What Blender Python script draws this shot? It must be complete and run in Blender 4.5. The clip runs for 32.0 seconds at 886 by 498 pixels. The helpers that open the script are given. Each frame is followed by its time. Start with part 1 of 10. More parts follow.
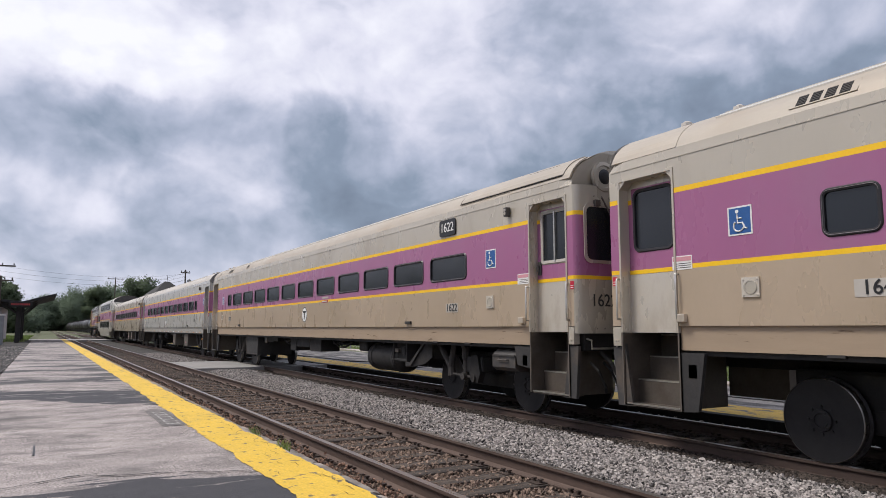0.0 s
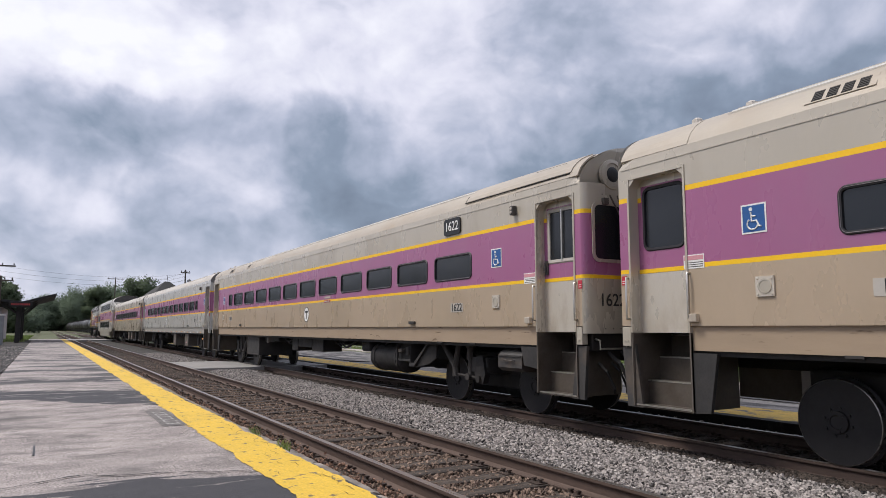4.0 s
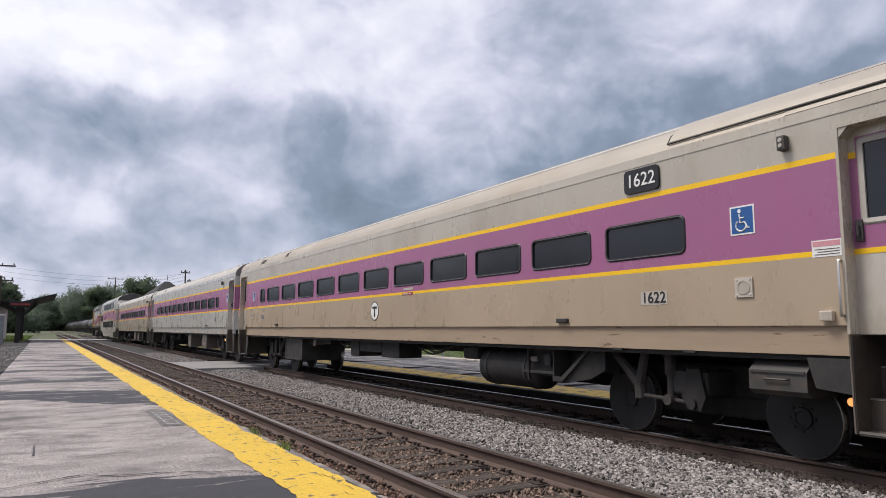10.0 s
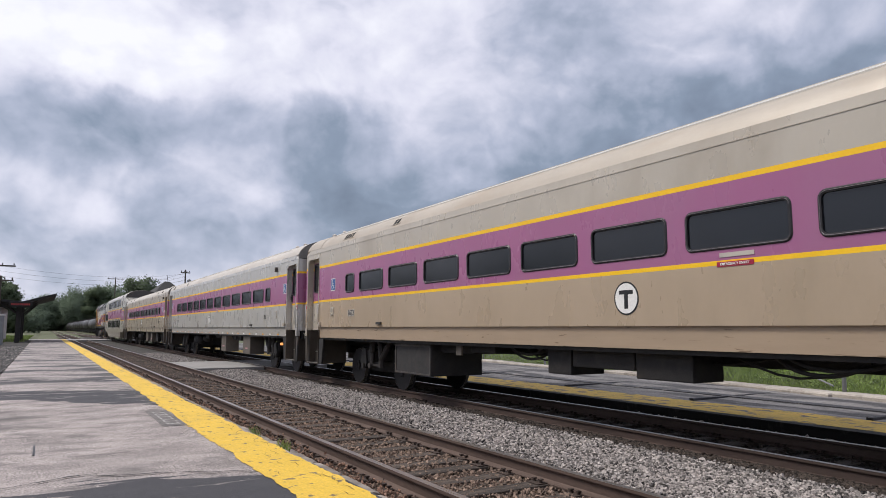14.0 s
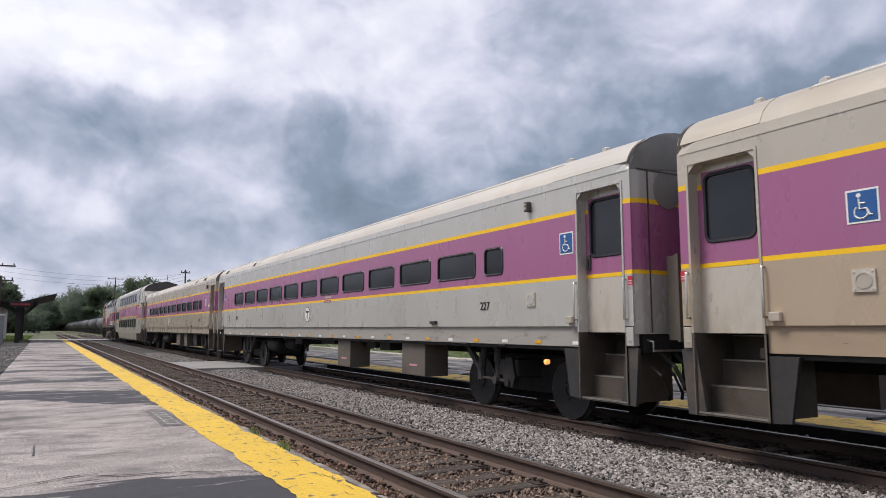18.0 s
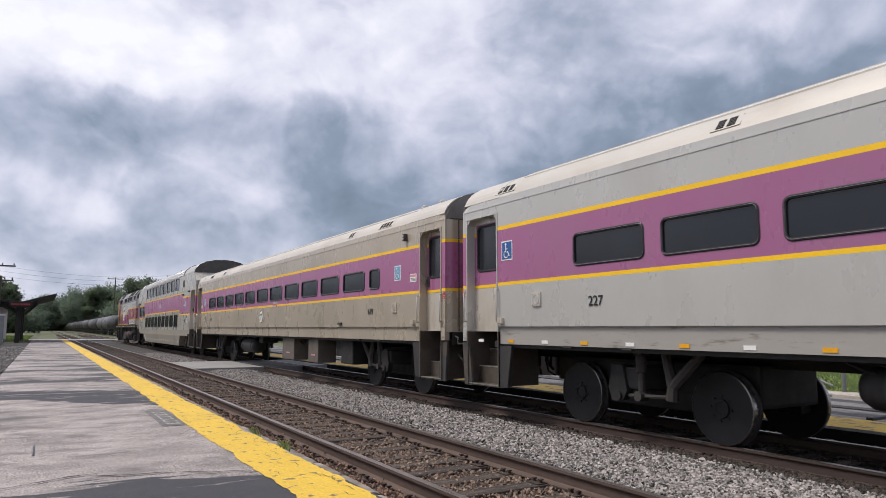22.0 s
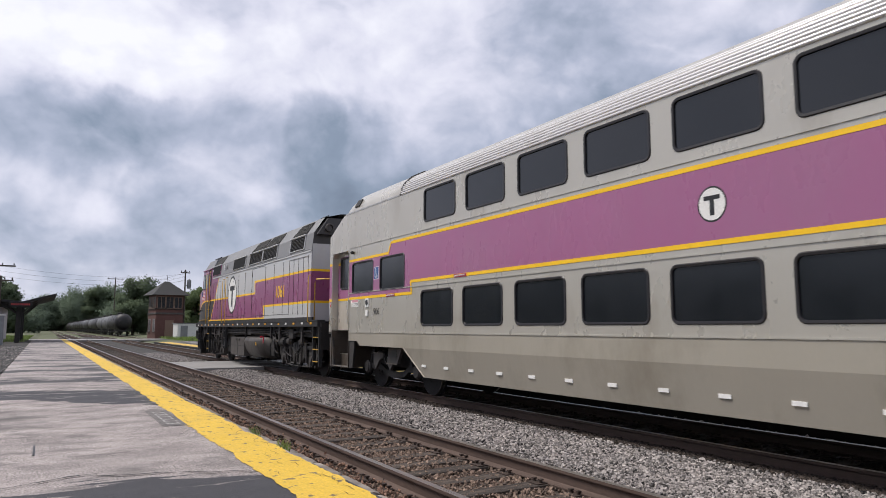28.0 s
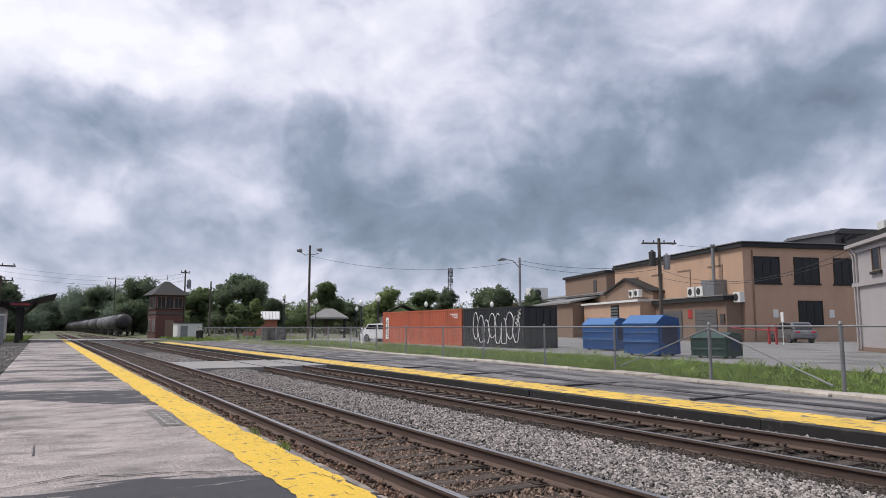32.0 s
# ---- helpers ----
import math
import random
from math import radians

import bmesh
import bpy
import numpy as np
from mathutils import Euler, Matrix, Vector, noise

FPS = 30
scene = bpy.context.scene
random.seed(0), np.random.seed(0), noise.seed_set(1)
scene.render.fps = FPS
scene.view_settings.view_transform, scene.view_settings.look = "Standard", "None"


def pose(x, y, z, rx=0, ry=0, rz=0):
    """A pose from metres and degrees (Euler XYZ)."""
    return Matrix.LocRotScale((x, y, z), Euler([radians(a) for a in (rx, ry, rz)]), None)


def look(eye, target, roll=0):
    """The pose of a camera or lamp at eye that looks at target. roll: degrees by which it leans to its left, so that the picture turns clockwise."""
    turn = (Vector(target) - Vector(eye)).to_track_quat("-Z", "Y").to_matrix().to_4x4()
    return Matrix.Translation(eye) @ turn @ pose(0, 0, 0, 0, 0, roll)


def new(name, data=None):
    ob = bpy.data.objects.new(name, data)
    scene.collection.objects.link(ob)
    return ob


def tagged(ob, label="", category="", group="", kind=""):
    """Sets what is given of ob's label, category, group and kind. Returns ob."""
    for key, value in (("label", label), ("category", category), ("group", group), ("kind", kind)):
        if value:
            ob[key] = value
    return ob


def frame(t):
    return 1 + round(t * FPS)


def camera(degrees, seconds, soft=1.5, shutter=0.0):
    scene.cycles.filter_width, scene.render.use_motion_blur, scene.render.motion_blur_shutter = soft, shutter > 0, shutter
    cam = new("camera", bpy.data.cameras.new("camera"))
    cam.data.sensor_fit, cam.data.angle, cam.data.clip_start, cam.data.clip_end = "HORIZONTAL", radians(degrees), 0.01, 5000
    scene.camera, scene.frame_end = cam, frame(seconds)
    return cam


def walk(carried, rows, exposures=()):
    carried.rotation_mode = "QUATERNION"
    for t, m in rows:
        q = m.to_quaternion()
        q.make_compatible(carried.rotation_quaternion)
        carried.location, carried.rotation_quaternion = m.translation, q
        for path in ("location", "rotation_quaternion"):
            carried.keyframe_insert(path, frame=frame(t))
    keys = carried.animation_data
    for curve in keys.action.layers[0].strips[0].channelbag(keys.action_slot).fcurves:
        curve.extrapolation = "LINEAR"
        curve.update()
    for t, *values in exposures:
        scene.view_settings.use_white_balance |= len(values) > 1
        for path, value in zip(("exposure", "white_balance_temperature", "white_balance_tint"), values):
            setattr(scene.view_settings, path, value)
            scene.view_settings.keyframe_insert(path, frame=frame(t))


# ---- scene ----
cam = camera(65.996, 32.0, soft=0.6, shutter=0.08)
VIEW = pose(0, 0, 1.459, 96.607, 0, -30.214) @ pose(0, 0, 0, 0, 0, 0.02)
walk(cam, [(0.0, VIEW), (32.0, VIEW)])

# ---- plan (metres): y runs along the tracks, z = 0 is the top of the rails ----
X1, X2 = 3.989, 8.225            # centre lines of the near and the far track
RAIL = 0.7525                    # half distance between rail heads
# the train's place along the track, second by second
TRAIN = [(0.0, 7.32), (0.5, 7.32), (1.0, 7.332), (2.0, 7.355), (2.5, 7.373), (3.0, 7.382), (3.5, 7.30), (4.0, 7.145), (5.0, 6.83), (6.0, 6.32), (7.0, 5.62), (8.0, 4.73), (9.0, 3.64),
         (10.0, 2.30), (11.0, 0.72), (12.0, -1.14), (13.0, -3.28), (14.0, -5.77), (15.0, -8.63), (16.0, -11.87), (17.0, -15.54),
         (18.0, -19.67), (19.0, -24.23), (20.0, -29.18), (21.0, -34.57), (22.0, -40.46), (23.0, -46.80), (24.0, -53.58),
         (25.0, -60.80), (25.5, -64.50), (26.0, -68.28), (27.0, -76.16), (27.5, -80.28), (28.0, -84.60), (29.0, -93.37), (30.0, -102.47),
         (31.0, -111.76), (32.0, -121.25)]


def train_at(t):
    """The train's place at t seconds: a smooth cubic through TRAIN."""
    k = max(i for i in range(len(TRAIN) - 1) if TRAIN[i][0] <= t + 1e-9)
    (t0, a), (t1, b) = TRAIN[k], TRAIN[k + 1]

    def slope(i):
        if i <= 1:
            return 0.0
        i0, i1 = max(i - 1, 0), min(i + 1, len(TRAIN) - 1)
        return (TRAIN[i1][1] - TRAIN[i0][1]) / (TRAIN[i1][0] - TRAIN[i0][0])
    h, s = t1 - t0, (t - t0) / (t1 - t0)
    return ((1 + 2 * s) * (1 - s) ** 2 * a + s * (1 - s) ** 2 * h * slope(k)
            + s * s * (3 - 2 * s) * b + s * s * (s - 1) * h * slope(k + 1))


# ---- sky, sun, exposure ----
SUN_EL, SUN_AZ = 58.0, -62.0      # degrees; azimuth from the track's direction, towards the camera's platform
world = bpy.data.worlds.new("world")
scene.world = world
world.use_nodes = True
wt = world.node_tree
wt.nodes.clear()


def wmath(op, a, b=None, c=None):
    n = wt.nodes.new("ShaderNodeMath")
    n.operation = op
    for i, x in enumerate((a, b, c)):
        if x is None:
            continue
        if isinstance(x, (int, float)):
            n.inputs[i].default_value = x
        else:
            wt.links.new(x, n.inputs[i])
    return n.outputs[0]


def wnoise(vec, scale, detail, rough, distort=0.0):
    n = wt.nodes.new("ShaderNodeTexNoise")
    n.inputs["Scale"].default_value, n.inputs["Detail"].default_value, n.inputs["Roughness"].default_value = scale, detail, rough
    n.inputs["Distortion"].default_value = distort
    wt.links.new(vec, n.inputs["Vector"])
    return n


def wmap(vec, scale, shift=(0, 0, 0)):
    n = wt.nodes.new("ShaderNodeMapping")
    n.inputs["Scale"].default_value, n.inputs["Location"].default_value = scale, shift
    wt.links.new(vec, n.inputs[0])
    return n.outputs[0]


def wstep(value, lo, hi):
    n = wt.nodes.new("ShaderNodeMapRange")
    n.interpolation_type = "SMOOTHSTEP"
    n.inputs[1].default_value, n.inputs[2].default_value = lo, hi
    wt.links.new(value, n.inputs[0])
    return n.outputs[0]


def make_sky():
    L = wt.links.new
    tc = wt.nodes.new("ShaderNodeTexCoord")
    way = tc.outputs["Generated"]
    sep = wt.nodes.new("ShaderNodeSeparateXYZ")
    L(way, sep.inputs[0])
    x, y, z = sep.outputs
    sky = wt.nodes.new("ShaderNodeTexSky")
    sky.sky_type = "NISHITA"
    sky.sun_disc = False
    sky.sun_elevation, sky.sun_rotation = radians(SUN_EL), radians(SUN_AZ)
    # azimuth and elevation in degrees, shaken so that the banks get torn, curling borders
    shake = wnoise(wmap(way, (1, 1, 1.1)), 7.5, 6, 0.5)
    sh = wt.nodes.new("ShaderNodeSeparateColor")
    L(shake.outputs["Color"], sh.inputs[0])
    az = wmath("MULTIPLY", wmath("ARCTAN2", x, y), 57.2958)
    el = wmath("MULTIPLY", wmath("ARCSINE", z), 57.2958)
    az = wmath("MULTIPLY_ADD", wmath("SUBTRACT", sh.outputs[0], 0.5), 12.0, az)
    el = wmath("MULTIPLY_ADD", wmath("SUBTRACT", sh.outputs[1], 0.5), 9.0, el)
    # heaped clouds: thick parts darker, upper borders lit
    heap = wnoise(wmap(way, (1, 1, 1.25)), 6.0, 7, 0.5, 0.25)
    above = wnoise(wmap(way, (1, 1, 1.25), (-0.010, 0.012, 0.035)), 6.0, 7, 0.5, 0.25)
    puff = wnoise(wmap(way, (1, 1, 1.3)), 10.0, 4, 0.5, 0.2)
    lit = wmath("SUBTRACT", heap.outputs["Fac"], above.outputs["Fac"])
    total = wmath("MULTIPLY_ADD", wstep(heap.outputs["Fac"], 0.465, 0.545), -0.10, 0.597)
    total = wmath("MULTIPLY_ADD", lit, 0.75, total)
    lump = wmath("ABSOLUTE", wmath("SUBTRACT", puff.outputs["Fac"], 0.5))
    total = wmath("MULTIPLY_ADD", wmath("SUBTRACT", lump, 0.065), 0.42, total)
    # banks: azimuth, elevation, half widths, lightness
    for a, e, ra, re, amp in BANKS:
        da = wmath("MULTIPLY", wmath("SUBTRACT", az, a), 1 / ra)
        de = wmath("MULTIPLY", wmath("SUBTRACT", el, e), 1 / re)
        d2 = wmath("ADD", wmath("MULTIPLY", da, da), wmath("MULTIPLY", de, de))
        total = wmath("MULTIPLY_ADD", wmath("EXPONENT", wmath("MULTIPLY", wmath("MULTIPLY", d2, d2), -0.7)), amp, total)
    ramp = wt.nodes.new("ShaderNodeValToRGB")
    els = ramp.color_ramp.elements
    els[0].position, els[0].color = 0.04, (0.146, 0.180, 0.245, 1)
    els[1].position, els[1].color = 0.86, (0.92, 0.92, 0.985, 1)
    for p, c in ((0.30, (0.248, 0.301, 0.398, 1)), (0.47, (0.438, 0.475, 0.60, 1)), (0.66, (0.718, 0.72, 0.838, 1))):
        e = els.new(p)
        e.color = c
    L(total, ramp.inputs[0])
    mix = wt.nodes.new("ShaderNodeMix")
    mix.data_type = "RGBA"
    mix.inputs[0].default_value = 0.93
    skyk = wt.nodes.new("ShaderNodeMix")
    skyk.data_type, skyk.blend_type = "RGBA", "MULTIPLY"
    skyk.inputs[0].default_value = 1
    L(sky.outputs[0], skyk.inputs[6])
    skyk.inputs[7].default_value = (0.1, 0.1, 0.1, 1)
    L(skyk.outputs[2], mix.inputs[6])
    L(ramp.outputs[0], mix.inputs[7])
    bg = wt.nodes.new("ShaderNodeBackground")
    bg.inputs[1].default_value = 1.0
    L(mix.outputs[2], bg.inputs[0])
    out = wt.nodes.new("ShaderNodeOutputWorld")
    L(bg.outputs[0], out.inputs[0])


BANKS = [(2.2, 21.6, 11.0, 4.2, 0.25), (17.3, 23.6, 8.7, 3.7, 0.12), (3.0, 14.8, 6.9, 2.9, -0.13), (-1.3, 12.8, 4.4, 1.8, -0.04), (4.2, 19.1, 3.7, 1.4, 0.09), (5.6, 10.8, 2.4, 1.1, -0.06),
         (1.1, 8.9, 3.4, 1.4, 0.05), (19.5, 13.5, 8.6, 4.5, -0.17), (22.3, 16.8, 5.8, 3.2, -0.05), (26.2, 8.5, 10.5, 2.6, -0.08), (30.0, 21.5, 7.4, 6.4, 0.07), (33.9, 9.0, 13.0, 4.0, -0.22),
         (41.5, 11.2, 7.6, 5.0, -0.08), (48.8, 14.4, 10.9, 5.0, -0.20), (55.2, 16.7, 9.5, 4.5, -0.12), (40.8, 24.2, 7.9, 2.9, -0.11), (59.0, 21.4, 8.3, 3.4, -0.05), (61.7, 16.2, 4.4, 3.5, -0.10),
         (56.9, 11.5, 5.5, 2.1, -0.06), (42.1, 20.6, 2.8, 1.5, 0.06), (58.7, 8.8, 4.3, 1.2, 0.10), (48.5, 7.2, 3.8, 1.4, 0.05), (9.5, 6.7, 16.3, 2.7, -0.07), (1.3, 5.4, 7.8, 2.1, -0.06),
         (13.1, 11.8, 2.7, 2.7, 0.05)]
make_sky()
sun = new("sun", bpy.data.lights.new("sun", "SUN"))
sun.data.energy, sun.data.angle, sun.data.color = 2.95, radians(20), (1.0, 0.95, 0.88)
sun.matrix_world = look((0, 0, 50), (-50 * math.sin(radians(SUN_AZ)) / math.tan(radians(SUN_EL)), -50 * math.cos(radians(SUN_AZ)) / math.tan(radians(SUN_EL)), 0))
scene.view_settings.exposure = 0.15

# ---- materials ----
def surface(name, base, rough=0.6, metal=0.0, var=0.18, scale=2.0, stretch=(1, 1, 1), fine=0.10, fscale=40.0, bump=0.0,
            bscale=60.0, stain=None, sscale=1.0, slo=0.5, shi=0.7, each=0.0, spec=0.5, island=0.0):
    """A painted, mineral or metal surface: broad tone, fine grain, optional stains and relief, at real size."""
    m = bpy.data.materials.new(name)
    m.use_nodes = True
    t = m.node_tree
    b = t.nodes["Principled BSDF"]
    L = t.links.new
    tc = t.nodes.new("ShaderNodeTexCoord")
    mp = t.nodes.new("ShaderNodeMapping")
    mp.inputs["Scale"].default_value = stretch
    L(tc.outputs["Object"], mp.inputs[0])

    def noise_at(s, detail=4, rough_=0.6):
        n = t.nodes.new("ShaderNodeTexNoise")
        n.inputs["Scale"].default_value, n.inputs["Detail"].default_value, n.inputs["Roughness"].default_value = s, detail, rough_
        L(mp.outputs[0], n.inputs["Vector"])
        return n.outputs["Fac"]

    def math_(op, a, c, d=None):
        n = t.nodes.new("ShaderNodeMath")
        n.operation = op
        for i, v in enumerate((a, c, d)):
            if v is None:
                continue
            if isinstance(v, (int, float)):
                n.inputs[i].default_value = v
            else:
                L(v, n.inputs[i])
        return n.outputs[0]

    k = math_("MULTIPLY_ADD", math_("SUBTRACT", noise_at(scale), 0.5), 2 * var * 2, 1.0)
    k = math_("MULTIPLY_ADD", math_("SUBTRACT", noise_at(fscale, 3), 0.5), 2 * fine * 2, k)
    if each:
        oi = t.nodes.new("ShaderNodeObjectInfo")
        k = math_("MULTIPLY_ADD", math_("SUBTRACT", oi.outputs["Random"], 0.5), 2 * each, k)
    if island:
        ge = t.nodes.new("ShaderNodeNewGeometry")
        k = math_("MULTIPLY_ADD", math_("SUBTRACT", ge.outputs["Random Per Island"], 0.5), 2 * island, k)
    v = t.nodes.new("ShaderNodeVectorMath")
    v.operation = "SCALE"
    v.inputs[0].default_value = base
    L(k, v.inputs["Scale"])
    col = v.outputs[0]
    if stain:
        mr = t.nodes.new("ShaderNodeMapRange")
        mr.inputs[1].default_value, mr.inputs[2].default_value = slo, shi
        L(noise_at(sscale, 6, 0.62), mr.inputs[0])
        mx = t.nodes.new("ShaderNodeMix")
        mx.data_type = "RGBA"
        L(mr.outputs[0], mx.inputs[0])
        L(col, mx.inputs[6])
        mx.inputs[7].default_value = (*stain, 1)
        col = mx.outputs[2]
    L(col, b.inputs["Base Color"])
    b.inputs["Metallic"].default_value = metal
    b.inputs["Specular IOR Level"].default_value = spec
    L(math_("MULTIPLY_ADD", noise_at(scale * 3), 0.25, rough - 0.125), b.inputs["Roughness"])
    if bump:
        bp = t.nodes.new("ShaderNodeBump")
        bp.inputs["Strength"].default_value = bump
        bp.inputs["Distance"].default_value = 0.02
        L(noise_at(bscale, 5, 0.65), bp.inputs["Height"])
        L(bp.outputs[0], b.inputs["Normal"])
    return m


def glass(name, tint, rough=0.06):
    """Tinted coach glass: dark body behind a glossy face."""
    m = surface(name, tint, rough=rough + 0.125, var=0.15, scale=0.8, fine=0.0, spec=0.6)
    return m


def glow(name, colour, strength):
    m = bpy.data.materials.new(name)
    m.use_nodes = True
    b = m.node_tree.nodes["Principled BSDF"]
    b.inputs["Base Color"].default_value = (*colour, 1)
    b.inputs["Emission Color"].default_value = (*colour, 1)
    b.inputs["Emission Strength"].default_value = strength
    return m


STREAK = (1, 0.7, 0.34)
M = {}
M["beige"] = surface("beige_paint", (0.512, 0.462, 0.388), 0.29, 0.25, 0.05, 0.9, STREAK, 0.012, 30, 0.006, 5, (0.38, 0.325, 0.255), 1.1, 0.5, 0.8)
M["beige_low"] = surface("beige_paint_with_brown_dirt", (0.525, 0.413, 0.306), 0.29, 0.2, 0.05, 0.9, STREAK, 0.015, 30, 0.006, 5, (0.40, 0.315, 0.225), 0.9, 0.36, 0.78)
M["stepmetal"] = surface("worn_step_metal", (0.115, 0.096, 0.080), 0.5, 0.4, 0.2, 3, (1, 1, 1), 0.1, 30, 0, 0, (0.075, 0.058, 0.045), 2.5, 0.5, 0.8)
# brown dirt, with the tone lowered further for shade on the recessed skirt
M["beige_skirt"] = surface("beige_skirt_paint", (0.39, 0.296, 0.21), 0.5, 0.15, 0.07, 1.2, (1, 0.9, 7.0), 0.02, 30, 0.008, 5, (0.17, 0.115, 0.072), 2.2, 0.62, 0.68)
M["lightgrey"] = surface("light_grey_paint", (0.505, 0.492, 0.466), 0.29, 0.2, 0.04, 0.9, STREAK, 0.012, 30, 0.006, 5, (0.42, 0.40, 0.365), 1.1, 0.52, 0.85)
M["grey649"] = surface("warm_grey_paint", (0.46, 0.398, 0.319), 0.29, 0.25, 0.05, 0.9, STREAK, 0.012, 30, 0.006, 5, (0.34, 0.295, 0.235), 1.1, 0.5, 0.8)
# stains are dirt; the darker grey paints the shade on the recessed skirt
M["lightgrey_skirt"] = surface("dirty_grey_skirt_with_shade", (0.375, 0.355, 0.325), 0.48, 0.15, 0.06, 1.2, (1, 0.9, 5.0), 0.02, 30, 0.008, 5, (0.22, 0.19, 0.155), 2.2, 0.58, 0.68)
M["purple"] = surface("purple_paint", (0.345, 0.122, 0.247), 0.29, 0, 0.04, 0.8, STREAK, 0.012, 25, 0.005, 5, (0.325, 0.15, 0.255), 1.0, 0.45, 0.85)
M["yellow"] = surface("yellow_stripe_paint", (0.90, 0.54, 0.012), 0.45, 0, 0.06, 2, (1, 1, 1), 0.04, 30)
M["roof_light"] = surface("pale_roof_sheet", (0.50, 0.462, 0.418), 0.5, 0.1, 0.08, 1.2, (1, 0.5, 1), 0.03, 30, 0.01, 8, (0.42, 0.36, 0.30), 1.3, 0.5, 0.8)
M["roof_beige"] = surface("tan_roof_sheet", (0.40, 0.352, 0.295), 0.5, 0.1, 0.10, 1.2, (1, 0.5, 1), 0.03, 30, 0.01, 8, (0.36, 0.29, 0.22), 1.3, 0.48, 0.78)
M["endgrey"] = surface("grey_end_dome", (0.26, 0.25, 0.235), 0.55, 0.1, 0.15, 2, (1, 1, 0.5), 0.06, 30, 0, 0, (0.13, 0.12, 0.11), 2.0, 0.5, 0.8)
M["steel"] = surface("brushed_steel", (0.56, 0.54, 0.50), 0.33, 0.85, 0.10, 2.5, (1, 3, 1), 0.05, 60, 0.03, 20, (0.3, 0.25, 0.19), 2.2, 0.5, 0.8)
M["doorsteel"] = surface("worn_door_steel", (0.68, 0.62, 0.54), 0.32, 0.4, 0.10, 1.6, (1, 1.2, 0.5), 0.03, 50, 0.01, 10, (0.36, 0.28, 0.20), 1.6, 0.48, 0.8)
M["under"] = surface("black_running_gear", (0.0152, 0.0137, 0.0137), 0.7, 0.0, 0.35, 3, (1, 1, 1), 0.2, 40, 0.15, 30, (0.032, 0.026, 0.022), 3, 0.5, 0.75)
M["tankdust"] = surface("dusty_tank_steel", (0.080, 0.071, 0.065), 0.55, 0.2, 0.2, 1.2, (1, 1, 1), 0.15, 40, 0.05, 30, (0.045, 0.038, 0.034), 2, 0.45, 0.75)
M["truckdust"] = surface("dusty_truck_casting", (0.056, 0.050, 0.047), 0.75, 0.1, 0.25, 3, (1, 1, 1), 0.2, 40, 0.12, 30, (0.030, 0.025, 0.022), 3, 0.45, 0.75)
M["undergrey"] = surface("dusty_grey_metal", (0.036, 0.034, 0.034), 0.7, 0.1, 0.25, 3, (1, 1, 1), 0.15, 40, 0.1, 30, (0.05, 0.04, 0.035), 3, 0.5, 0.75)
M["wheelrim"] = surface("wheel_steel", (0.016, 0.014, 0.015), 0.6, 0.0, 0.25, 6, (1, 1, 1), 0.1, 40)
M["tread"] = surface("polished_tread", (0.35, 0.33, 0.31), 0.3, 0.9, 0.1, 5)
M["rubber"] = surface("black_rubber", (0.018, 0.016, 0.018), 0.42, 0, 0.1, 5)
M["bead"] = surface("dull_grey_bead", (0.22, 0.20, 0.21), 0.5, 0.2, 0.1, 5)
M["glass"] = glass("dark_coach_glass", (0.012, 0.014, 0.018))
M["stepgrey"] = surface("grey_step_panel", (0.062, 0.058, 0.057), 0.6, 0.2, 0.2, 3, (1, 1, 1), 0.1, 30, 0, 0, (0.14, 0.105, 0.078), 2.5, 0.5, 0.8)
M["steppale"] = surface("pale_dirty_cabinet", (0.150, 0.128, 0.108), 0.6, 0.2, 0.2, 2, (1, 1, 1), 0.1, 30, 0, 0, (0.085, 0.072, 0.06), 2.0, 0.45, 0.75)
M["white"] = surface("white_paint", (0.78, 0.77, 0.75), 0.5, 0, 0.04, 3)
M["black"] = surface("black_paint", (0.018, 0.018, 0.02), 0.45, 0, 0.1, 3)
M["blue_sign"] = surface("blue_sign", (0.025, 0.10, 0.30), 0.4, 0, 0.05, 3)
M["paleblue_sign"] = surface("faded_blue_sign", (0.16, 0.34, 0.50), 0.4, 0, 0.05, 3)
M["red"] = surface("red_sticker", (0.50, 0.02, 0.045), 0.45, 0, 0.05, 3)
M["label_red"] = surface("dark_red_label", (0.34, 0.018, 0.055), 0.45, 0, 0.05, 3)
M["pink"] = surface("faded_red_sticker", (0.6, 0.28, 0.32), 0.5, 0, 0.05, 3)
M["amber_reflector"] = surface("amber_reflector", (0.75, 0.36, 0.02), 0.3, 0, 0.05, 3)
M["lamp"] = glow("lit_lamp", (1.0, 0.42, 0.12), 0.9)


# ---- helpers ----
def obj(name, bm, mats, parent=None, label="", smooth=False):
    me = bpy.data.meshes.new(name)
    bm.to_mesh(me)
    bm.free()
    for m in (mats if isinstance(mats, (list, tuple)) else [mats]):
        me.materials.append(m)
    if smooth:
        for p in me.polygons:
            p.use_smooth = True
    ob = new(name, me)
    if parent:
        ob.parent = parent
    if label:
        ob["label"] = label
    return ob


def part(name, bm, material, parent, label="", smooth=False):
    return obj(name, bm, material, parent, label, smooth)


def thing(name, label, category, at=(0, 0, 0), rz=0.0, group="", kind=""):
    ob = new(name)
    ob.matrix_basis = pose(*at, 0, 0, rz)
    return tagged(ob, label, category, group, kind)


def bm_new():
    return bmesh.new()


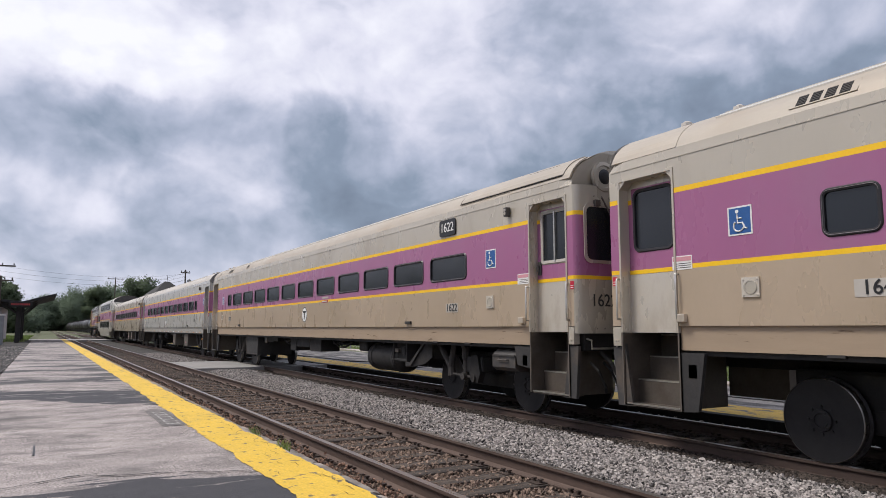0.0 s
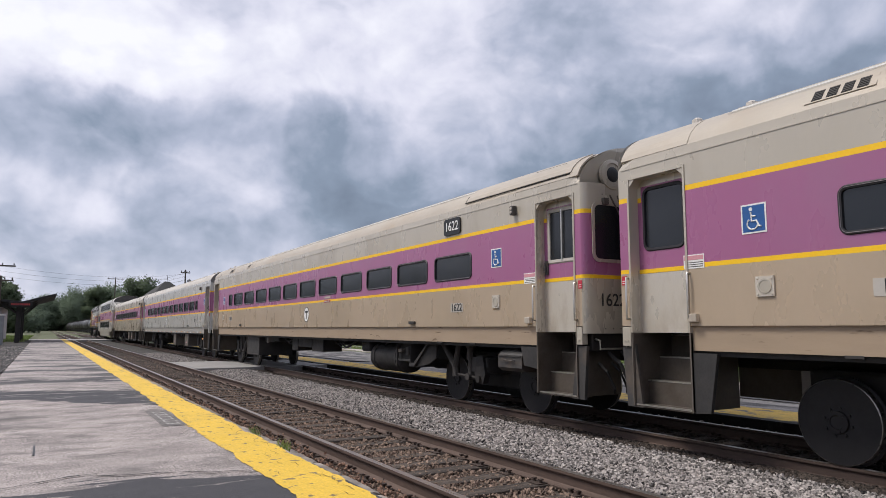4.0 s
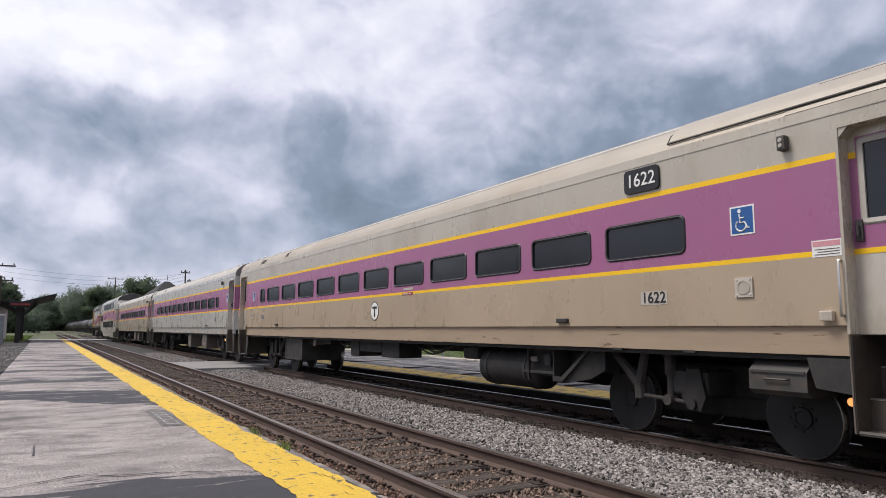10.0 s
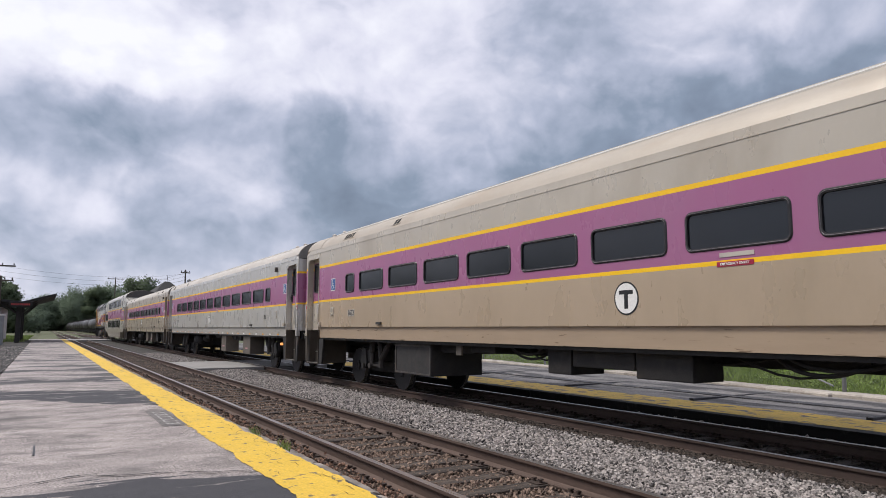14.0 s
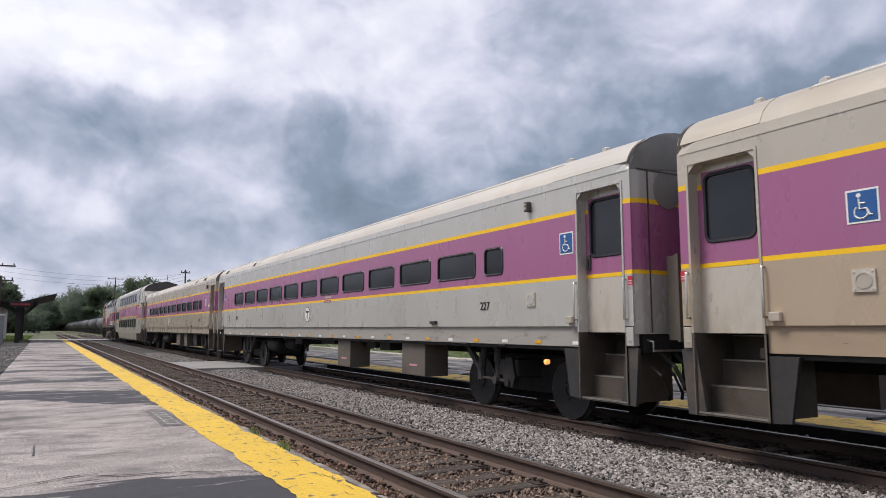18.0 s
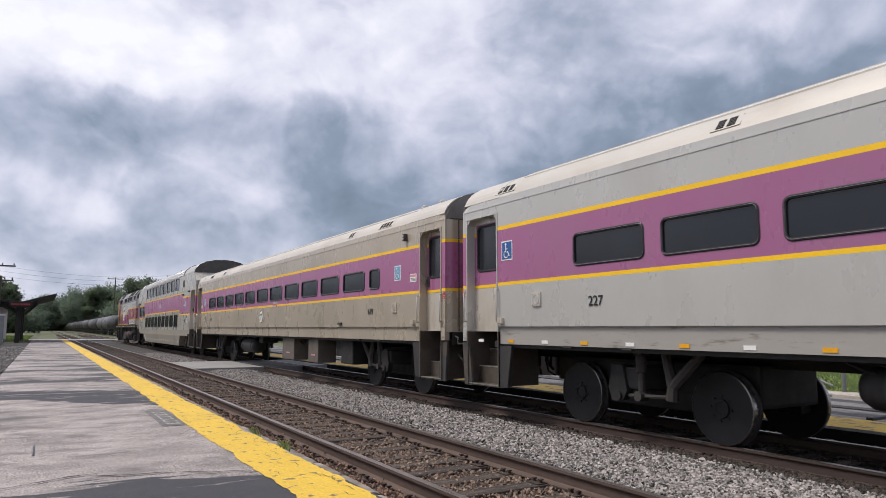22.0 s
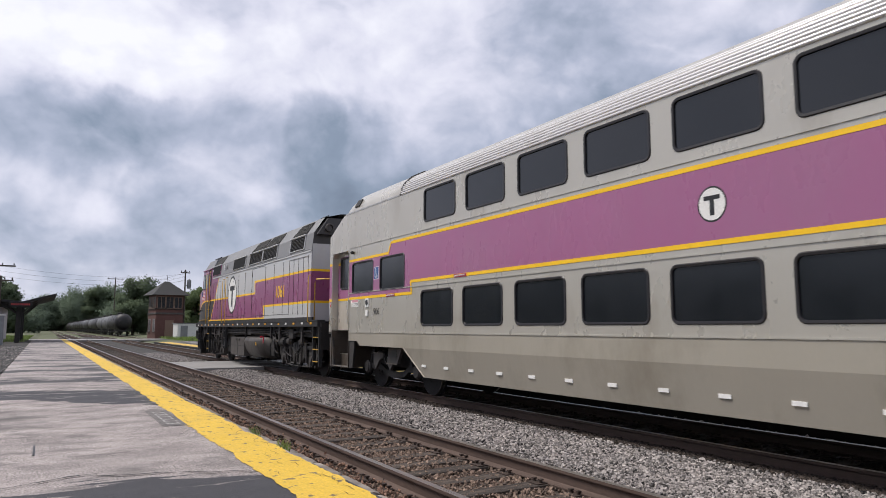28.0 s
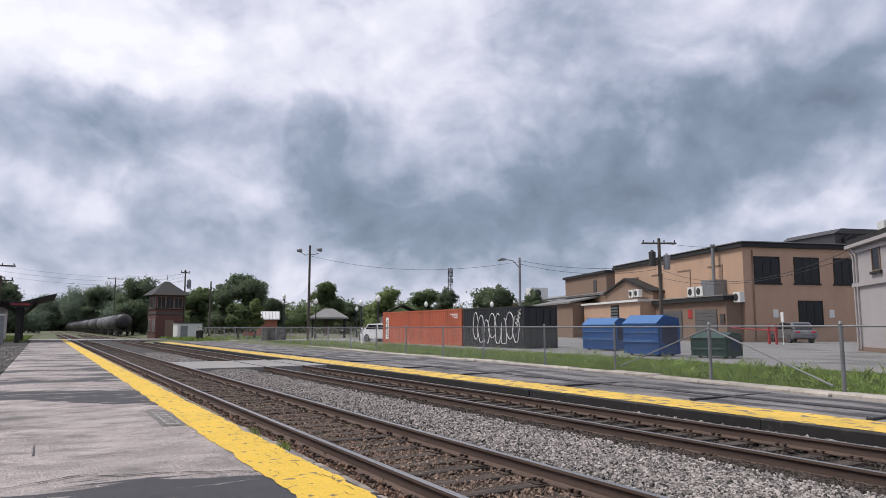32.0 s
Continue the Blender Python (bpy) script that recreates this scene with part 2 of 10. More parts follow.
def box(bm, x0, x1, y0, y1, z0, z1, mi=0, bevel=0.0):
    vs = [bm.verts.new((x, y, z)) for x in (x0, x1) for y in (y0, y1) for z in (z0, z1)]
    fs = [bm.faces.new([vs[i] for i in q]) for q in
          ((0, 1, 3, 2), (4, 6, 7, 5), (0, 4, 5, 1), (2, 3, 7, 6), (0, 2, 6, 4), (1, 5, 7, 3))]
    for f in fs:
        f.material_index = mi
    if bevel:
        es = list({e for f in fs for e in f.edges})
        r = bmesh.ops.bevel(bm, geom=es, offset=bevel, segments=2, affect="EDGES", profile=0.6)
        for f in r["faces"]:
            f.material_index = mi
    return bm


def prism(bm, pts, axis, a, b, mi=0, caps=True):
    """A polygon pts [(p, q)...] drawn out along axis from a to b. axis x: (y, z), y: (x, z), z: (x, y)."""
    def at(p, q, w):
        return {"x": (w, p, q), "y": (p, w, q), "z": (p, q, w)}[axis]
    lo = [bm.verts.new(at(p, q, a)) for p, q in pts]
    hi = [bm.verts.new(at(p, q, b)) for p, q in pts]
    n = len(pts)
    fs = [bm.faces.new((lo[i], lo[(i + 1) % n], hi[(i + 1) % n], hi[i])) for i in range(n)]
    if caps:
        fs += [bm.faces.new(lo[::-1]), bm.faces.new(hi)]
    for f in fs:
        f.material_index = mi
    bmesh.ops.recalc_face_normals(bm, faces=fs)
    return bm


def tube(bm, pts, r, seg=8, mi=0, closed=False):
    """A round bar along pts."""
    pts = [Vector(p) for p in pts]
    rings = []
    n = len(pts)
    for i, p in enumerate(pts):
        d = (pts[min(i + 1, n - 1)] - pts[max(i - 1, 0)]).normalized()
        up = Vector((0, 0, 1)) if abs(d.z) < 0.95 else Vector((1, 0, 0))
        s = d.cross(up).normalized()
        u = s.cross(d)
        rr = r[i] if isinstance(r, (list, tuple)) else r
        rings.append([bm.verts.new(p + (s * math.cos(a) + u * math.sin(a)) * rr) for a in [2 * math.pi * k / seg for k in range(seg)]])
    fs = []
    for a, b in zip(rings, rings[1:]):
        fs += [bm.faces.new((a[k], a[(k + 1) % seg], b[(k + 1) % seg], b[k])) for k in range(seg)]
    fs += [bm.faces.new(rings[0][::-1]), bm.faces.new(rings[-1])]
    for f in fs:
        f.material_index = mi
    bmesh.ops.recalc_face_normals(bm, faces=fs)
    return bm


def lathe(bm, prof, axis, at, seg=24, mi=0, caps=True):
    """prof [(along, radius)...] turned about an axis through at."""
    at = Vector(at)
    rings = []
    for w, r in prof:
        ring = []
        for k in range(seg):
            c, s = r * math.cos(2 * math.pi * k / seg), r * math.sin(2 * math.pi * k / seg)
            v = {"x": (w, c, s), "y": (c, w, s), "z": (c, s, w)}[axis]
            ring.append(bm.verts.new(at + Vector(v)))
        rings.append(ring)
    fs = []
    for a, b in zip(rings, rings[1:]):
        fs += [bm.faces.new((a[k], a[(k + 1) % seg], b[(k + 1) % seg], b[k])) for k in range(seg)]
    if caps:
        fs += [bm.faces.new(rings[0][::-1]), bm.faces.new(rings[-1])]
    for f in fs:
        f.material_index = mi
    bmesh.ops.recalc_face_normals(bm, faces=fs)
    return bm


def rounded(y0, y1, z0, z1, r, n=4):
    """Corner-rounded rectangle, from the lower left corner on, counter-clockwise in (y, z)."""
    out = []
    for cy, cz, a0 in ((y0 + r, z0 + r, 180), (y1 - r, z0 + r, 270), (y1 - r, z1 - r, 0), (y0 + r, z1 - r, 90)):
        out += [(cy + r * math.cos(radians(a0 + 90 * k / n)), cz + r * math.sin(radians(a0 + 90 * k / n))) for k in range(n + 1)]
    return out


def oval(cy, cz, ry, rz, n=32):
    return [(cy + ry * math.cos(2 * math.pi * k / n), cz + rz * math.sin(2 * math.pi * k / n)) for k in range(n)]


def cell_ring(bm, x, y0, y1, z0, z1, inner, mi, n=4):
    """A rectangular wall piece in the plane x with a corner-rounded hole."""
    o = [bm.verts.new((x, *c)) for c in ((y0, z0), (y1, z0), (y1, z1), (y0, z1))]
    i = [bm.verts.new((x, *c)) for c in inner]
    m = n + 1
    fs = []
    for k in range(4):
        for j in range(n):
            fs.append(bm.faces.new((o[k], i[k * m + j], i[k * m + j + 1])))
        fs.append(bm.faces.new((o[k], i[k * m + n], i[((k + 1) % 4) * m], o[(k + 1) % 4])))
    for f in fs:
        f.material_index = mi


def wall_cells(bm, x, ys, zs, pick, holes=(), hr=0.09):
    """Wall in the plane x from a grid of cells; pick(y, z) gives the material slot or None; holes are (y0, y1, z0, z1)."""
    ys = sorted(set(round(v, 4) for v in list(ys) + [h[i] + d for h in holes for i, d in ((0, -0.03), (1, 0.03))]))
    zs = sorted(set(round(v, 4) for v in list(zs) + [h[i] + d for h in holes for i, d in ((2, -0.03), (3, 0.03))]))
    for a, b in zip(ys, ys[1:]):
        for c, d in zip(zs, zs[1:]):
            mi = pick((a + b) / 2, (c + d) / 2)
            if mi is None:
                continue
            hit = [h for h in holes if a < (h[0] + h[1]) / 2 < b and c < (h[2] + h[3]) / 2 < d]
            if hit:
                cell_ring(bm, x, a, b, c, d, rounded(*hit[0], hr), mi)
            elif any(h[0] - 0.03 <= a + 1e-3 and b - 1e-3 <= h[1] + 0.03 and h[2] - 0.03 <= c + 1e-3 and d - 1e-3 <= h[3] + 0.03 for h in holes):
                continue
            else:
                f = bm.faces.new([bm.verts.new((x, *q)) for q in ((a, c), (b, c), (b, d), (a, d))])
                f.material_index = mi
    bmesh.ops.remove_doubles(bm, verts=bm.verts[:], dist=1e-4)
    return bm


def window_unit(parent, side, x, y0, y1, z0, z1, hr=0.09, frame_mat=None, w=0.024, name="window", depth=0.05, pane_mat=None, bead=False):
    """A window with a rubber or metal frame round its hole and a pane set behind it."""
    bm = bm_new()
    out, inn = rounded(y0 - w * 0.4, y1 + w * 0.4, z0 - w * 0.4, z1 + w * 0.4, hr + w * 0.4), rounded(y0 + w, y1 - w, z0 + w, z1 - w, max(hr - w, 0.012))
    xo, xi = x + side * 0.014, x - side * depth
    A = [bm.verts.new((xo - side * 0.012, *p)) for p in out]
    B = [bm.verts.new((xo, *((p[0] * 0.7 + q[0] * 0.3), (p[1] * 0.7 + q[1] * 0.3)))) for p, q in zip(out, inn)]
    C = [bm.verts.new((xo - side * 0.004, *p)) for p in inn]
    E = [bm.verts.new((xi, *p)) for p in inn]
    n = len(out)
    for P, Q in ((A, B), (B, C), (C, E)):
        for i in range(n):
            bm.faces.new((P[i], P[(i + 1) % n], Q[(i + 1) % n], Q[i]))
    bmesh.ops.recalc_face_normals(bm, faces=bm.faces[:])
    ob = part(name, bm, frame_mat or M["rubber"], parent)
    bm = bm_new()
    xp = x - side * min(depth * 0.45, 0.012)
    f = bm.faces.new([bm.verts.new((xp, *p)) for p in inn])
    g = bmesh.ops.extrude_face_region(bm, geom=[f])
    bmesh.ops.translate(bm, verts=[e for e in g["geom"] if isinstance(e, bmesh.types.BMVert)], vec=(-side * 0.012, 0, 0))
    bmesh.ops.recalc_face_normals(bm, faces=bm.faces[:])
    part("pane", bm, pane_mat or M["glass"], ob)
    if bead:
        bm = bm_new()
        c = [(xo + side * 0.001, p[0] * 0.45 + q[0] * 0.55, p[1] * 0.45 + q[1] * 0.55) for p, q in zip(out, inn)]
        tube(bm, c, 0.0035, 4, 0, True)
        part("bead", bm, M["bead"], ob)
    return ob


def plate(bm, x, side, pts, t=0.006, mi=0):
    """A thin plate with outline pts (y, z) standing t proud of the plane x."""
    prism(bm, pts, "x", x, x + side * t, mi)
    return bm


def rect(y0, y1, z0, z1):
    return [(y0, z0), (y1, z0), (y1, z1), (y0, z1)]


def lettering(text, parent, name, at, size, mat, rot, label="", squeeze=1.0):
    """Raised letters from the built-in font as a mesh part."""
    cu = bpy.data.curves.new(name, "FONT")
    cu.body, cu.size, cu.extrude, cu.align_x, cu.align_y = text, size, 0.002, "CENTER", "CENTER"
    cu.offset = size * 0.006
    tmp = bpy.data.objects.new("letters", cu)
    me = bpy.data.meshes.new_from_object(tmp)
    bpy.data.objects.remove(tmp)
    me.materials.clear()
    me.materials.append(mat)
    ob = new(name, me)
    ob.parent = parent
    ob.matrix_basis = pose(*at, *rot) @ Matrix.Diagonal((squeeze, 1, 1, 1))
    if label:
        ob["label"] = label
    return ob


SIDE_TEXT = (90, 0, -90)     # letters on a wall that faces -x

# ---- ground, platforms, tracks ----
M["ground"] = surface("rough_grass_ground", (0.085, 0.10, 0.045), 0.9, 0, 0.35, 0.25, (1, 1, 1), 0.25, 14, 0.4, 20, (0.16, 0.13, 0.09), 0.35, 0.5, 0.7)
M["lot"] = surface("old_parking_asphalt", (0.20, 0.195, 0.19), 0.85, 0, 0.15, 0.3, (1, 1, 1), 0.12, 30, 0.2, 60, (0.12, 0.12, 0.12), 0.4, 0.5, 0.62)
M["slab"] = surface("worn_platform_surface", (0.325, 0.285, 0.272), 0.88, 0, 0.40, 1.5, (0.6, 1, 1), 1.3, 85, 0.6, 120, (0.135, 0.122, 0.118), 2.6, 0.48, 0.68)
M["patch"] = surface("dark_asphalt_patch", (0.040, 0.040, 0.046), 0.78, 0, 0.3, 1.2, (0.45, 1.3, 1), 0.8, 110, 0.4, 140, (0.20, 0.185, 0.175), 1.5, 0.575, 0.615)
M["slab_far"] = surface("grey_platform_asphalt", (0.172, 0.162, 0.16), 0.8, 0, 0.45, 0.9, (1, 0.22, 1), 0.5, 40, 0.4, 60, (0.045, 0.043, 0.046), 1.9, 0.46, 0.57)
M["kerb"] = surface("pale_concrete_kerb", (0.275, 0.245, 0.215), 0.9, 0, 0.25, 1.5, (1, 1, 1), 0.12, 40, 0.3, 50, (0.12, 0.10, 0.09), 2.2, 0.46, 0.62, each=0.15)
M["safety"] = surface("worn_yellow_edge_paint", (0.66, 0.425, 0.040), 0.65, 0, 0.10, 1.2, (1, 1, 1), 0.22, 45, 0.5, 60, (0.16, 0.12, 0.07), 7.0, 0.60, 0.635)
M["paint_gap"] = surface("dirt_in_paint_cracks", (0.035, 0.027, 0.018), 0.9, 0, 0.2, 6)
M["stencil_dark"] = surface("dark_stencil_ground", (0.15, 0.138, 0.132), 0.88, 0, 0.35, 3, (1, 1, 1), 0.9, 90, 0.5, 100)
M["kerb_pale"] = surface("crumbling_pale_concrete", (0.36, 0.325, 0.29), 0.88, 0, 0.22, 1.5, (1, 1, 1), 0.2, 40, 0.4, 50, (0.20, 0.175, 0.15), 2.2, 0.52, 0.66, each=0.15)
M["safety_far"] = surface("faded_yellow_edge_paint", (0.64, 0.42, 0.065), 0.7, 0, 0.2, 1.5, (1, 0.6, 1), 0.25, 40, 0.35, 80, (0.17, 0.14, 0.115), 4.5, 0.545, 0.60)
# near-black colour paints the shade on the far kerb's face; also fills cracks
M["kerb_dark"] = surface("kerb_blackened_for_shade", (0.015, 0.0135, 0.013), 0.85, 0, 0.3, 1.5, (1, 1, 1), 0.2, 40, 0.3, 50, (0.09, 0.08, 0.07), 2.2, 0.55, 0.72, each=0.15)
# near-black bed: shade in the gaps between stones is put into its colour
M["gravel"] = surface("stone_bed_with_gap_shade", (0.045, 0.041, 0.038), 0.9, 0, 0.25, 9, (1, 1, 1), 0.4, 60, 0.9, 45)
M["stone"] = surface("crushed_stone_pieces", (0.25, 0.225, 0.211), 0.8, 0, 0.2, 6, (1, 1, 1), 0.25, 60, 0.2, 60, island=0.95)
M["dirt"] = surface("brown_oily_ballast", (0.085, 0.066, 0.052), 0.9, 0, 0.3, 4, (1, 1, 1), 0.35, 50, 0.9, 40)
# oily far bed and stones, blackened further to paint the train's shade
M["dirt_far_shaded"] = surface("oily_ballast_with_train_shade", (0.024, 0.0192, 0.0162), 0.9, 0, 0.3, 4, (1, 1, 1), 0.35, 50, 0.9, 40)
M["stone_oily_shaded"] = surface("oily_pieces_with_train_shade", (0.051, 0.0384, 0.0312), 0.9, 0, 0.15, 6, (1, 1, 1), 0.15, 60, 0.2, 60, island=0.7)
M["stone_brown"] = surface("rusty_ballast_pieces", (0.182, 0.128, 0.0968), 0.9, 0, 0.15, 6, (1, 1, 1), 0.15, 60, 0.2, 60, island=0.6)
M["stone_rust"] = surface("reddish_chips", (0.20, 0.118, 0.082), 0.9, 0, 0.2, 6, (1, 1, 1), 0.2, 60, 0.2, 60, island=0.85)
M["tie"] = surface("weathered_timber_tie", (0.056, 0.043, 0.035), 0.9, 0, 0.3, 3, (1, 4, 1), 0.35, 30, 0.7, 40, (0.13, 0.10, 0.08), 3, 0.5, 0.75, each=0.25)
M["rust"] = surface("rusty_rail_side", (0.0975, 0.065, 0.052), 0.75, 0.2, 0.2, 4, (1, 0.2, 1), 0.15, 40, 0.15, 40)
M["railtop"] = surface("worn_rail_head", (0.40, 0.37, 0.35), 0.30, 0.85, 0.12, 3, (6, 0.15, 1), 0.06, 50)
M["cross"] = surface("grey_crossing_panel", (0.25, 0.24, 0.23), 0.8, 0, 0.12, 1, (1, 1, 1), 0.12, 40, 0.2, 60)
M["plate"] = surface("rusted_tie_plate", (0.055, 0.038, 0.030), 0.8, 0.3, 0.2, 5)
M["white_worn"] = surface("worn_white_marking", (0.46, 0.44, 0.42), 0.8, 0, 0.15, 3, (1, 1, 1), 0.3, 60, 0, 0, (0.22, 0.205, 0.20), 14, 0.44, 0.56)


def sheet(name, xs, y0, y1, ny, mat, bumpy=0.0, cell=1.5, category="", label="", kind="structure", parent=None, edge=0.0):
    """A strip along the tracks with the cross-section xs [(x, z)...]; edge roughens its two long borders."""
    bm = bm_new()
    rows = []
    for j in range(ny + 1):
        y = y0 + (y1 - y0) * j / ny
        row = []
        for i, (x, z) in enumerate(xs):
            dz = bumpy * noise.noise((x / cell, y / cell, 3.1)) if bumpy else 0
            dx = edge * (noise.noise((x * 3, y * 1.9, 7.7)) + 0.6 * noise.noise((x * 3, y * 6.0, 1.7)) + 0.35 * noise.noise((x * 3, y * 15.0, 4.7))) if edge and i in (0, len(xs) - 1) else 0
            row.append(bm.verts.new((x + dx, y, z + dz)))
        rows.append(row)
    for a, b in zip(rows, rows[1:]):
        for i in range(len(xs) - 1):
            bm.faces.new((a[i], a[i + 1], b[i + 1], b[i]))
    ob = obj(name, bm, mat, parent)
    if not parent:
        tagged(ob, label or name.replace("_", " "), category or name, "", kind)
    return ob


GROUND_PROFILE = [(-2500, -0.05), (-60, -0.05), (-6, 0.0), (-1.4, 0.02), (-0.7, -0.30), (2.2, -0.32), (10.2, -0.32), (13.0, -0.1), (15.5, 0.08),
                  (18.5, 0.22), (24, 0.25), (70, 0.27), (2500, 0.3)]
sheet("ground", GROUND_PROFILE, -400, 4200, 40, M["ground"], label="grassy ground with bare earth beside the tracks", category="ground")
sheet("parking_lot", [(19.6, 0.262), (24, 0.275), (70, 0.30)], -40, 74, 8, M["lot"], label="worn grey asphalt parking lot behind the fence", category="parking lot")

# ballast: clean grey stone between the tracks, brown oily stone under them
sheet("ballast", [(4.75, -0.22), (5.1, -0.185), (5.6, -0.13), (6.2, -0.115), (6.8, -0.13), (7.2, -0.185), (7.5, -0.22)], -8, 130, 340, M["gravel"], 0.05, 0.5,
      label="dark bed under the grey crushed stone between the two tracks", category="ballast")
sheet("ballast_near", [(2.36, -0.13), (2.8, -0.19), (3.24, -0.215), (4.0, -0.215), (4.75, -0.215), (5.02, -0.22)], -8, 150, 300, M["dirt"], 0.035, 0.4,
      label="brown oily ballast under the near track", category="ballast")
sheet("ballast_far", [(7.25, -0.215), (7.5, -0.215), (8.2, -0.21), (9.0, -0.215), (9.92, -0.23)], -8, 150, 260, M["dirt_far_shaded"], 0.03, 0.4,
      label="brown oily ballast under the far track, darkened for the train's shade", category="ballast")

RAIL_PROFILE = [(-0.036, 0), (0.036, 0), (0.037, -0.028), (0.030, -0.040), (0.009, -0.052), (0.009, -0.135), (0.028, -0.148), (0.07, -0.160), (0.07, -0.172),
                (-0.07, -0.172), (-0.07, -0.160), (-0.028, -0.148), (-0.009, -0.135), (-0.009, -0.052), (-0.030, -0.040), (-0.037, -0.028)]


def lay_track(name, xc, y0, y1, label):
    t = thing(name, label, "railway track", (xc, 0, 0), kind="structure")
    for s in (-1, 1):
        bm = bm_new()
        prism(bm, [(p + s * RAIL, q) for p, q in RAIL_PROFILE], "y", y0, y1)
        bm.faces.ensure_lookup_table()
        for f in bm.faces:
            if f.normal.z > 0.9 and f.calc_center_median().z > -0.01:
                f.material_index = 1
        part("rail", bm, [M["rust"], M["railtop"]], t)
    return t


track_near = lay_track("track_near", X1, -30, 900, "near railway track, rusty rails on old timber ties")
track_far = lay_track("track_far", X2, -30, 900, "far railway track with worn rails on dark timber ties")
track_siding = lay_track("track_siding", 13.2, 104, 900, "siding track beyond the road crossing")

# near platform
plat = sheet("platform", [(-1.05, -0.3), (-0.98, 0.10), (-0.4, 0.12), (0.4, 0.12), (1.2, 0.12), (1.85, 0.12), (2.40, 0.12), (2.40, -0.30)], -12, 92, 208, M["slab"], 0.006, 2.0,
             label="low station platform of worn grey asphalt and concrete", category="platform")
sheet("yellow_line", [(1.82, 0.126), (2.05, 0.126), (2.375, 0.126)], -12, 91, 3200, M["safety"], 0.004, 2.0, parent=plat, edge=0.042)
bm = bm_new()
box(bm, 1.50, 1.81, 10.15, 12.1, 0.1225, 0.1262)
part("stencil_ground", bm, M["stencil_dark"], plat)
bm = bm_new()
for k in range(6):
    yy = 10.32 + 0.28 * k
    box(bm, 1.57, 1.745, yy, yy + 0.05, 0.1245, 0.1285)
    box(bm, 1.57, 1.60, yy + 0.05, yy + 0.18, 0.1245, 0.1285)
    if k % 2 == 0:
        box(bm, 1.715, 1.745, yy + 0.05, yy + 0.18, 0.1245, 0.1285)
part("stencil_marking", bm, M["white_worn"], plat, "worn white stencilled marking")


def tar_repairs(mat, tar, bands):
    """Old tar repairs in a platform surface: bands between two slanting lines, with brushed, streaky borders."""
    t = mat.node_tree
    L = t.links.new
    tc = t.nodes.new("ShaderNodeTexCoord")
    sep = t.nodes.new("ShaderNodeSeparateXYZ")
    L(tc.outputs["Object"], sep.inputs[0])

    def math_(op, *args):
        n = t.nodes.new("ShaderNodeMath")
        n.operation = op
        for i, v in enumerate(args):
            if isinstance(v, (int, float)):
                n.inputs[i].default_value = v
            else:
                L(v, n.inputs[i])
        return n.outputs[0]

    def streaks(scale, detail, stretch):
        mp = t.nodes.new("ShaderNodeMapping")
        mp.inputs["Scale"].default_value = stretch
        L(tc.outputs["Object"], mp.inputs[0])
        n = t.nodes.new("ShaderNodeTexNoise")
        n.inputs["Scale"].default_value, n.inputs["Detail"].default_value, n.inputs["Roughness"].default_value = scale, detail, 0.6
        L(mp.outputs[0], n.inputs["Vector"])
        return math_("SUBTRACT", n.outputs["Fac"], 0.5)

    def ease(v, lo, hi):
        n = t.nodes.new("ShaderNodeMapRange")
        n.interpolation_type = "SMOOTHSTEP"
        n.inputs[1].default_value, n.inputs[2].default_value = lo, hi
        L(v, n.inputs[0])
        return n.outputs[0]
    wander = math_("MULTIPLY_ADD", streaks(1.0, 3, (1, 0.6, 1)), 1.3, sep.outputs[1])
    brushed = math_("MULTIPLY_ADD", streaks(3.0, 5, (0.32, 2.0, 1)), 2.3, wander)
    mask = None
    for y0, slope0, y1, slope1 in bands:
        lower = ease(math_("SUBTRACT", wander, math_("MULTIPLY_ADD", sep.outputs[0], slope0, y0)), -0.02, 0.06)
        upper = ease(math_("SUBTRACT", math_("MULTIPLY_ADD", sep.outputs[0], slope1, y1), brushed), -0.02, 0.10)
        m = math_("MULTIPLY", lower, upper)
        mask = m if mask is None else math_("MAXIMUM", mask, m)
    worn = ease(streaks(2.3, 6, (0.35, 1.9, 1)), 0.09, 0.125)
    mask = math_("MULTIPLY", mask, math_("SUBTRACT", 1.0, math_("MULTIPLY", worn, 0.75)))
    tone = math_("MULTIPLY_ADD", streaks(1.4, 4, (0.5, 1.2, 1)), 0.7, 1.0)
    tone = math_("MULTIPLY_ADD", streaks(95, 3, (1, 1, 1)), 2.2, tone)
    dark = t.nodes.new("ShaderNodeVectorMath")
    dark.operation = "SCALE"
    dark.inputs[0].default_value = tar
    L(tone, dark.inputs["Scale"])
    b = t.nodes["Principled BSDF"]
    old = b.inputs["Base Color"].links[0].from_socket
    mx = t.nodes.new("ShaderNodeMix")
    mx.data_type = "RGBA"
    L(mask, mx.inputs[0])
    L(old, mx.inputs[6])
    L(dark.outputs[0], mx.inputs[7])
    L(mx.outputs[2], b.inputs["Base Color"])


tar_repairs(M["slab"], (0.052, 0.051, 0.058), ((-40, 0, 6.75, -0.05), (14.85, -1.15, 17.2, -0.6)))
M["slab_old"] = surface("patched_platform_surface", (0.29, 0.256, 0.245), 0.88, 0, 0.45, 1.1, (0.45, 1, 1), 0.9, 60, 0.5, 90, (0.075, 0.072, 0.076), 0.62, 0.505, 0.57)
tar_repairs(M["slab_old"], (0.058, 0.056, 0.062), ((19.95, -0.4, 20.7, -0.5),))
plat.data.materials.append(M["slab_old"])
for f in plat.data.polygons:
    if f.center.y > 18.6:
        f.material_index = 1
bm = bm_new()
box(bm, -0.02, 0.0, 8.55, 9.25, 0.122, 0.127)
part("tar_crack", bm, M["black"], plat)


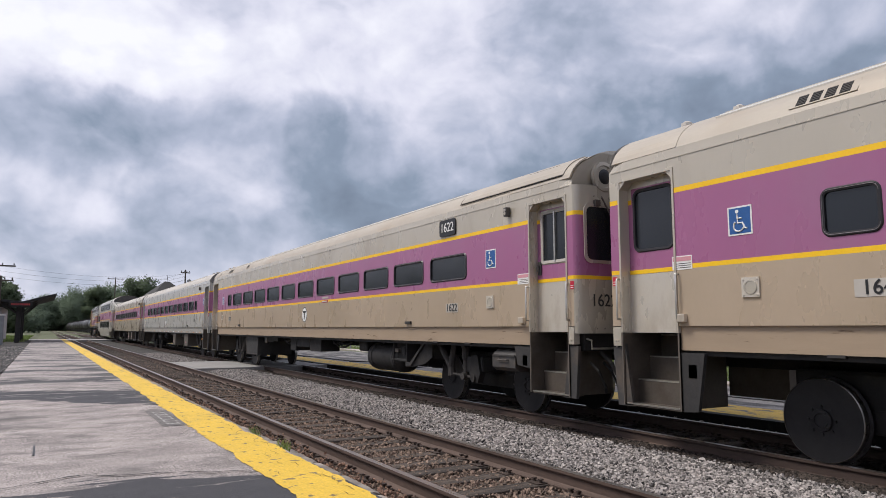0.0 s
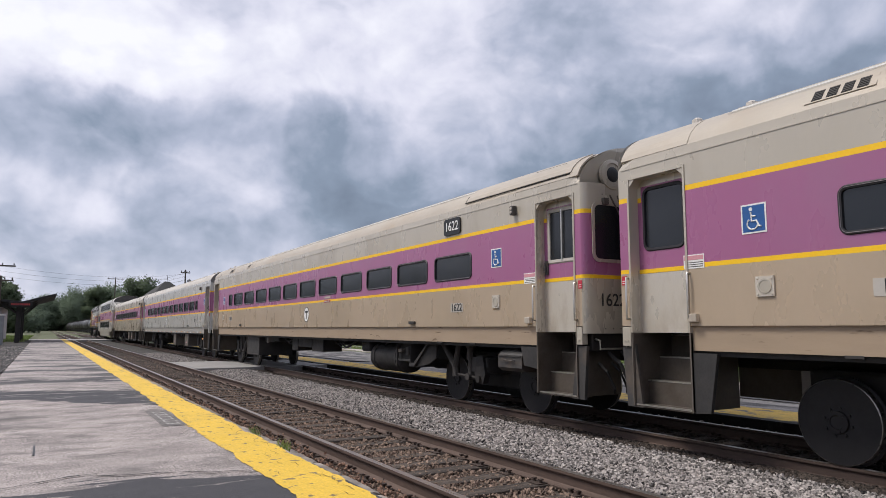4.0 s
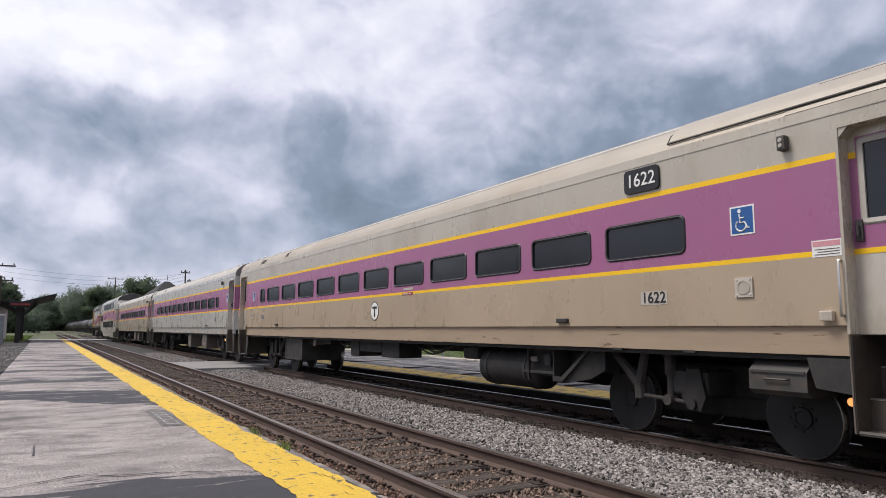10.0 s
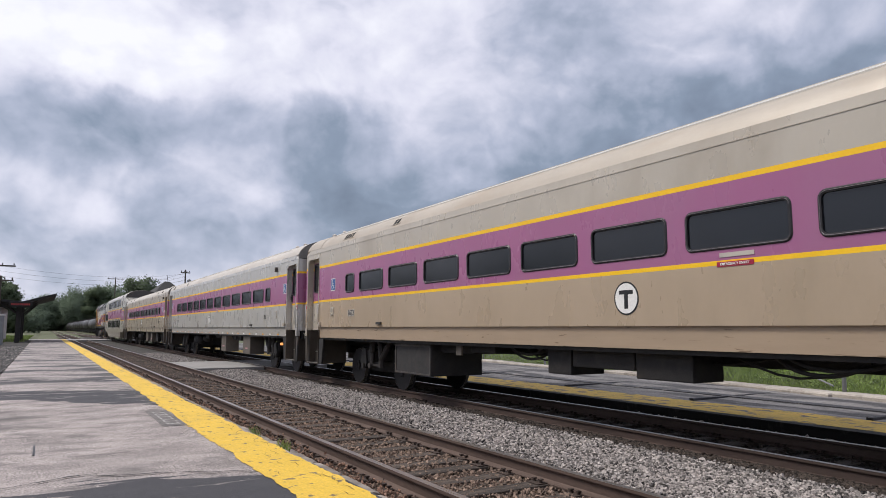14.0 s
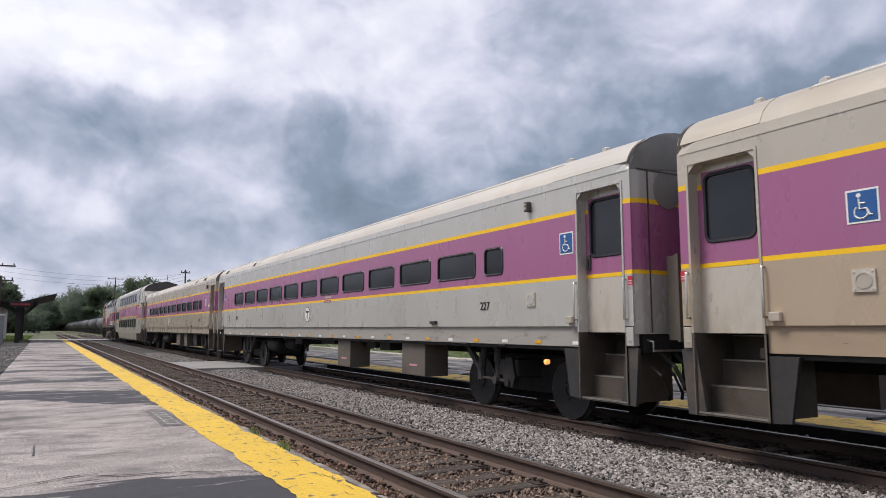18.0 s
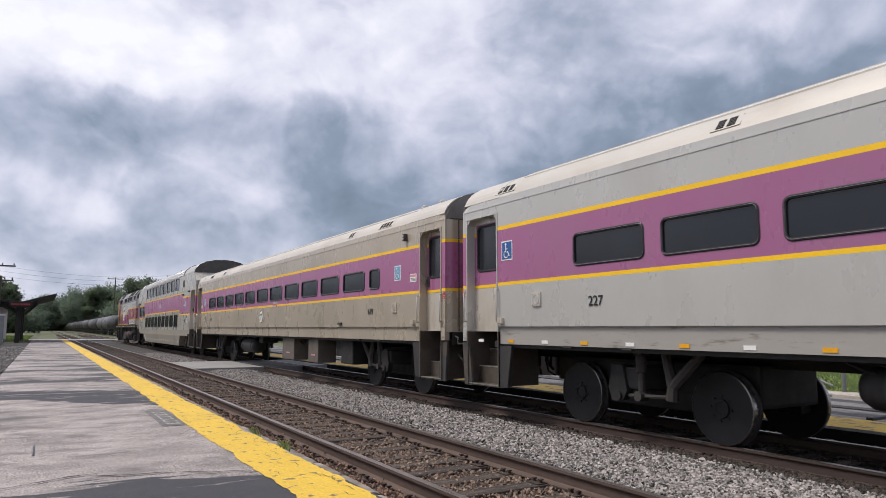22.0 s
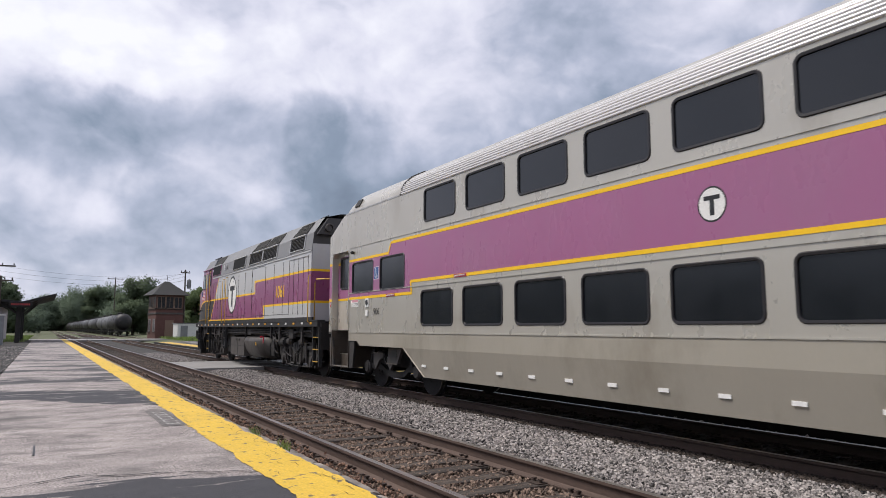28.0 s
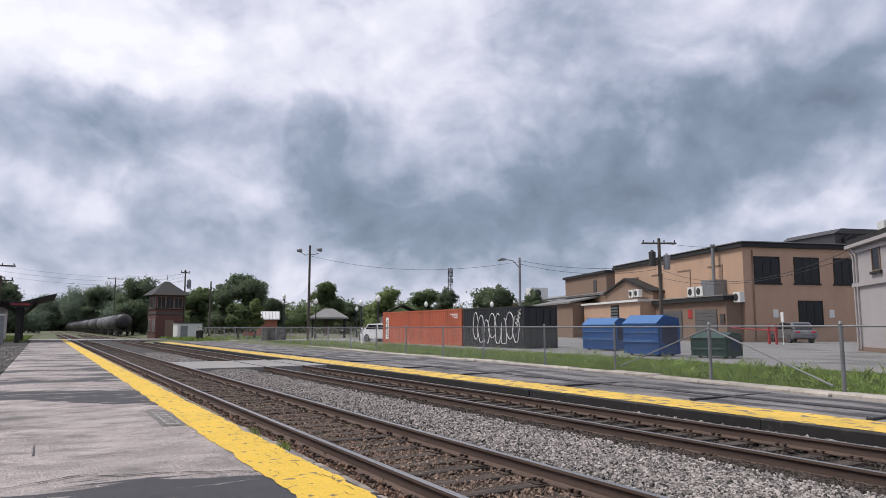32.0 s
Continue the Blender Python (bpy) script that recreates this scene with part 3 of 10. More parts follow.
def crack(x0, y0, x1, y1, w, seed):
    """A narrow wandering crack in the platform's surface."""
    rc_ = random.Random(seed)
    n = max(4, int(math.hypot(x1 - x0, y1 - y0) / 0.09))
    bm = bm_new()
    off, left, right = 0.0, [], []
    for k in range(n + 1):
        off += rc_.uniform(-0.035, 0.035)
        px_, py_ = x0 + (x1 - x0) * k / n + off * 0.4, y0 + (y1 - y0) * k / n + off
        ww = w * rc_.uniform(0.35, 1.3)
        left.append(bm.verts.new((px_, py_ - ww, 0.1285)))
        right.append(bm.verts.new((px_, py_ + ww, 0.1285)))
    for k in range(n):
        bm.faces.new((left[k], left[k + 1], right[k + 1], right[k]))
    part("surface_crack", bm, M["kerb_dark"], plat)


ry = random.Random(77)
for k in range(46):
    y = 4.6 * (26 / 4.6) ** (k / 45) + ry.uniform(-0.1, 0.1)
    x = ry.choice((ry.uniform(1.84, 1.98), ry.uniform(2.10, 2.30), ry.uniform(2.22, 2.35)))
    n = ry.uniform(0.08, 0.26)
    bm = bm_new()
    pts = []
    for j in range(6):
        pts.append((x + n * 0.5 * (j / 5 - 0.5) * ry.choice((-1, 1)) * 0.6 + ry.uniform(-0.012, 0.012), y + n * 1.6 * j / 5 + ry.uniform(-0.015, 0.015)))
    rows_ = [[bm.verts.new((px_ - (0.001 + 0.0025 * math.sin(math.pi * j / 5)), py_, 0.1335)), bm.verts.new((px_ + (0.001 + 0.0025 * math.sin(math.pi * j / 5)), py_ + 0.006, 0.1335))] for j, (px_, py_) in enumerate(pts)]
    for a_, b_ in zip(rows_, rows_[1:]):
        bm.faces.new((a_[0], a_[1], b_[1], b_[0]))
    part("paint_crack", bm, M["paint_gap"], plat)


for k, (x0, y0, x1, y1, w) in enumerate(((-0.9, 6.72, 0.5, 7.18, 0.016), (0.5, 7.12, 1.78, 6.62, 0.014), (0.2, 8.1, 0.9, 8.3, 0.006), (-0.6, 9.9, 0.4, 10.2, 0.006), (0.6, 9.5, 1.5, 9.3, 0.005), (-0.9, 12.3, 0.6, 12.1, 0.008),
                                          (0.3, 13.6, 1.2, 13.2, 0.008), (-0.9, 14.3, 0.3, 14.0, 0.010), (-0.9, 18.9, 1.6, 18.3, 0.014), (-0.95, 24.4, 1.2, 24.1, 0.02), (0.4, 5.2, 1.7, 5.4, 0.006), (-0.2, 5.9, 0.9, 5.7, 0.006))):
    crack(x0, y0, x1, y1, w, 40 + k)

# far platform with its raised back kerb
platf = sheet("platform_far", [(9.93, -0.32), (9.93, 0.02), (10.9, 0.02), (12.0, 0.04), (13.0, 0.06), (14.2, 0.08), (16.9, 0.10)], -14, 76, 90, M["slab_far"], 0.006, 2.0,
              label="low far platform of patched grey asphalt", category="platform")
sheet("yellow_line", [(10.09, 0.029), (10.6, 0.031), (11.16, 0.036)], -14, 75, 900, M["safety_far"], 0.004, 2.0, parent=platf, edge=0.07)
bm = bm_new()
for y0, y1, x0, x1 in ((27, 70, 11.5, 11.7), (3, 23, 12.3, 12.62)):
    box(bm, x0, x1, y0, y1, 0.03, 0.066)
for yy in (6.0, 9.4, 13.2, 18.0, 22.0, 27.0, 33.0, 40.0):
    box(bm, 11.22, 14.0, yy, yy + 0.10, 0.03, 0.072)
part("tar_seam", bm, M["patch"], platf)

# pedestrian crossing near the signal and the road crossing beyond the platforms
cr = thing("walkway_crossing", "pale grey concrete walkway panels across the tracks", "crossing", (0, 0, 0), kind="structure")
for x0, x1 in ((4.80, 7.38), (7.56, 8.89), (9.06, 9.92)):
    bm = bm_new()
    box(bm, x0, x1, 26.2, 31.6, -0.2, -0.005, 0, 0.01)
    part("panel", bm, M["cross"], cr)
rc = thing("road_crossing", "asphalt road crossing over the tracks", "road", (0, 0, 0), kind="structure")
for x0, x1 in ((-40, 3.15), (3.32, 4.66), (4.83, 7.38), (7.56, 8.89), (9.06, 40)):
    bm = bm_new()
    box(bm, x0, x1, 93.0, 101.0, -0.2, 0.02)
    part("panel", bm, M["cross"], rc)
sheet("gravel_strip", [(-9, 0.03), (-3, 0.06), (-1.02, 0.09)], -12, 92, 120, M["gravel"], 0.05, 0.7, label="strip of loose gravel beside the platform", category="gravel")


def stones(name, count, size, place, mat, label, seed):
    """Loose broken stones joined into one mesh: skewed blocks of uneven size."""
    rng = np.random.default_rng(seed)
    x, y, z = place(rng, count)
    base = np.array([(a, b, c) for a in (-1, 1) for b in (-1, 1) for c in (-1, 1)], float)
    v = base[None] * (1 + rng.uniform(-0.45, 0.25, (count, 8, 3)))
    v *= (size * rng.uniform(0.45, 1.15, (count, 1, 1))) * rng.uniform(0.6, 1.25, (count, 1, 3)) / 2
    q = rng.normal(size=(count, 4))
    q /= np.linalg.norm(q, axis=1)[:, None]
    w, a, b, c = q.T
    R = np.stack([np.stack([1 - 2 * (b * b + c * c), 2 * (a * b - c * w), 2 * (a * c + b * w)], -1),
                  np.stack([2 * (a * b + c * w), 1 - 2 * (a * a + c * c), 2 * (b * c - a * w)], -1),
                  np.stack([2 * (a * c - b * w), 2 * (b * c + a * w), 1 - 2 * (a * a + b * b)], -1)], 1)
    v = np.einsum("nij,nkj->nki", R, v) + np.stack([x, y, z], -1)[:, None]
    faces = np.array(((0, 1, 3, 2), (4, 6, 7, 5), (0, 4, 5, 1), (2, 3, 7, 6), (0, 2, 6, 4), (1, 5, 7, 3)))
    f = (faces[None] + 8 * np.arange(count)[:, None, None]).reshape(-1, 4)
    me = bpy.data.meshes.new(name)
    me.from_pydata(v.reshape(-1, 3).tolist(), [], f.tolist())
    me.materials.append(mat)
    ob = new(name, me)
    return tagged(ob, label, "gravel", "", "stuff")


def thin_out(rng, n, y0, y1, power=1.0):
    u = rng.uniform(size=n)
    return y0 * (y1 / y0) ** (u ** power)


stones("crushed_stone", 104000, 0.032, lambda r, n: (lambda x, y: (x, y, -0.09 - 0.10 * np.clip(np.abs(x - 6.15) - 0.55, 0, 1) ** 1.0 + r.uniform(-0.02, 0.02, n)))(
    r.triangular(4.9, 6.0, 7.0, n) * 0.35 + r.uniform(4.85, 6.95, n) * 0.65, thin_out(r, n, 2.6, 46)), M["stone"], "loose grey crushed stones between the tracks", 1)
# dark-coloured stones stand for the train's shadow on the ballast shoulder
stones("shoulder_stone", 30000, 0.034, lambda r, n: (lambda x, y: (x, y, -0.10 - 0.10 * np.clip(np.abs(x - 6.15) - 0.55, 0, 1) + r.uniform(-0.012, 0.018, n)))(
    7.47 - np.abs(r.normal(0, 0.36, n)), thin_out(r, n, 2.6, 46)), M["stone_oily_shaded"], "stones along the far rail, coloured dark for the train's shadow", 6)
stones("kerb_debris", 9000, 0.026, lambda r, n: (2.60 + np.abs(r.normal(0, 0.24, n)), thin_out(r, n, 3.5, 40), -0.15 + r.uniform(-0.02, 0.02, n)), M["stone_rust"],
       "reddish brown chips of stone and rust along the kerb", 7)
stones("track_stone", 30000, 0.034, lambda r, n: (r.uniform(2.6, 5.1, n), thin_out(r, n, 3.5, 45), -0.196 + r.uniform(-0.018, 0.016, n)), M["stone_brown"],
       "small rusty brown stones between the ties", 2)
# far track's stones, their colour lowered for the shade under the train
stones("track_stone", 7000, 0.045, lambda r, n: (r.uniform(7.35, 9.85, n), thin_out(r, n, 2.5, 45), -0.20 + r.uniform(-0.015, 0.015, n)), M["stone_oily_shaded"],
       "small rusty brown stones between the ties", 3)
stones("edge_stone", 2500, 0.05, lambda r, n: (r.uniform(9.3, 9.9, n), thin_out(r, n, 2.5, 12), -0.17 + r.uniform(-0.015, 0.03, n)), M["stone"], "grey stones along the far platform edge", 4)
stones("loose_gravel", 3500, 0.05, lambda r, n: (r.uniform(-3.2, -1.0, n), thin_out(r, n, 9, 60), 0.08 + r.uniform(-0.02, 0.02, n)), M["stone"], "loose gravel beside the platform", 5)

# ---- the train ----
VEHICLES, WHEELSETS = [], []
CAR = 25.9


def wheelset(parent, y, r=0.457):
    """An axle with two flanged wheels, turned as the train rolls."""
    bm = bm_new()
    tube(bm, [(-0.8, 0, 0), (0.8, 0, 0)], 0.085, 12)
    for s in (-1, 1):
        x = s * RAIL
        prof = [(-0.085, 0.12), (-0.085, r + 0.026), (-0.055, r + 0.028), (-0.04, r + 0.002)]
        lathe(bm, [(x + s * a, b) for a, b in prof], "x", (0, 0, 0), 40)
        lathe(bm, [(x + s * a, b) for a, b in ((-0.04, r + 0.001), (0.045, r), (0.05, r - 0.01))], "x", (0, 0, 0), 40, 1, False)
        # outer face: rim, dished web, raised hub with a bolted cap
        face = ((0.049, r - 0.01), (0.046, r - 0.062), (0.030, r - 0.072), (-0.012, r - 0.10), (-0.020, r * 0.55), (-0.004, r * 0.44), (0.034, r * 0.40), (0.046, r * 0.385), (0.046, r * 0.27),
                (0.075, r * 0.255), (0.078, r * 0.17), (0.066, r * 0.155), (0.066, 0.02))
        lathe(bm, [(x + s * a, b) for a, b in face], "x", (0, 0, 0), 40)
        for k in range(8):
            a = math.pi * k / 4
            lathe(bm, [(x + s * 0.044, 0.017), (x + s * 0.064, 0.015)], "x", (0, 0.33 * r * math.cos(a), 0.33 * r * math.sin(a)), 6)
        for k in range(3):
            a = 2 * math.pi * k / 3
            lathe(bm, [(x + s * 0.07, 0.014), (x + s * 0.088, 0.012)], "x", (0, 0.21 * r * math.cos(a), 0.21 * r * math.sin(a)), 6)
    ob = part("wheelset", bm, [M["wheelrim"], M["tread"]], parent)
    ob.matrix_basis = pose(0, y, r)
    WHEELSETS.append((ob, y, r))
    return ob


def truck(parent, yc, half, flip):
    """Coach truck: inside frame, equaliser struts, shock absorber and brake rod on both sides."""
    bm = bm_new()
    # filler block, added so that no daylight shows through the truck
    box(bm, -0.6, 0.6, yc - half - 0.42, yc + half + 0.42, 0.46, 1.0, 0, 0.05)
    t = part("truck", bm, M["under"], parent)
    bm = bm_new()
    box(bm, -1.13, 1.13, yc - 0.30, yc + 0.28, 0.62, 0.92, 0, 0.04)
    part("bolster", bm, M["undergrey"], t)
    for s in (-1, 1):
        bm = bm_new()
        box(bm, s * 0.5 - 0.12, s * 0.5 + 0.12, yc - half - 0.3, yc + half + 0.3, 0.34, 0.60, 0, 0.03)
        part("side_frame", bm, M["under"], t)
    for s in (-1, 1):
        x = s * 1.12
        bm = bm_new()
        # V-shaped bolster anchor hanging from the underframe
        d = 1 if not flip else -1
        for a in (0.52, -0.10):
            tube(bm, [(x, yc + d * (0.80 + a), 1.16), (x, yc + d * 0.82, 0.70), (x, yc + d * 0.80, 0.52)], [0.06, 0.075, 0.085], 8)
        y_a, y_b = sorted((yc + d * 0.62, yc + d * 1.42))
        box(bm, x - 0.05, x + 0.05, y_a, y_b, 1.13, 1.19)
        tube(bm, [(x, yc + d * 0.78, 0.56), (x, yc + d * 0.05, 0.53)], 0.028, 8)
        part("bolster_anchor", bm, M["truckdust"], t)
        bm = bm_new()
        ys = yc + d * 0.28
        lathe(bm, [(0.55, 0.05), (0.85, 0.05), (0.86, 0.075), (1.12, 0.075)], "z", (x, ys, 0), 12)
        box(bm, x - 0.07, x + 0.07, ys - 0.07, ys + 0.07, 1.08, 1.19)
        lathe(bm, [(x - 0.09, 0.07), (x + 0.09, 0.07)], "x", (0, ys, 0.54), 12)
        part("shock_absorber", bm, M["truckdust"], t)
        bm = bm_new()
        prism(bm, [(yc - d * 0.02, 0.95), (yc - d * 0.22, 0.95), (yc - d * 0.30, 0.62), (yc - d * 0.22, 0.44), (yc - d * 0.02, 0.46), (yc + d * 0.06, 0.6)], "x", x - 0.06, x + 0.06)
        lathe(bm, [(x - 0.1, 0.07), (x + 0.1, 0.07)], "x", (0, yc - d * 0.1, 0.52), 12)
        part("brake_unit", bm, M["under"], t)
    for dy in (-half, half):
        wheelset(parent, yc + dy)
    return t


def accessible_sign(parent, side, x, y0, y1, z0, z1, mat=None):
    """Blue square with a white wheelchair symbol and border."""
    bm = bm_new()
    plate(bm, x, side, rect(y0, y1, z0, z1), 0.005)
    ob = part("access_sign", bm, M["white"], parent, "blue wheelchair access sign")
    bm = bm_new()
    e = 0.06 * (y1 - y0)
    plate(bm, x, side, rect(y0 + e, y1 - e, z0 + e, z1 - e), 0.007)
    part("sign_face", bm, mat or M["blue_sign"], ob)
    bm = bm_new()
    w, h = y1 - y0, z1 - z0
    p = lambda u, v: (x + side * 0.008, y0 + (u if side > 0 else 1 - u) * w, z0 + v * h)
    r = 0.035 * w
    tube(bm, [p(0.40, 0.72), p(0.42, 0.42), p(0.62, 0.42), p(0.72, 0.22), p(0.80, 0.22)], r, 6)
    tube(bm, [p(0.41, 0.58), p(0.60, 0.58)], r * 0.8, 6)
    tube(bm, [p(0.46 + 0.21 * math.cos(a), 0.32 + 0.19 * math.sin(a)) for a in [radians(130 + 20 * k) for k in range(13)]], r * 0.9, 6)
    lathe(bm, [(x + side * 0.004, 0.075 * w), (x + side * 0.010, 0.07 * w)], "x", (0, p(0.40, 0.82)[1], p(0.40, 0.82)[2]), 14)
    part("symbol", bm, M["white"], ob)
    return ob


def warning_label(parent, side, x, y0, y1, z0, z1):
    bm = bm_new()
    plate(bm, x, side, rect(y0, y1, z0, z1), 0.004)
    ob = part("warning_label", bm, M["white"], parent, "white warning label with a faded red band")
    bm = bm_new()
    plate(bm, x, side, rect(y0 + 0.01, y1 - 0.01, z0 + 0.62 * (z1 - z0), z1 - 0.012), 0.006)
    part("red_band", bm, M["pink"], ob)
    bm = bm_new()
    for k in range(3):
        zz = z0 + (0.12 + 0.15 * k) * (z1 - z0)
        plate(bm, x, side, rect(y0 + 0.02, y1 - 0.03 - 0.03 * (k % 2), zz, zz + 0.008), 0.006)
    part("text_bar", bm, M["stepgrey"], ob)


def grab_handle(parent, side, x, y, z0, z1, mat=None, r=0.013, out=0.055):
    bm = bm_new()
    tube(bm, [(x, y, z1), (x + side * out, y, z1), (x + side * out, y, z1 - 0.02), (x + side * out, y, z0 + 0.02), (x + side * out, y, z0), (x, y, z0)], r, 8)
    return part("grab_handle", bm, mat or M["steel"], parent, "", True)


def transit_mark(parent, side, x, cy, cz, ry, rz):
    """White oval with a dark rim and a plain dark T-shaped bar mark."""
    bm = bm_new()
    plate(bm, x, side, oval(cy, cz, ry, rz), 0.004)
    ob = part("round_emblem", bm, M["black"], parent, "white oval emblem with a dark bar mark")
    bm = bm_new()
    plate(bm, x, side, oval(cy, cz, ry * 0.9, rz * 0.9), 0.006)
    part("emblem_face", bm, M["white"], ob)
    bm = bm_new()
    plate(bm, x, side, rect(cy - 0.56 * ry, cy + 0.56 * ry, cz + 0.24 * rz, cz + 0.48 * rz), 0.008)
    plate(bm, x, side, rect(cy - 0.15 * ry, cy + 0.15 * ry, cz - 0.62 * rz, cz + 0.24 * rz), 0.008)
    part("bar_mark", bm, M["black"], ob)


def number_plate_text(parent, side, x, cy, cz, text, size, on_white=True, w=0.44, h=0.17):
    if on_white:
        bm = bm_new()
        plate(bm, x, side, rect(cy - w / 2, cy + w / 2, cz - h / 2, cz + h / 2), 0.004)
        part("number_patch", bm, M["roof_light"], parent)
    lettering(text, parent, "car_number", (x + side * 0.008, cy, cz), size, M["black"], SIDE_TEXT if side < 0 else (90, 0, 90), "black car number")


ROOF = [(1.5, 3.60), (1.49, 3.715), (1.455, 3.79), (1.41, 3.865), (1.35, 3.93), (1.28, 3.99), (1.20, 4.04), (1.12, 4.082), (1.0, 4.13), (0.85, 4.175), (0.63, 4.21), (0.40, 4.23), (0.0, 4.24)]


def roof_z(x):
    return float(np.interp(-abs(x), [-p[0] for p in ROOF], [p[1] for p in ROOF]))


def roof_shell(bm, s, y0, y1, out, first, last):
    """A thin sheet that follows the roof's curve on side s, standing out metres proud of it."""
    row = ROOF[first:last]
    outer = [(s * (x + out * 0.8), z + out * 0.6) for x, z in row]
    inner = [(s * (x - 0.012), z - 0.012) for x, z in row]
    prism(bm, outer + inner[::-1], "y", y0, y1)
    return bm


def coach_end(parent, Y, d, shell, cab, gate=False):
    """End wall of a coach at Y; d points out of the car. Ends have a gangway and, at the cab, a window and lamp housing."""
    half = [(x, z) for x, z in ROOF]
    prof = half + [(-x, z) for x, z in half[::-1][1:]]
    bm = bm_new()
    bands = [(1.38, 2.18, 0), (2.18, 2.235, 2), (2.235, 3.14, 1), (3.14, 3.205, 2), (3.205, 3.60, 0)]
    xs = [-1.5, -1.485, -1.455, -1.40, -1.32, -1.2, -0.45, 0.45, 1.2, 1.32, 1.40, 1.455, 1.485, 1.5]
    bulge = lambda x: d * (0.10 * math.sqrt(max(0, 1 - max(0, (abs(x) - 1.2) / 0.3) ** 2)) if cab else 0.05 * (abs(x) < 1.45))
    for z0, z1, mi in bands:
        for a, b in zip(xs, xs[1:]):
            f = bm.faces.new([bm.verts.new((x, Y + bulge(x), z)) for x, z in ((a, z0), (b, z0), (b, z1), (a, z1))])
            f.material_index = mi
            f.smooth = True
    bmesh.ops.remove_doubles(bm, verts=bm.verts[:], dist=1e-4)
    # upper dome
    top = [bm.verts.new((x, Y + bulge(x) * (1 if abs(x) < 1.3 else 0.6), z)) for x, z in prof]
    f = bm.faces.new(top)
    f.material_index = 3 if not cab else 0
    bmesh.ops.recalc_face_normals(bm, faces=bm.faces[:])
    end = part("end_wall", bm, [shell, M["purple"], M["yellow"], M["endgrey"] if not cab else shell], parent)
    yo = Y + d * 0.10
    if cab:
        for s in (-1, 1):
            bm = bm_new()
            pts = rounded(s * 0.95 - 0.42, s * 0.95 + 0.42, 2.42, 3.32, 0.12)
            prism(bm, pts, "y", yo, yo + d * 0.014)
            w = part("cab_window", bm, shell, end, "riveted cab window")
            bm = bm_new()
            prism(bm, rounded(s * 0.95 - 0.37, s * 0.95 + 0.37, 2.47, 3.27, 0.09), "y", yo, yo + d * 0.018)
            part("pane", bm, M["glass"], w)
            bm = bm_new()
            tube(bm, [(s * 0.95 - 0.1, yo + d * 0.06, 3.42), (s * 0.95 + 0.16, yo + d * 0.09, 2.98), (s * 0.95 + 0.22, yo + d * 0.06, 2.62)], 0.013, 6)
            tube(bm, [(s * 0.95 + 0.05, yo + d * 0.06, 3.42), (s * 0.95 + 0.2, yo + d * 0.08, 2.95)], 0.01, 6)
            part("wiper", bm, M["stepgrey"], end)
        bm = bm_new()
        lathe(bm, [(0, 0.235), (d * 0.055, 0.23), (d * 0.06, 0.175), (d * 0.045, 0.165), (d * 0.045, 0.12)], "y", (-0.93, Y + d * 0.06, 3.76), 28)
        lamp = part("lamp_housing", bm, shell, end)
        bm = bm_new()
        lathe(bm, [(d * 0.046, 0.118), (d * 0.06, 0.08), (d * 0.064, 0.04)], "y", (-0.93, Y + d * 0.06, 3.76), 24)
        part("lens", bm, M["black"], lamp)
        bm = bm_new()
        for k in range(16):
            lathe(bm, [(0, 0.010), (d * 0.008, 0.007)], "y", (-1.15 + 0.153 * k, yo, 3.44), 8)
            lathe(bm, [(0, 0.010), (d * 0.008, 0.007)], "y", (-1.15 + 0.153 * k, yo, 1.45), 8)
        part("rivet_row", bm, M["stepgrey"], end)
        for xx in (-1.12,):
            bm = bm_new()
            box(bm, xx - 0.05, xx + 0.05, yo, yo + d * 0.06, 3.28, 3.38, 0, 0.01)
            part("marker_lamp", bm, M["stepgrey"], end)
        lettering("1622", end, "end_number", (-1.0, yo + d * 0.004, 1.86), 0.26, M["black"], (90, 0, 0) if d < 0 else (90, 0, 180), "black car number")
    else:
        bm = bm_new()
        lathe(bm, [(0, 0.27), (d * 0.008, 0.268), (d * 0.012, 0.255), (d * 0.009, 0.25)], "y", (-0.84, Y + d * 0.05, 3.36), 32)
        part("round_cover", bm, M["endgrey"], end)
        bm = bm_new()
        box(bm, -1.42, 1.42, *sorted((Y + d * 0.045, Y + d * 0.062)), 3.595, 3.615)
        for xx in (-1.22, 1.22):
            box(bm, xx - 0.01, xx + 0.01, *sorted((Y + d * 0.045, Y + d * 0.06)), 1.40, 3.59)
        part("end_seam", bm, M["stepgrey"], end)
        if gate:
            bm = bm_new()
            box(bm, -1.02, -0.985, *sorted((Y + d * 0.16, Y + d * 0.34)), 1.30, 2.42, 0, 0.006)
            box(bm, -1.035, -0.97, *sorted((Y + d * 0.31, Y + d * 0.36)), 1.28, 2.44, 0, 0.006)
            part("end_gate", bm, M["steppale"], end, "narrow grey end gate plate")
    # gangway frame
    bm = bm_new()
    for s in (-1, 1):
        box(bm, s * 0.52 - 0.06, s * 0.52 + 0.06, Y, Y + d * 0.30, 1.35, 3.42, 0, 0.015)
    box(bm, -0.52, 0.52, Y, Y + d * 0.30, 3.32, 3.46, 0, 0.015)
    box(bm, -0.46, 0.46, Y + d * 0.02, Y + d * 0.06, 1.4, 3.32)
    part("gangway", bm, M["under"], parent)
    # coupler, air hoses, lower crossbar
    bm = bm_new()
    box(bm, -0.16, 0.16, Y - d * 0.2, Y + d * 0.36, 0.72, 1.0, 0, 0.03)
    box(bm, -1.35, 1.35, Y - d * 0.15, Y + d * 0.03, 1.12, 1.38, 0, 0.02)
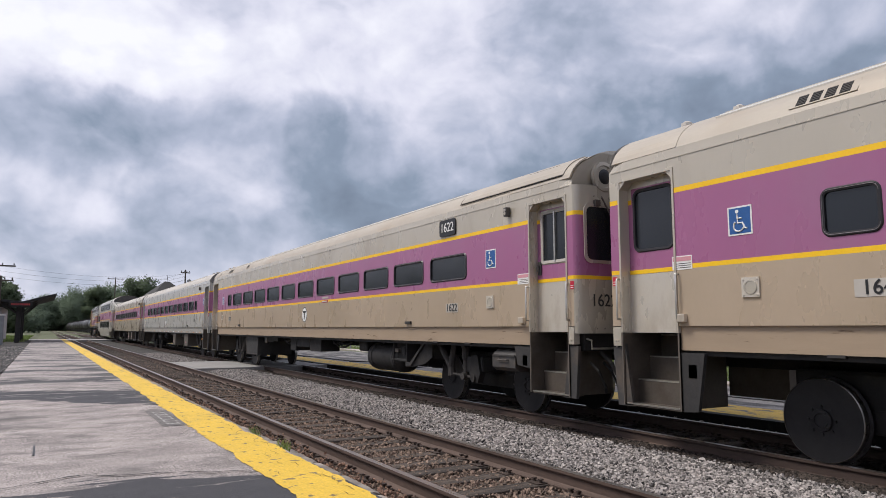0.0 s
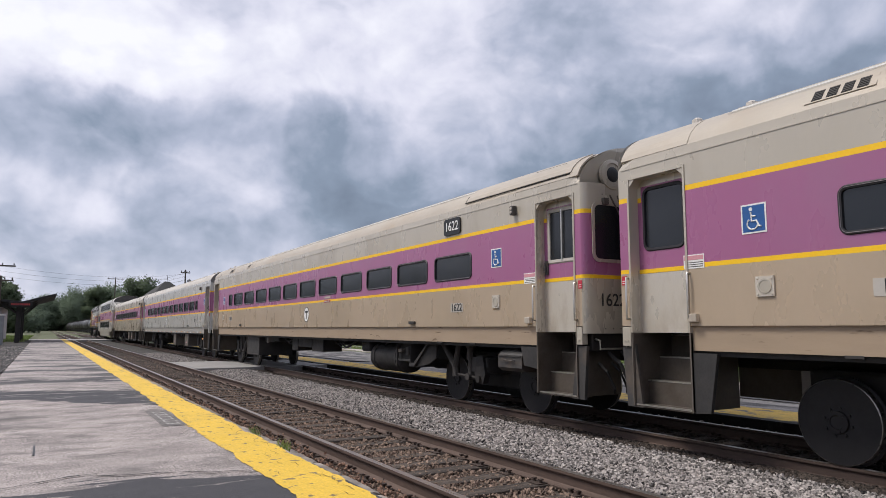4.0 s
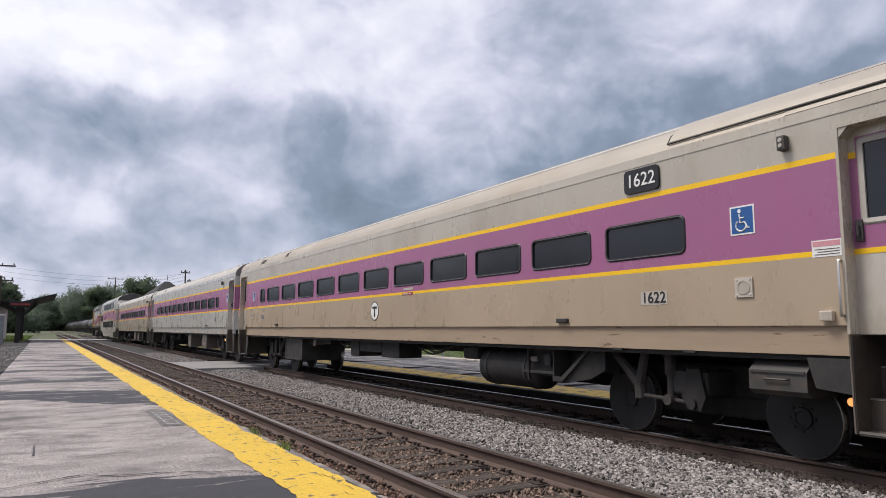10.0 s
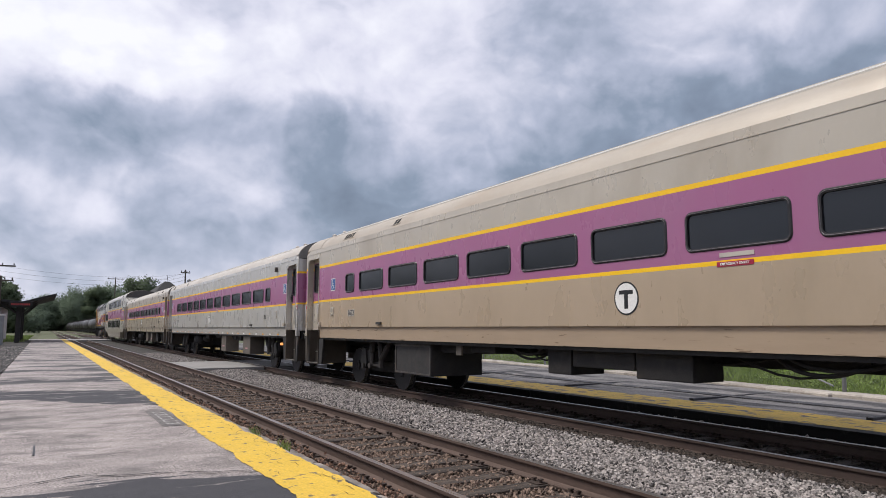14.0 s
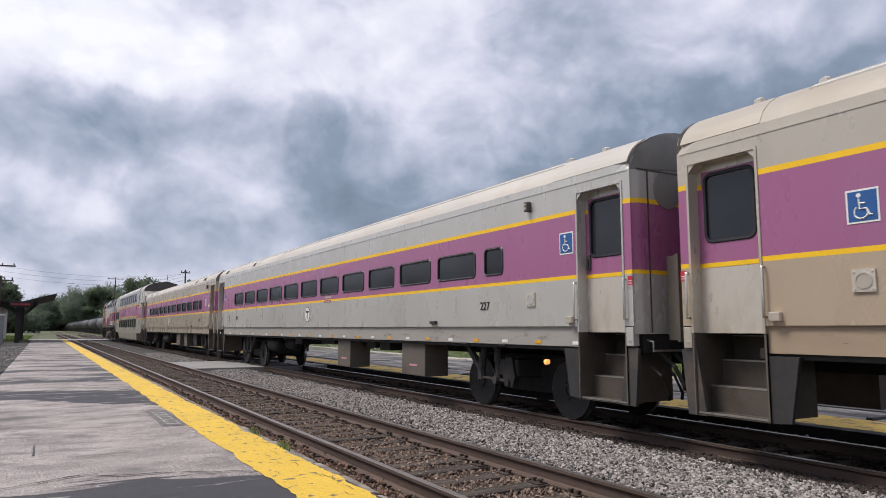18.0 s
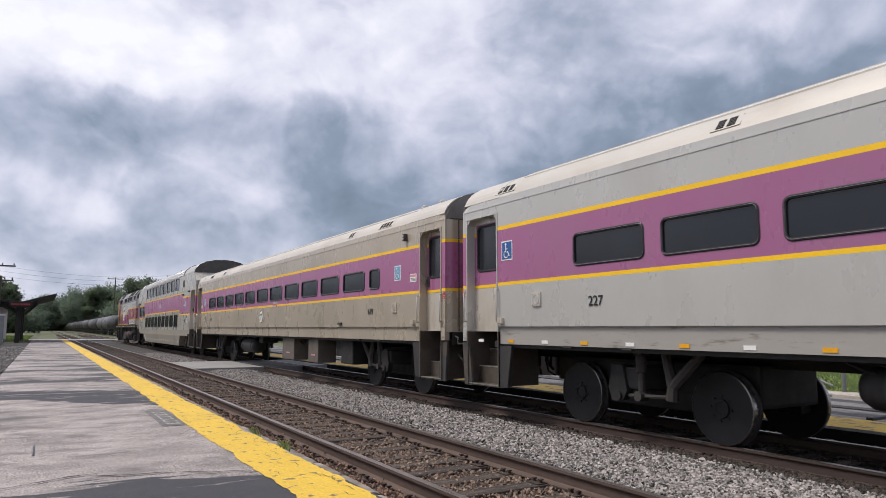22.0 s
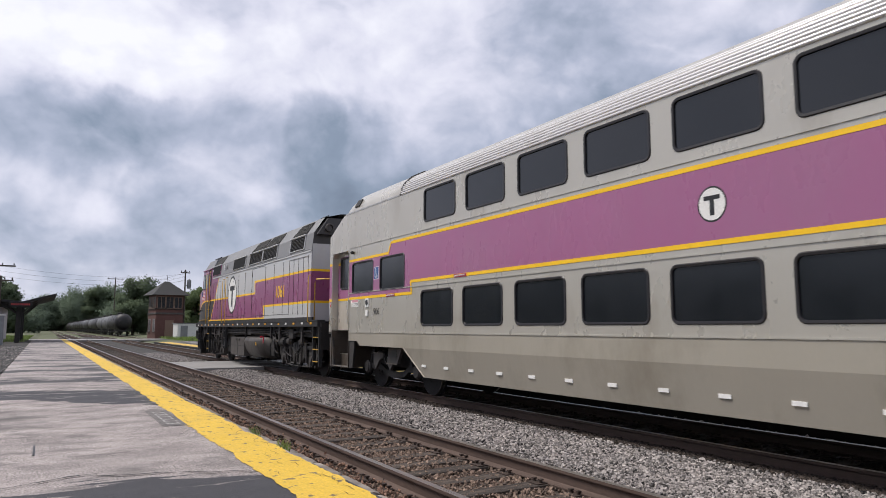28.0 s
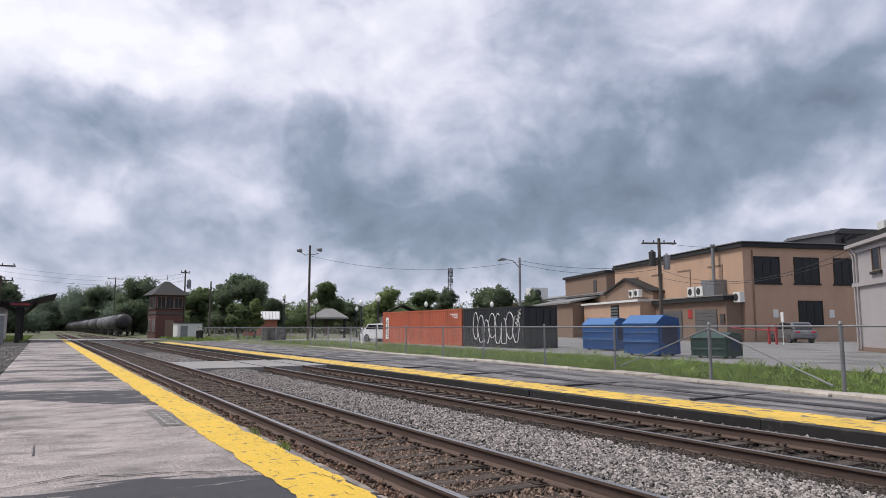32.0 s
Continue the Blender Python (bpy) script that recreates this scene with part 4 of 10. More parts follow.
    for xx in (-1.0, -0.75, 0.75):
        tube(bm, [(xx, Y, 1.1), (xx, Y + d * 0.22, 0.95), (xx + 0.06, Y + d * 0.32, 0.7), (xx + 0.14, Y + d * 0.34, 0.62)], 0.032, 8)
        tube(bm, [(xx - 0.2, Y, 0.95), (xx - 0.2, Y + d * 0.16, 0.84), (xx - 0.1, Y + d * 0.2, 0.6), (xx, Y + d * 0.1, 0.52)], 0.022, 8)
    part("coupler", bm, M["under"], parent)
    bm = bm_new()
    tube(bm, [(-1.3, Y + d * 0.04, 1.3), (-1.3, Y + d * 0.14, 1.28), (-1.3, Y + d * 0.14, 1.16), (-0.6, Y + d * 0.14, 1.16), (-0.6, Y + d * 0.04, 1.18)], 0.016, 8)
    part("grab_handle", bm, M["steel"], parent)


def side_door(parent, side, X, ya, yb, toward, shell, cabdoor, slim=False):
    """A recessed vestibule door between ya and yb with step well, handles and tread edges. toward: -1 if the car's end lies at smaller y."""
    xr = X - side * 0.16
    bm = bm_new()
    wy0, wy1 = (ya + 0.13, yb - 0.09) if not cabdoor else (ya + 0.10, yb - 0.10)
    if slim:
        wy0, wy1 = ya + 0.22, yb - 0.17
    hole = (wy0, wy1, 2.48, 3.32)
    wall_cells(bm, xr, [ya, yb], [1.40, 2.18, 3.44], lambda y, z: 1 if z < 2.18 else 0, [hole], 0.10 if not cabdoor else 0.03)
    door = part("door", bm, [M["purple"], M["doorsteel"]], parent, "recessed vestibule door, purple above worn bare metal")
    for name_, m_, bits in (("stripe", M["yellow"], (rect(ya, yb, 2.18, 2.235), rect(ya, wy0 - 0.03, 3.14, 3.205), rect(wy1 + 0.03, yb, 3.14, 3.205))),
                            ("head_panel", shell, ([(ya, 3.205), (wy0 - 0.03, 3.205), (wy0 - 0.03, 3.352), (wy1 + 0.03, 3.352), (wy1 + 0.03, 3.205), (yb, 3.205), (yb, 3.44), (ya, 3.44)],))):
        for pts in bits:
            bm = bm_new()
            plate(bm, xr, side, pts, 0.004)
            part(name_, bm, m_, door)
    if cabdoor:
        w = window_unit(door, side, xr, *hole, 0.03, M["roof_light"], 0.045, "door_window", 0.03)
        bm = bm_new()
        ym = (wy0 + wy1) / 2
        box(bm, xr - 0.02, xr + 0.02, ym - 0.016, ym + 0.016, 2.50, 3.30)
        part("window_bar", bm, M["steel"], w)
    else:
        window_unit(door, side, xr, *hole, 0.10, None, 0.03, "door_window", 0.03)
    bm = bm_new()
    yl = ya + 0.07 if toward > 0 else yb - 0.07
    box(bm, xr, xr + side * 0.03, yl - 0.035, yl + 0.035, 2.30, 2.52, 0, 0.008)
    tube(bm, [(xr + side * 0.05, yl, 2.36), (xr + side * 0.05, yl, 2.46)], 0.015, 8)
    part("latch", bm, M["stepgrey"], door)
    # jambs and head
    bm = bm_new()
    for y, w in ((ya, -0.03), (yb, 0.03)):
        y0, y1 = min(y, y + w), max(y, y + w)
        box(bm, min(xr, X + side * 0.012), max(xr, X + side * 0.012), y0, y1, 1.40, 3.47)
    box(bm, min(xr, X + side * 0.012), max(xr, X + side * 0.012), ya, yb, 3.44, 3.475)
    for y in (ya, yb):
        pts = [(y, 3.44), (y + (0.1 if y == ya else -0.1), 3.44), (y, 3.34)]
        prism(bm, pts, "x", xr, X)
    part("door_frame", bm, shell, parent)
    # step well
    bm = bm_new()
    x0, x1 = sorted((X - side * 0.85, X - side * 0.005))
    box(bm, min(X - side * 0.85, X - side * 0.80), max(X - side * 0.85, X - side * 0.80), ya, yb, 0.47, 1.39)
    well = part("step_well", bm, M["stepmetal"], parent, "open step well with grimy metal steps")
    for y in (ya - 0.03, yb):
        bm = bm_new()
        box(bm, x0, x1, y, y + 0.03, 0.47, 1.39)
        part("well_side", bm, M["stepmetal"], well)
    for k, z in enumerate((0.48, 0.78, 1.08, 1.37)):
        bm = bm_new()
        xa, xb = sorted((X - side * (0.02 + 0.23 * k), X - side * (0.30 + 0.23 * k)))
        box(bm, xa, xb, ya, yb, z - 0.03, z)
        if k:
            xa, xb = sorted((X - side * (0.02 + 0.23 * k), X - side * (0.035 + 0.23 * k)))
            box(bm, xa, xb, ya, yb, z - 0.3, z - 0.03)
        part("step", bm, M["stepmetal"], well)
        bm = bm_new()
        xa, xb = sorted((X - side * (0.015 + 0.23 * k), X - side * (0.06 + 0.23 * k)))
        box(bm, xa, xb, ya + 0.005, yb - 0.005, z - 0.012, z + 0.006)
        part("tread_edge", bm, M["steel"], well)
    # bright edge strips down the well and the flared grey fairing beside it
    for y in (ya - 0.03, yb + 0.01):
        bm = bm_new()
        box(bm, min(X - side * 0.03, X + side * 0.006), max(X - side * 0.03, X + side * 0.006), y, y + 0.016, 0.46, 1.40)
        part("well_trim", bm, M["steppale"], parent)
    bm = bm_new()
    s = -toward
    y0 = yb + 0.035 if s > 0 else ya - 0.035
    pts = [(y0, 0.82), (y0 + s * 0.36, 0.86), (y0 + s * 0.44, 1.16), (y0, 1.16)] if cabdoor else [(y0, 0.45), (y0 + s * 0.22, 0.47), (y0 + s * 0.34, 1.16), (y0, 1.16)]
    xa, xb = sorted((X - side * 0.02, X - side * 0.07))
    prism(bm, pts, "x", xa, xb)
    box(bm, xa - 0.0, xb + 0.0, min(y0 + s * 0.10, y0 + s * 0.22), max(y0 + s * 0.10, y0 + s * 0.22), 0.86, 1.02)
    part("step_fairing", bm, M["undergrey"], parent)
    bm = bm_new()
    y1 = ya - 0.035 if s > 0 else yb + 0.035
    pts = [(y1 + s * 0.15, 0.44), (y1 - s * 0.11, 0.44), (y1 - s * 0.18, 1.2), (y1, 1.2), (y1 + s * 0.02, 1.36)]
    prism(bm, pts, "x", xa, xb)
    part("step_fairing", bm, M["stepgrey"], parent)
    for y in (ya - 0.05, yb + 0.05):
        grab_handle(parent, side, X, y, 1.58, 2.12)
    bm = bm_new()
    e = ya - 0.13 if toward < 0 else yb + 0.13
    plate(bm, X, side, rect(e - 0.04, e + 0.04, 2.03, 2.15), 0.005)
    lb = part("red_label", bm, M["red"], parent, "small red warning label")
    for k in range(2):
        bm = bm_new()
        plate(bm, X, side, rect(e - 0.03, e + 0.03, 2.05 + 0.03 * k, 2.06 + 0.03 * k), 0.007)
        part("text_bar", bm, M["white"], lb)


SPOTS = dict(sign=2.62, panel=2.6, box=1.65, number=3.92, warning=1.65, lamp=2.0)


def coach(name, label, number, shell, skirt, flip, cab_near, roofmat, sign=None, reflectors=False, under="tank", far_truck=4.25, shift=0.0, spots=None, vents=(), lamp=(1.9, 0.86), ends=(0.39, 0.58, 1.44, 24.42, 25.32, 25.51), gates=()):
    """A single-level coach 25.9 m long; local y runs from the near end. flip puts the short window at the near end."""
    car = thing(name, label, "train car", group="coaches of the train")
    fy = (lambda v: CAR - v) if flip else (lambda v: v)
    if flip:
        wins = [(3.28, 3.85)] + [(4.14 + 1.675 * k, 5.52 + 1.675 * k) for k in range(11)]
    else:
        wins = [(3.36 + shift + 1.672 * k, 4.73 + shift + 1.672 * k) for k in range(11)] + [(21.77 + shift, 22.34 + shift)]
    e0, e1, d0, d1 = ends[0], ends[5], ends[1:3], ends[3:5]
    zs = [1.485, 2.18, 2.235, 3.14, 3.205, 3.44, 3.60]
    for side in (-1, 1):
        X = side * 1.5

        def pick(y, z):
            if z < 3.44 and (d0[0] < y < d0[1] or d1[0] < y < d1[1]):
                return None
            return 3 if z < 2.18 else 2 if z < 2.235 else 1 if z < 3.14 else 2 if z < 3.205 else 0
        holes = [(*w, 2.37, 2.845) for w in wins]
        bm = bm_new()
        wall_cells(bm, X, [e0, *d0, *d1, e1], zs, pick, holes, 0.085)
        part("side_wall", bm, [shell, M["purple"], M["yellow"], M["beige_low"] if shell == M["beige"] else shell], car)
        bm = bm_new()
        xi = side * 1.462
        f = bm.faces.new([bm.verts.new((xi, y, z)) for y, z in rect(d0[1], d1[0], 1.19, 1.485)])
        f = bm.faces.new([bm.verts.new(p) for p in ((xi, d0[1], 1.485), (X, d0[1], 1.485), (X, d1[0], 1.485), (xi, d1[0], 1.485))])
        f = bm.faces.new([bm.verts.new(p) for p in ((xi, d0[1], 1.19), (xi - side * 0.4, d0[1], 1.19), (xi - side * 0.4, d1[0], 1.19), (xi, d1[0], 1.19))])
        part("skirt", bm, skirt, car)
        for yy in (3.4, 4.6, 21.3, 22.5):
            bm = bm_new()
            box(bm, min(xi + side * 0.004, xi - side * 0.05), max(xi + side * 0.004, xi - side * 0.05), yy - 0.09, yy + 0.09, 1.165, 1.195)
            part("jacking_pad", bm, M["undergrey"], car)
        for w in wins:
            window_unit(car, side, X, *w, 2.37, 2.845, 0.085, w=0.03, bead=side < 0)
        # drip rail and corner foot plates
        bm = bm_new()
        box(bm, min(X, X + side * 0.007), max(X, X + side * 0.007), e0 + 0.05, e1 - 0.05, 3.588, 3.602)
        part("drip_rail", bm, shell, car)
        for y0, y1 in ((e0 + 0.005, d0[0] - 0.035), (d1[1] + 0.035, e1 - 0.005)):
            bm = bm_new()
            box(bm, min(side * 1.40, X + side * 0.01), max(side * 1.40, X + side * 0.01), y0, y1, 1.22, 1.47, 0, 0.01)
            for yy in (y0 + 0.05, y1 - 0.05):
                lathe(bm, [(X + side * 0.005, 0.015), (X + side * 0.022, 0.012)], "x", (0, yy, 1.29), 8)
            part("corner_plate", bm, shell, car)
        side_door(car, side, X, *d0, -1, shell, cab_near)
        side_door(car, side, X, *d1, 1, shell, False)
    # roof
    bm = bm_new()
    prof = ROOF + [(-x, z) for x, z in ROOF[::-1][1:]]
    stations = [(e0, 0.955, -0.10), (e0 + 0.10, 0.985, -0.03), (e0 + 0.28, 1.0, 0.0), (e1 - 0.28, 1.0, 0.0), (e1 - 0.10, 0.985, -0.03), (e1, 0.955, -0.10)]
    rings = [[bm.verts.new((x * (k if z > 3.7 else 1.0), y, z + dz * max(0, (z - 3.6) / 0.65))) for x, z in prof] for y, k, dz in stations]
    for a, b in zip(rings, rings[1:]):
        for i in range(len(prof) - 1):
            shoulder = 1 <= i < len(prof) - 2
            quad = (a[i], a[i + 1], b[i + 1], b[i])
            f = bm.faces.new(quad if shoulder else [bm.verts.new(v.co) for v in quad])
            f.material_index = 1 if shoulder else 0
            f.smooth = shoulder
    bmesh.ops.recalc_face_normals(bm, faces=bm.faces[:])
    roof = part("roof", bm, [shell, roofmat], car)
    for s in (-1, 1):
        for k in range(3):
            bm = bm_new()
            xx = (1.25, 1.17, 1.06)[k]
            zz = roof_z(xx)
            box(bm, s * xx - 0.012, s * xx + 0.012, e0 + 1.6, e1 - 1.6, zz - 0.01, zz + 0.014)
            part("roof_rib", bm, M["white"] if k == 1 else M["roof_light"], roof)
    # slotted roof vents, small domes at the ends, raised roof skin at the cab end
    for mid, n in vents:
        hw = 0.0775 * n + 0.05
        for s in (-1, 1):
            bm = bm_new()
            lo_, hi_ = (1.462, 3.775), (1.345, 3.925)

            def on(t, out):
                return (s * (lo_[0] + (hi_[0] - lo_[0]) * t + out * 0.86), lo_[1] + (hi_[1] - lo_[1]) * t + out * 0.5)

            def slab(y0, y1, t0, t1, out):
                (xa, za), (xb, zb), (xc, zc), (xd, zd) = on(t0, -0.02), on(t1, -0.02), on(t1, out), on(t0, out)
                prism(bm, [(xa, za), (xb, zb), (xc, zc), (xd, zd)], "y", y0, y1)
            slab(mid - hw, mid + hw, 0, 1, 0.012)
            vent = part("roof_vent", bm, roofmat, roof, "slotted roof air vent")
            for k in range(n):
                y = mid + 0.155 * (k - (n - 1) / 2)
                bm = bm_new()
                slab(y - 0.055, y + 0.055, 0.1, 0.9, 0.016)
                part("slot", bm, M["under"], vent)
                bm = bm_new()
                for j in range(5):
                    slab(y - 0.05, y + 0.05, 0.17 + 0.15 * j, 0.21 + 0.15 * j, 0.021)
                part("louvre", bm, M["undergrey"], vent)
    for a in (24.6, 23.8):
        bm = bm_new()
        lathe(bm, [(4.05, 0.08), (4.175, 0.07), (4.20, 0.03)], "z", (-0.95, fy(a), 0), 10)
        part("roof_dome", bm, M["roof_light"], roof)
    for a, b in ((e0 + 0.05, d0[1] + 0.55), (d1[0] - 0.08, e1 - 0.05)):
        for s in (-1, 1):
            bm = roof_shell(bm_new(), s, a, b, 0.006, 1, 8)
            part("roof_cover", bm, roofmat, roof)
    if cab_near:
        for s in (-1, 1):
            bm = bm_new()
            roof_shell(bm, s, 0.62, 3.58, 0.022, 2, 9)
            cover = part("roof_cover", bm, roofmat, roof, "raised pale roof cover")
            # black bar draws the shadow line under the cover's edge
            bm = bm_new()
            tube(bm, [(s * 1.476, 0.64, 3.785), (s * 1.476, 3.60, 3.785), (s * 1.40, 3.60, 3.90), (s * 1.22, 3.60, 4.03)], 0.009, 6)
            part("cover_seal", bm, M["under"], cover)
        bm = bm_new()
        prism(bm, [(-1.10, 4.075), (-1.24, 4.005), (-1.25, 4.035), (-1.11, 4.105)], "y", 0.95, 1.75)
        part("cover_flap", bm, M["under"], roof)
    coach_end(car, e0, -1, shell, cab_near, 0 in gates)
    coach_end(car, e1, 1, shell, False, 1 in gates)
    # side details on the platform side; distances from the car's end
    s, X = -1, -1.5
    for end, sp in enumerate(spots or (SPOTS, SPOTS)):
        m = (lambda v: v) if not end else (lambda v: CAR - v)
        if "sign" in sp:
            a, z = m(sp["sign"]), sp.get("sign_z", 2.50)
            accessible_sign(car, s, X, a - 0.155, a + 0.155, z, z + 0.33, sign)
        a = m(sp["panel"])
        bm = bm_new()
        plate(bm, X, s, rect(a - 0.11, a + 0.11, 1.80, 2.02), 0.02)
        for dy in (-0.085, 0.085):
            for dz in (-0.085, 0.085):
                lathe(bm, [(X - 0.02, 0.014), (X - 0.028, 0.01)], "x", (0, a + dy, 1.91 + dz), 6)
        pn = part("side_panel", bm, M["doorsteel"], car, "small bolted metal panel with a round lid")
        bm = bm_new()
        lathe(bm, [(X - 0.02, 0.083), (X - 0.026, 0.083), (X - 0.027, 0.066), (X - 0.022, 0.064)], "x", (0, a, 1.91), 20)
        part("round_lid", bm, shell, pn)
        a = m(sp["box"])
        bm = bm_new()
        box(bm, X - 0.06, X, a - 0.065, a + 0.065, 1.53, 1.63, 0, 0.01)
        part("door_control_box", bm, M["doorsteel"], car)
        number_plate_text(car, s, X, m(sp["number"]), 1.84, number, 0.20, not flip)
        if "warning" in sp:
            a, z = m(sp["warning"]), sp.get("warning_z", 2.17)
            warning_label(car, s, X, a - 0.15, a + 0.15, z, z + 0.17)
        if "lamp" in sp:
            a = m(sp["lamp"])
            bm = bm_new()
            box(bm, X - 0.09, X, a - 0.045, a + 0.045, 3.33, 3.49, 0, 0.015)
            lp = part("side_lamp", bm, M["stepgrey"], car)
            bm = bm_new()
            lathe(bm, [(X - 0.09, 0.025), (X - 0.10, 0.02)], "x", (0, a, 3.44), 10)
            lathe(bm, [(X - 0.09, 0.025), (X - 0.10, 0.02)], "x", (0, a, 3.38), 10)
            part("lens", bm, M["roof_light"], lp)
        if not (flip and end):
            a = m(5.66)
            bm = bm_new()
            box(bm, X - 0.05, X, a - 0.12, a + 0.12, 1.54, 1.60, 0, 0.01)
            part("side_box", bm, M["undergrey"], car)
    if cab_near:
        bm = bm_new()
        plate(bm, X, s, rounded(3.72, 4.32, 3.24, 3.56, 0.06), 0.03)
        nb = part("number_board", bm, M["black"], car, "black number board with white numerals")
        lettering(number, nb, "board_number", (X - 0.034, 4.02, 3.40), 0.25, M["white"], SIDE_TEXT, "white numerals")
    cy = 12.44 if not flip else 13.27
    transit_mark(car, s, X, cy, 1.855, 0.222, 0.225)
    a = 10.75 if not flip else 11.62
    bm = bm_new()
    plate(bm, X, s, rect(a - 0.24, a + 0.24, 2.160, 2.217), 0.006)
    lb = part("red_label", bm, M["label_red"], car, "dark red label with white lettering")
    lettering("EMERGENCY ENTRY", lb, "label_text", (X - 0.009, a, 2.188), 0.042, M["white"], SIDE_TEXT)
    bm = bm_new()
    plate(bm, X, s, rect(a - 0.25, a + 0.2, 2.27, 2.32), 0.006)
    part("white_label", bm, M["roof_light"], car)
    if reflectors:
        for k in range(27):
            bm = bm_new()
            yy = 1.50 + 0.8965 * k
            plate(bm, -1.462, -1, rect(yy - 0.078, yy + 0.078, 1.217, 1.267), 0.008)
            part("reflector", bm, M["amber_reflector"] if k % 2 else M["white"], car)
    # underframe
    bm = bm_new()
    box(bm, -1.42, 1.42, 1.45, CAR - 1.45, 1.13, 1.24)
    box(bm, -0.3, 0.3, 0.6, CAR - 0.6, 0.95, 1.13)
    part("underframe", bm, M["under"], car)
    for yc, fl in ((3.72, False), (CAR - far_truck, True)):
        truck(car, yc, 1.295, fl)
    def gear(x0, x1, y0, y1, z0, z1, bev=0.02, mat=None, name_="equipment_box", lab=""):
        bm = bm_new()
        box(bm, x0, x1, y0, y1, z0, z1, 0, bev)
        return part(name_, bm, mat or M["under"], car, lab)

    def air_tank(x, y0, y1, r, zc, lab="black cylindrical air tank"):
        bm = bm_new()
        lathe(bm, [(y0, r * 0.2), (y0 + 0.04, r * 0.7), (y0 + 0.14, r * 0.98), (y0 + 0.2, r), (y1 - 0.2, r), (y1 - 0.14, r * 0.98), (y1 - 0.04, r * 0.7), (y1, r * 0.2)], "y", (x, 0, zc), 24)
        tk = part("air_tank", bm, M["under"], car, lab, True)
        for yy in (y0 + 0.35, y1 - 0.35):
            bm = bm_new()
            lathe(bm, [(yy - 0.03, r + 0.012), (yy + 0.03, r + 0.012)], "y", (x, 0, zc), 24)
            box(bm, x - 0.05, x + 0.05, yy - 0.03, yy + 0.03, zc + r * 0.9, 1.16)
            part("tank_strap", bm, M["undergrey"], tk)
    if under == "tank":
        air_tank(-0.95, 6.62, 8.45, 0.33, 0.78)
        air_tank(0.55, 6.62, 8.45, 0.33, 0.78)
        bm = bm_new()
        tube(bm, [(-0.95, 8.44, 0.70), (-0.95, 8.62, 0.70)], 0.035, 10)
        part("drain_cock", bm, M["undergrey"], car)
        gear(-1.25, -0.7, 8.40, 8.92, 0.88, 1.15, 0.06)
        # web plates, flanges and the diagonal brace in front of the near truck
        for y in (6.15, 6.80):
            gear(-1.31, -0.75, y - 0.012, y + 0.012, 0.62, 1.16, 0.003, M["undergrey"], "web_plate")
        gear(-1.22, -1.19, 6.16, 6.79, 0.70, 1.16, 0.003, M["under"], "web_plate")
        gear(-1.29, -1.21, 6.17, 6.98, 0.735, 0.775, 0.004, M["undergrey"], "flange")
        gear(-1.30, -1.18, 6.58, 6.74, 0.92, 1.0, 0.012, M["steppale"], "valve")
        gear(-1.27, -1.18, 6.70, 6.80, 0.93, 0.98, 0.01, M["steppale"], "valve")
        gear(-1.28, -1.18, 6.28, 6.42, 0.86, 1.05, 0.03, M["undergrey"], "valve")
        for x in (-1.27, 0.6):
            bm = bm_new()
            prism(bm, [(6.15, 0.62), (5.93, 0.62), (5.33, 0.72), (5.03, 0.86), (5.03, 1.16), (5.33, 1.16), (5.95, 0.70), (6.15, 0.70)], "x", x - 0.02, x + 0.02)
            part("diagonal_brace", bm, M["under"], car)
            bm = bm_new()
            prism(bm, [(6.15, 0.715), (5.95, 0.715), (5.36, 1.15), (5.29, 1.15), (5.93, 0.645), (6.15, 0.645)], "x", x - 0.06, x - 0.02)
            part("brace_flange", bm, M["undergrey"], car)
        gear(-1.0, 0.55, 5.05, 6.1, 0.80, 1.15)
        gear(-1.28, -0.70, 11.58, 12.52, 0.78, 1.15)
        gear(-1.28, -0.4, 12.55, 13.8, 0.88, 1.15)
        gear(-1.28, -0.6, 13.84, 14.39, 0.75, 1.15)
        for x, y0, y1, sag in ((-1.2, 9.5, 10.5, 0.16), (-1.24, 9.3, 10.3, 0.10), (-1.1, 14.5, 15.6, 0.18), (-1.2, 14.6, 15.4, 0.10)):
            bm = bm_new()
            tube(bm, [(x, y0 + (y1 - y0) * j / 8, 1.12 - sag * math.sin(math.pi * j / 8) ** 0.7) for j in range(9)], 0.024, 8)
            part("cable", bm, M["under"], car)
        gear(-1.25, -0.1, 15.9, 16.7, 1.0, 1.15)
        gear(-1.15, -0.1, 16.75, 18.0, 0.96, 1.15)
        gear(-1.34, -1.30, 16.9, 17.1, 0.94, 1.12, 0.004, M["steppale"])
        cab = gear(-1.33, -0.08, 18.09, 19.74, 0.47, 1.15, 0.015, M["undergrey"], "equipment_cabinet", "large dusty grey underfloor cabinet")
        bm = bm_new()
        for y0, y1, z0, z1 in ((18.10, 19.73, 0.48, 0.515), (18.10, 19.73, 1.06, 1.10), (18.10, 18.15, 0.48, 1.10), (19.68, 19.73, 0.48, 1.10)):
            box(bm, -1.345, -1.328, y0, y1, z0, z1)
        part("panel_frame", bm, M["stepgrey"], cab)
    else:
        for ya, yb in (((6.30, 7.35), (10.30, 11.15)) if under == "box" else ((7.72, 8.55), (9.9, 11.1))):
            yc = (ya + yb) / 2
            c = gear(-1.36, -0.80, ya, yb, 0.46, 1.17, 0.015, M["steppale"], "battery_box", "grey metal underfloor cabinet")
            bm = bm_new()
            plate(bm, -1.36, -1, rect(yc - 0.18, yc + 0.16, 0.66, 0.70), 0.006)
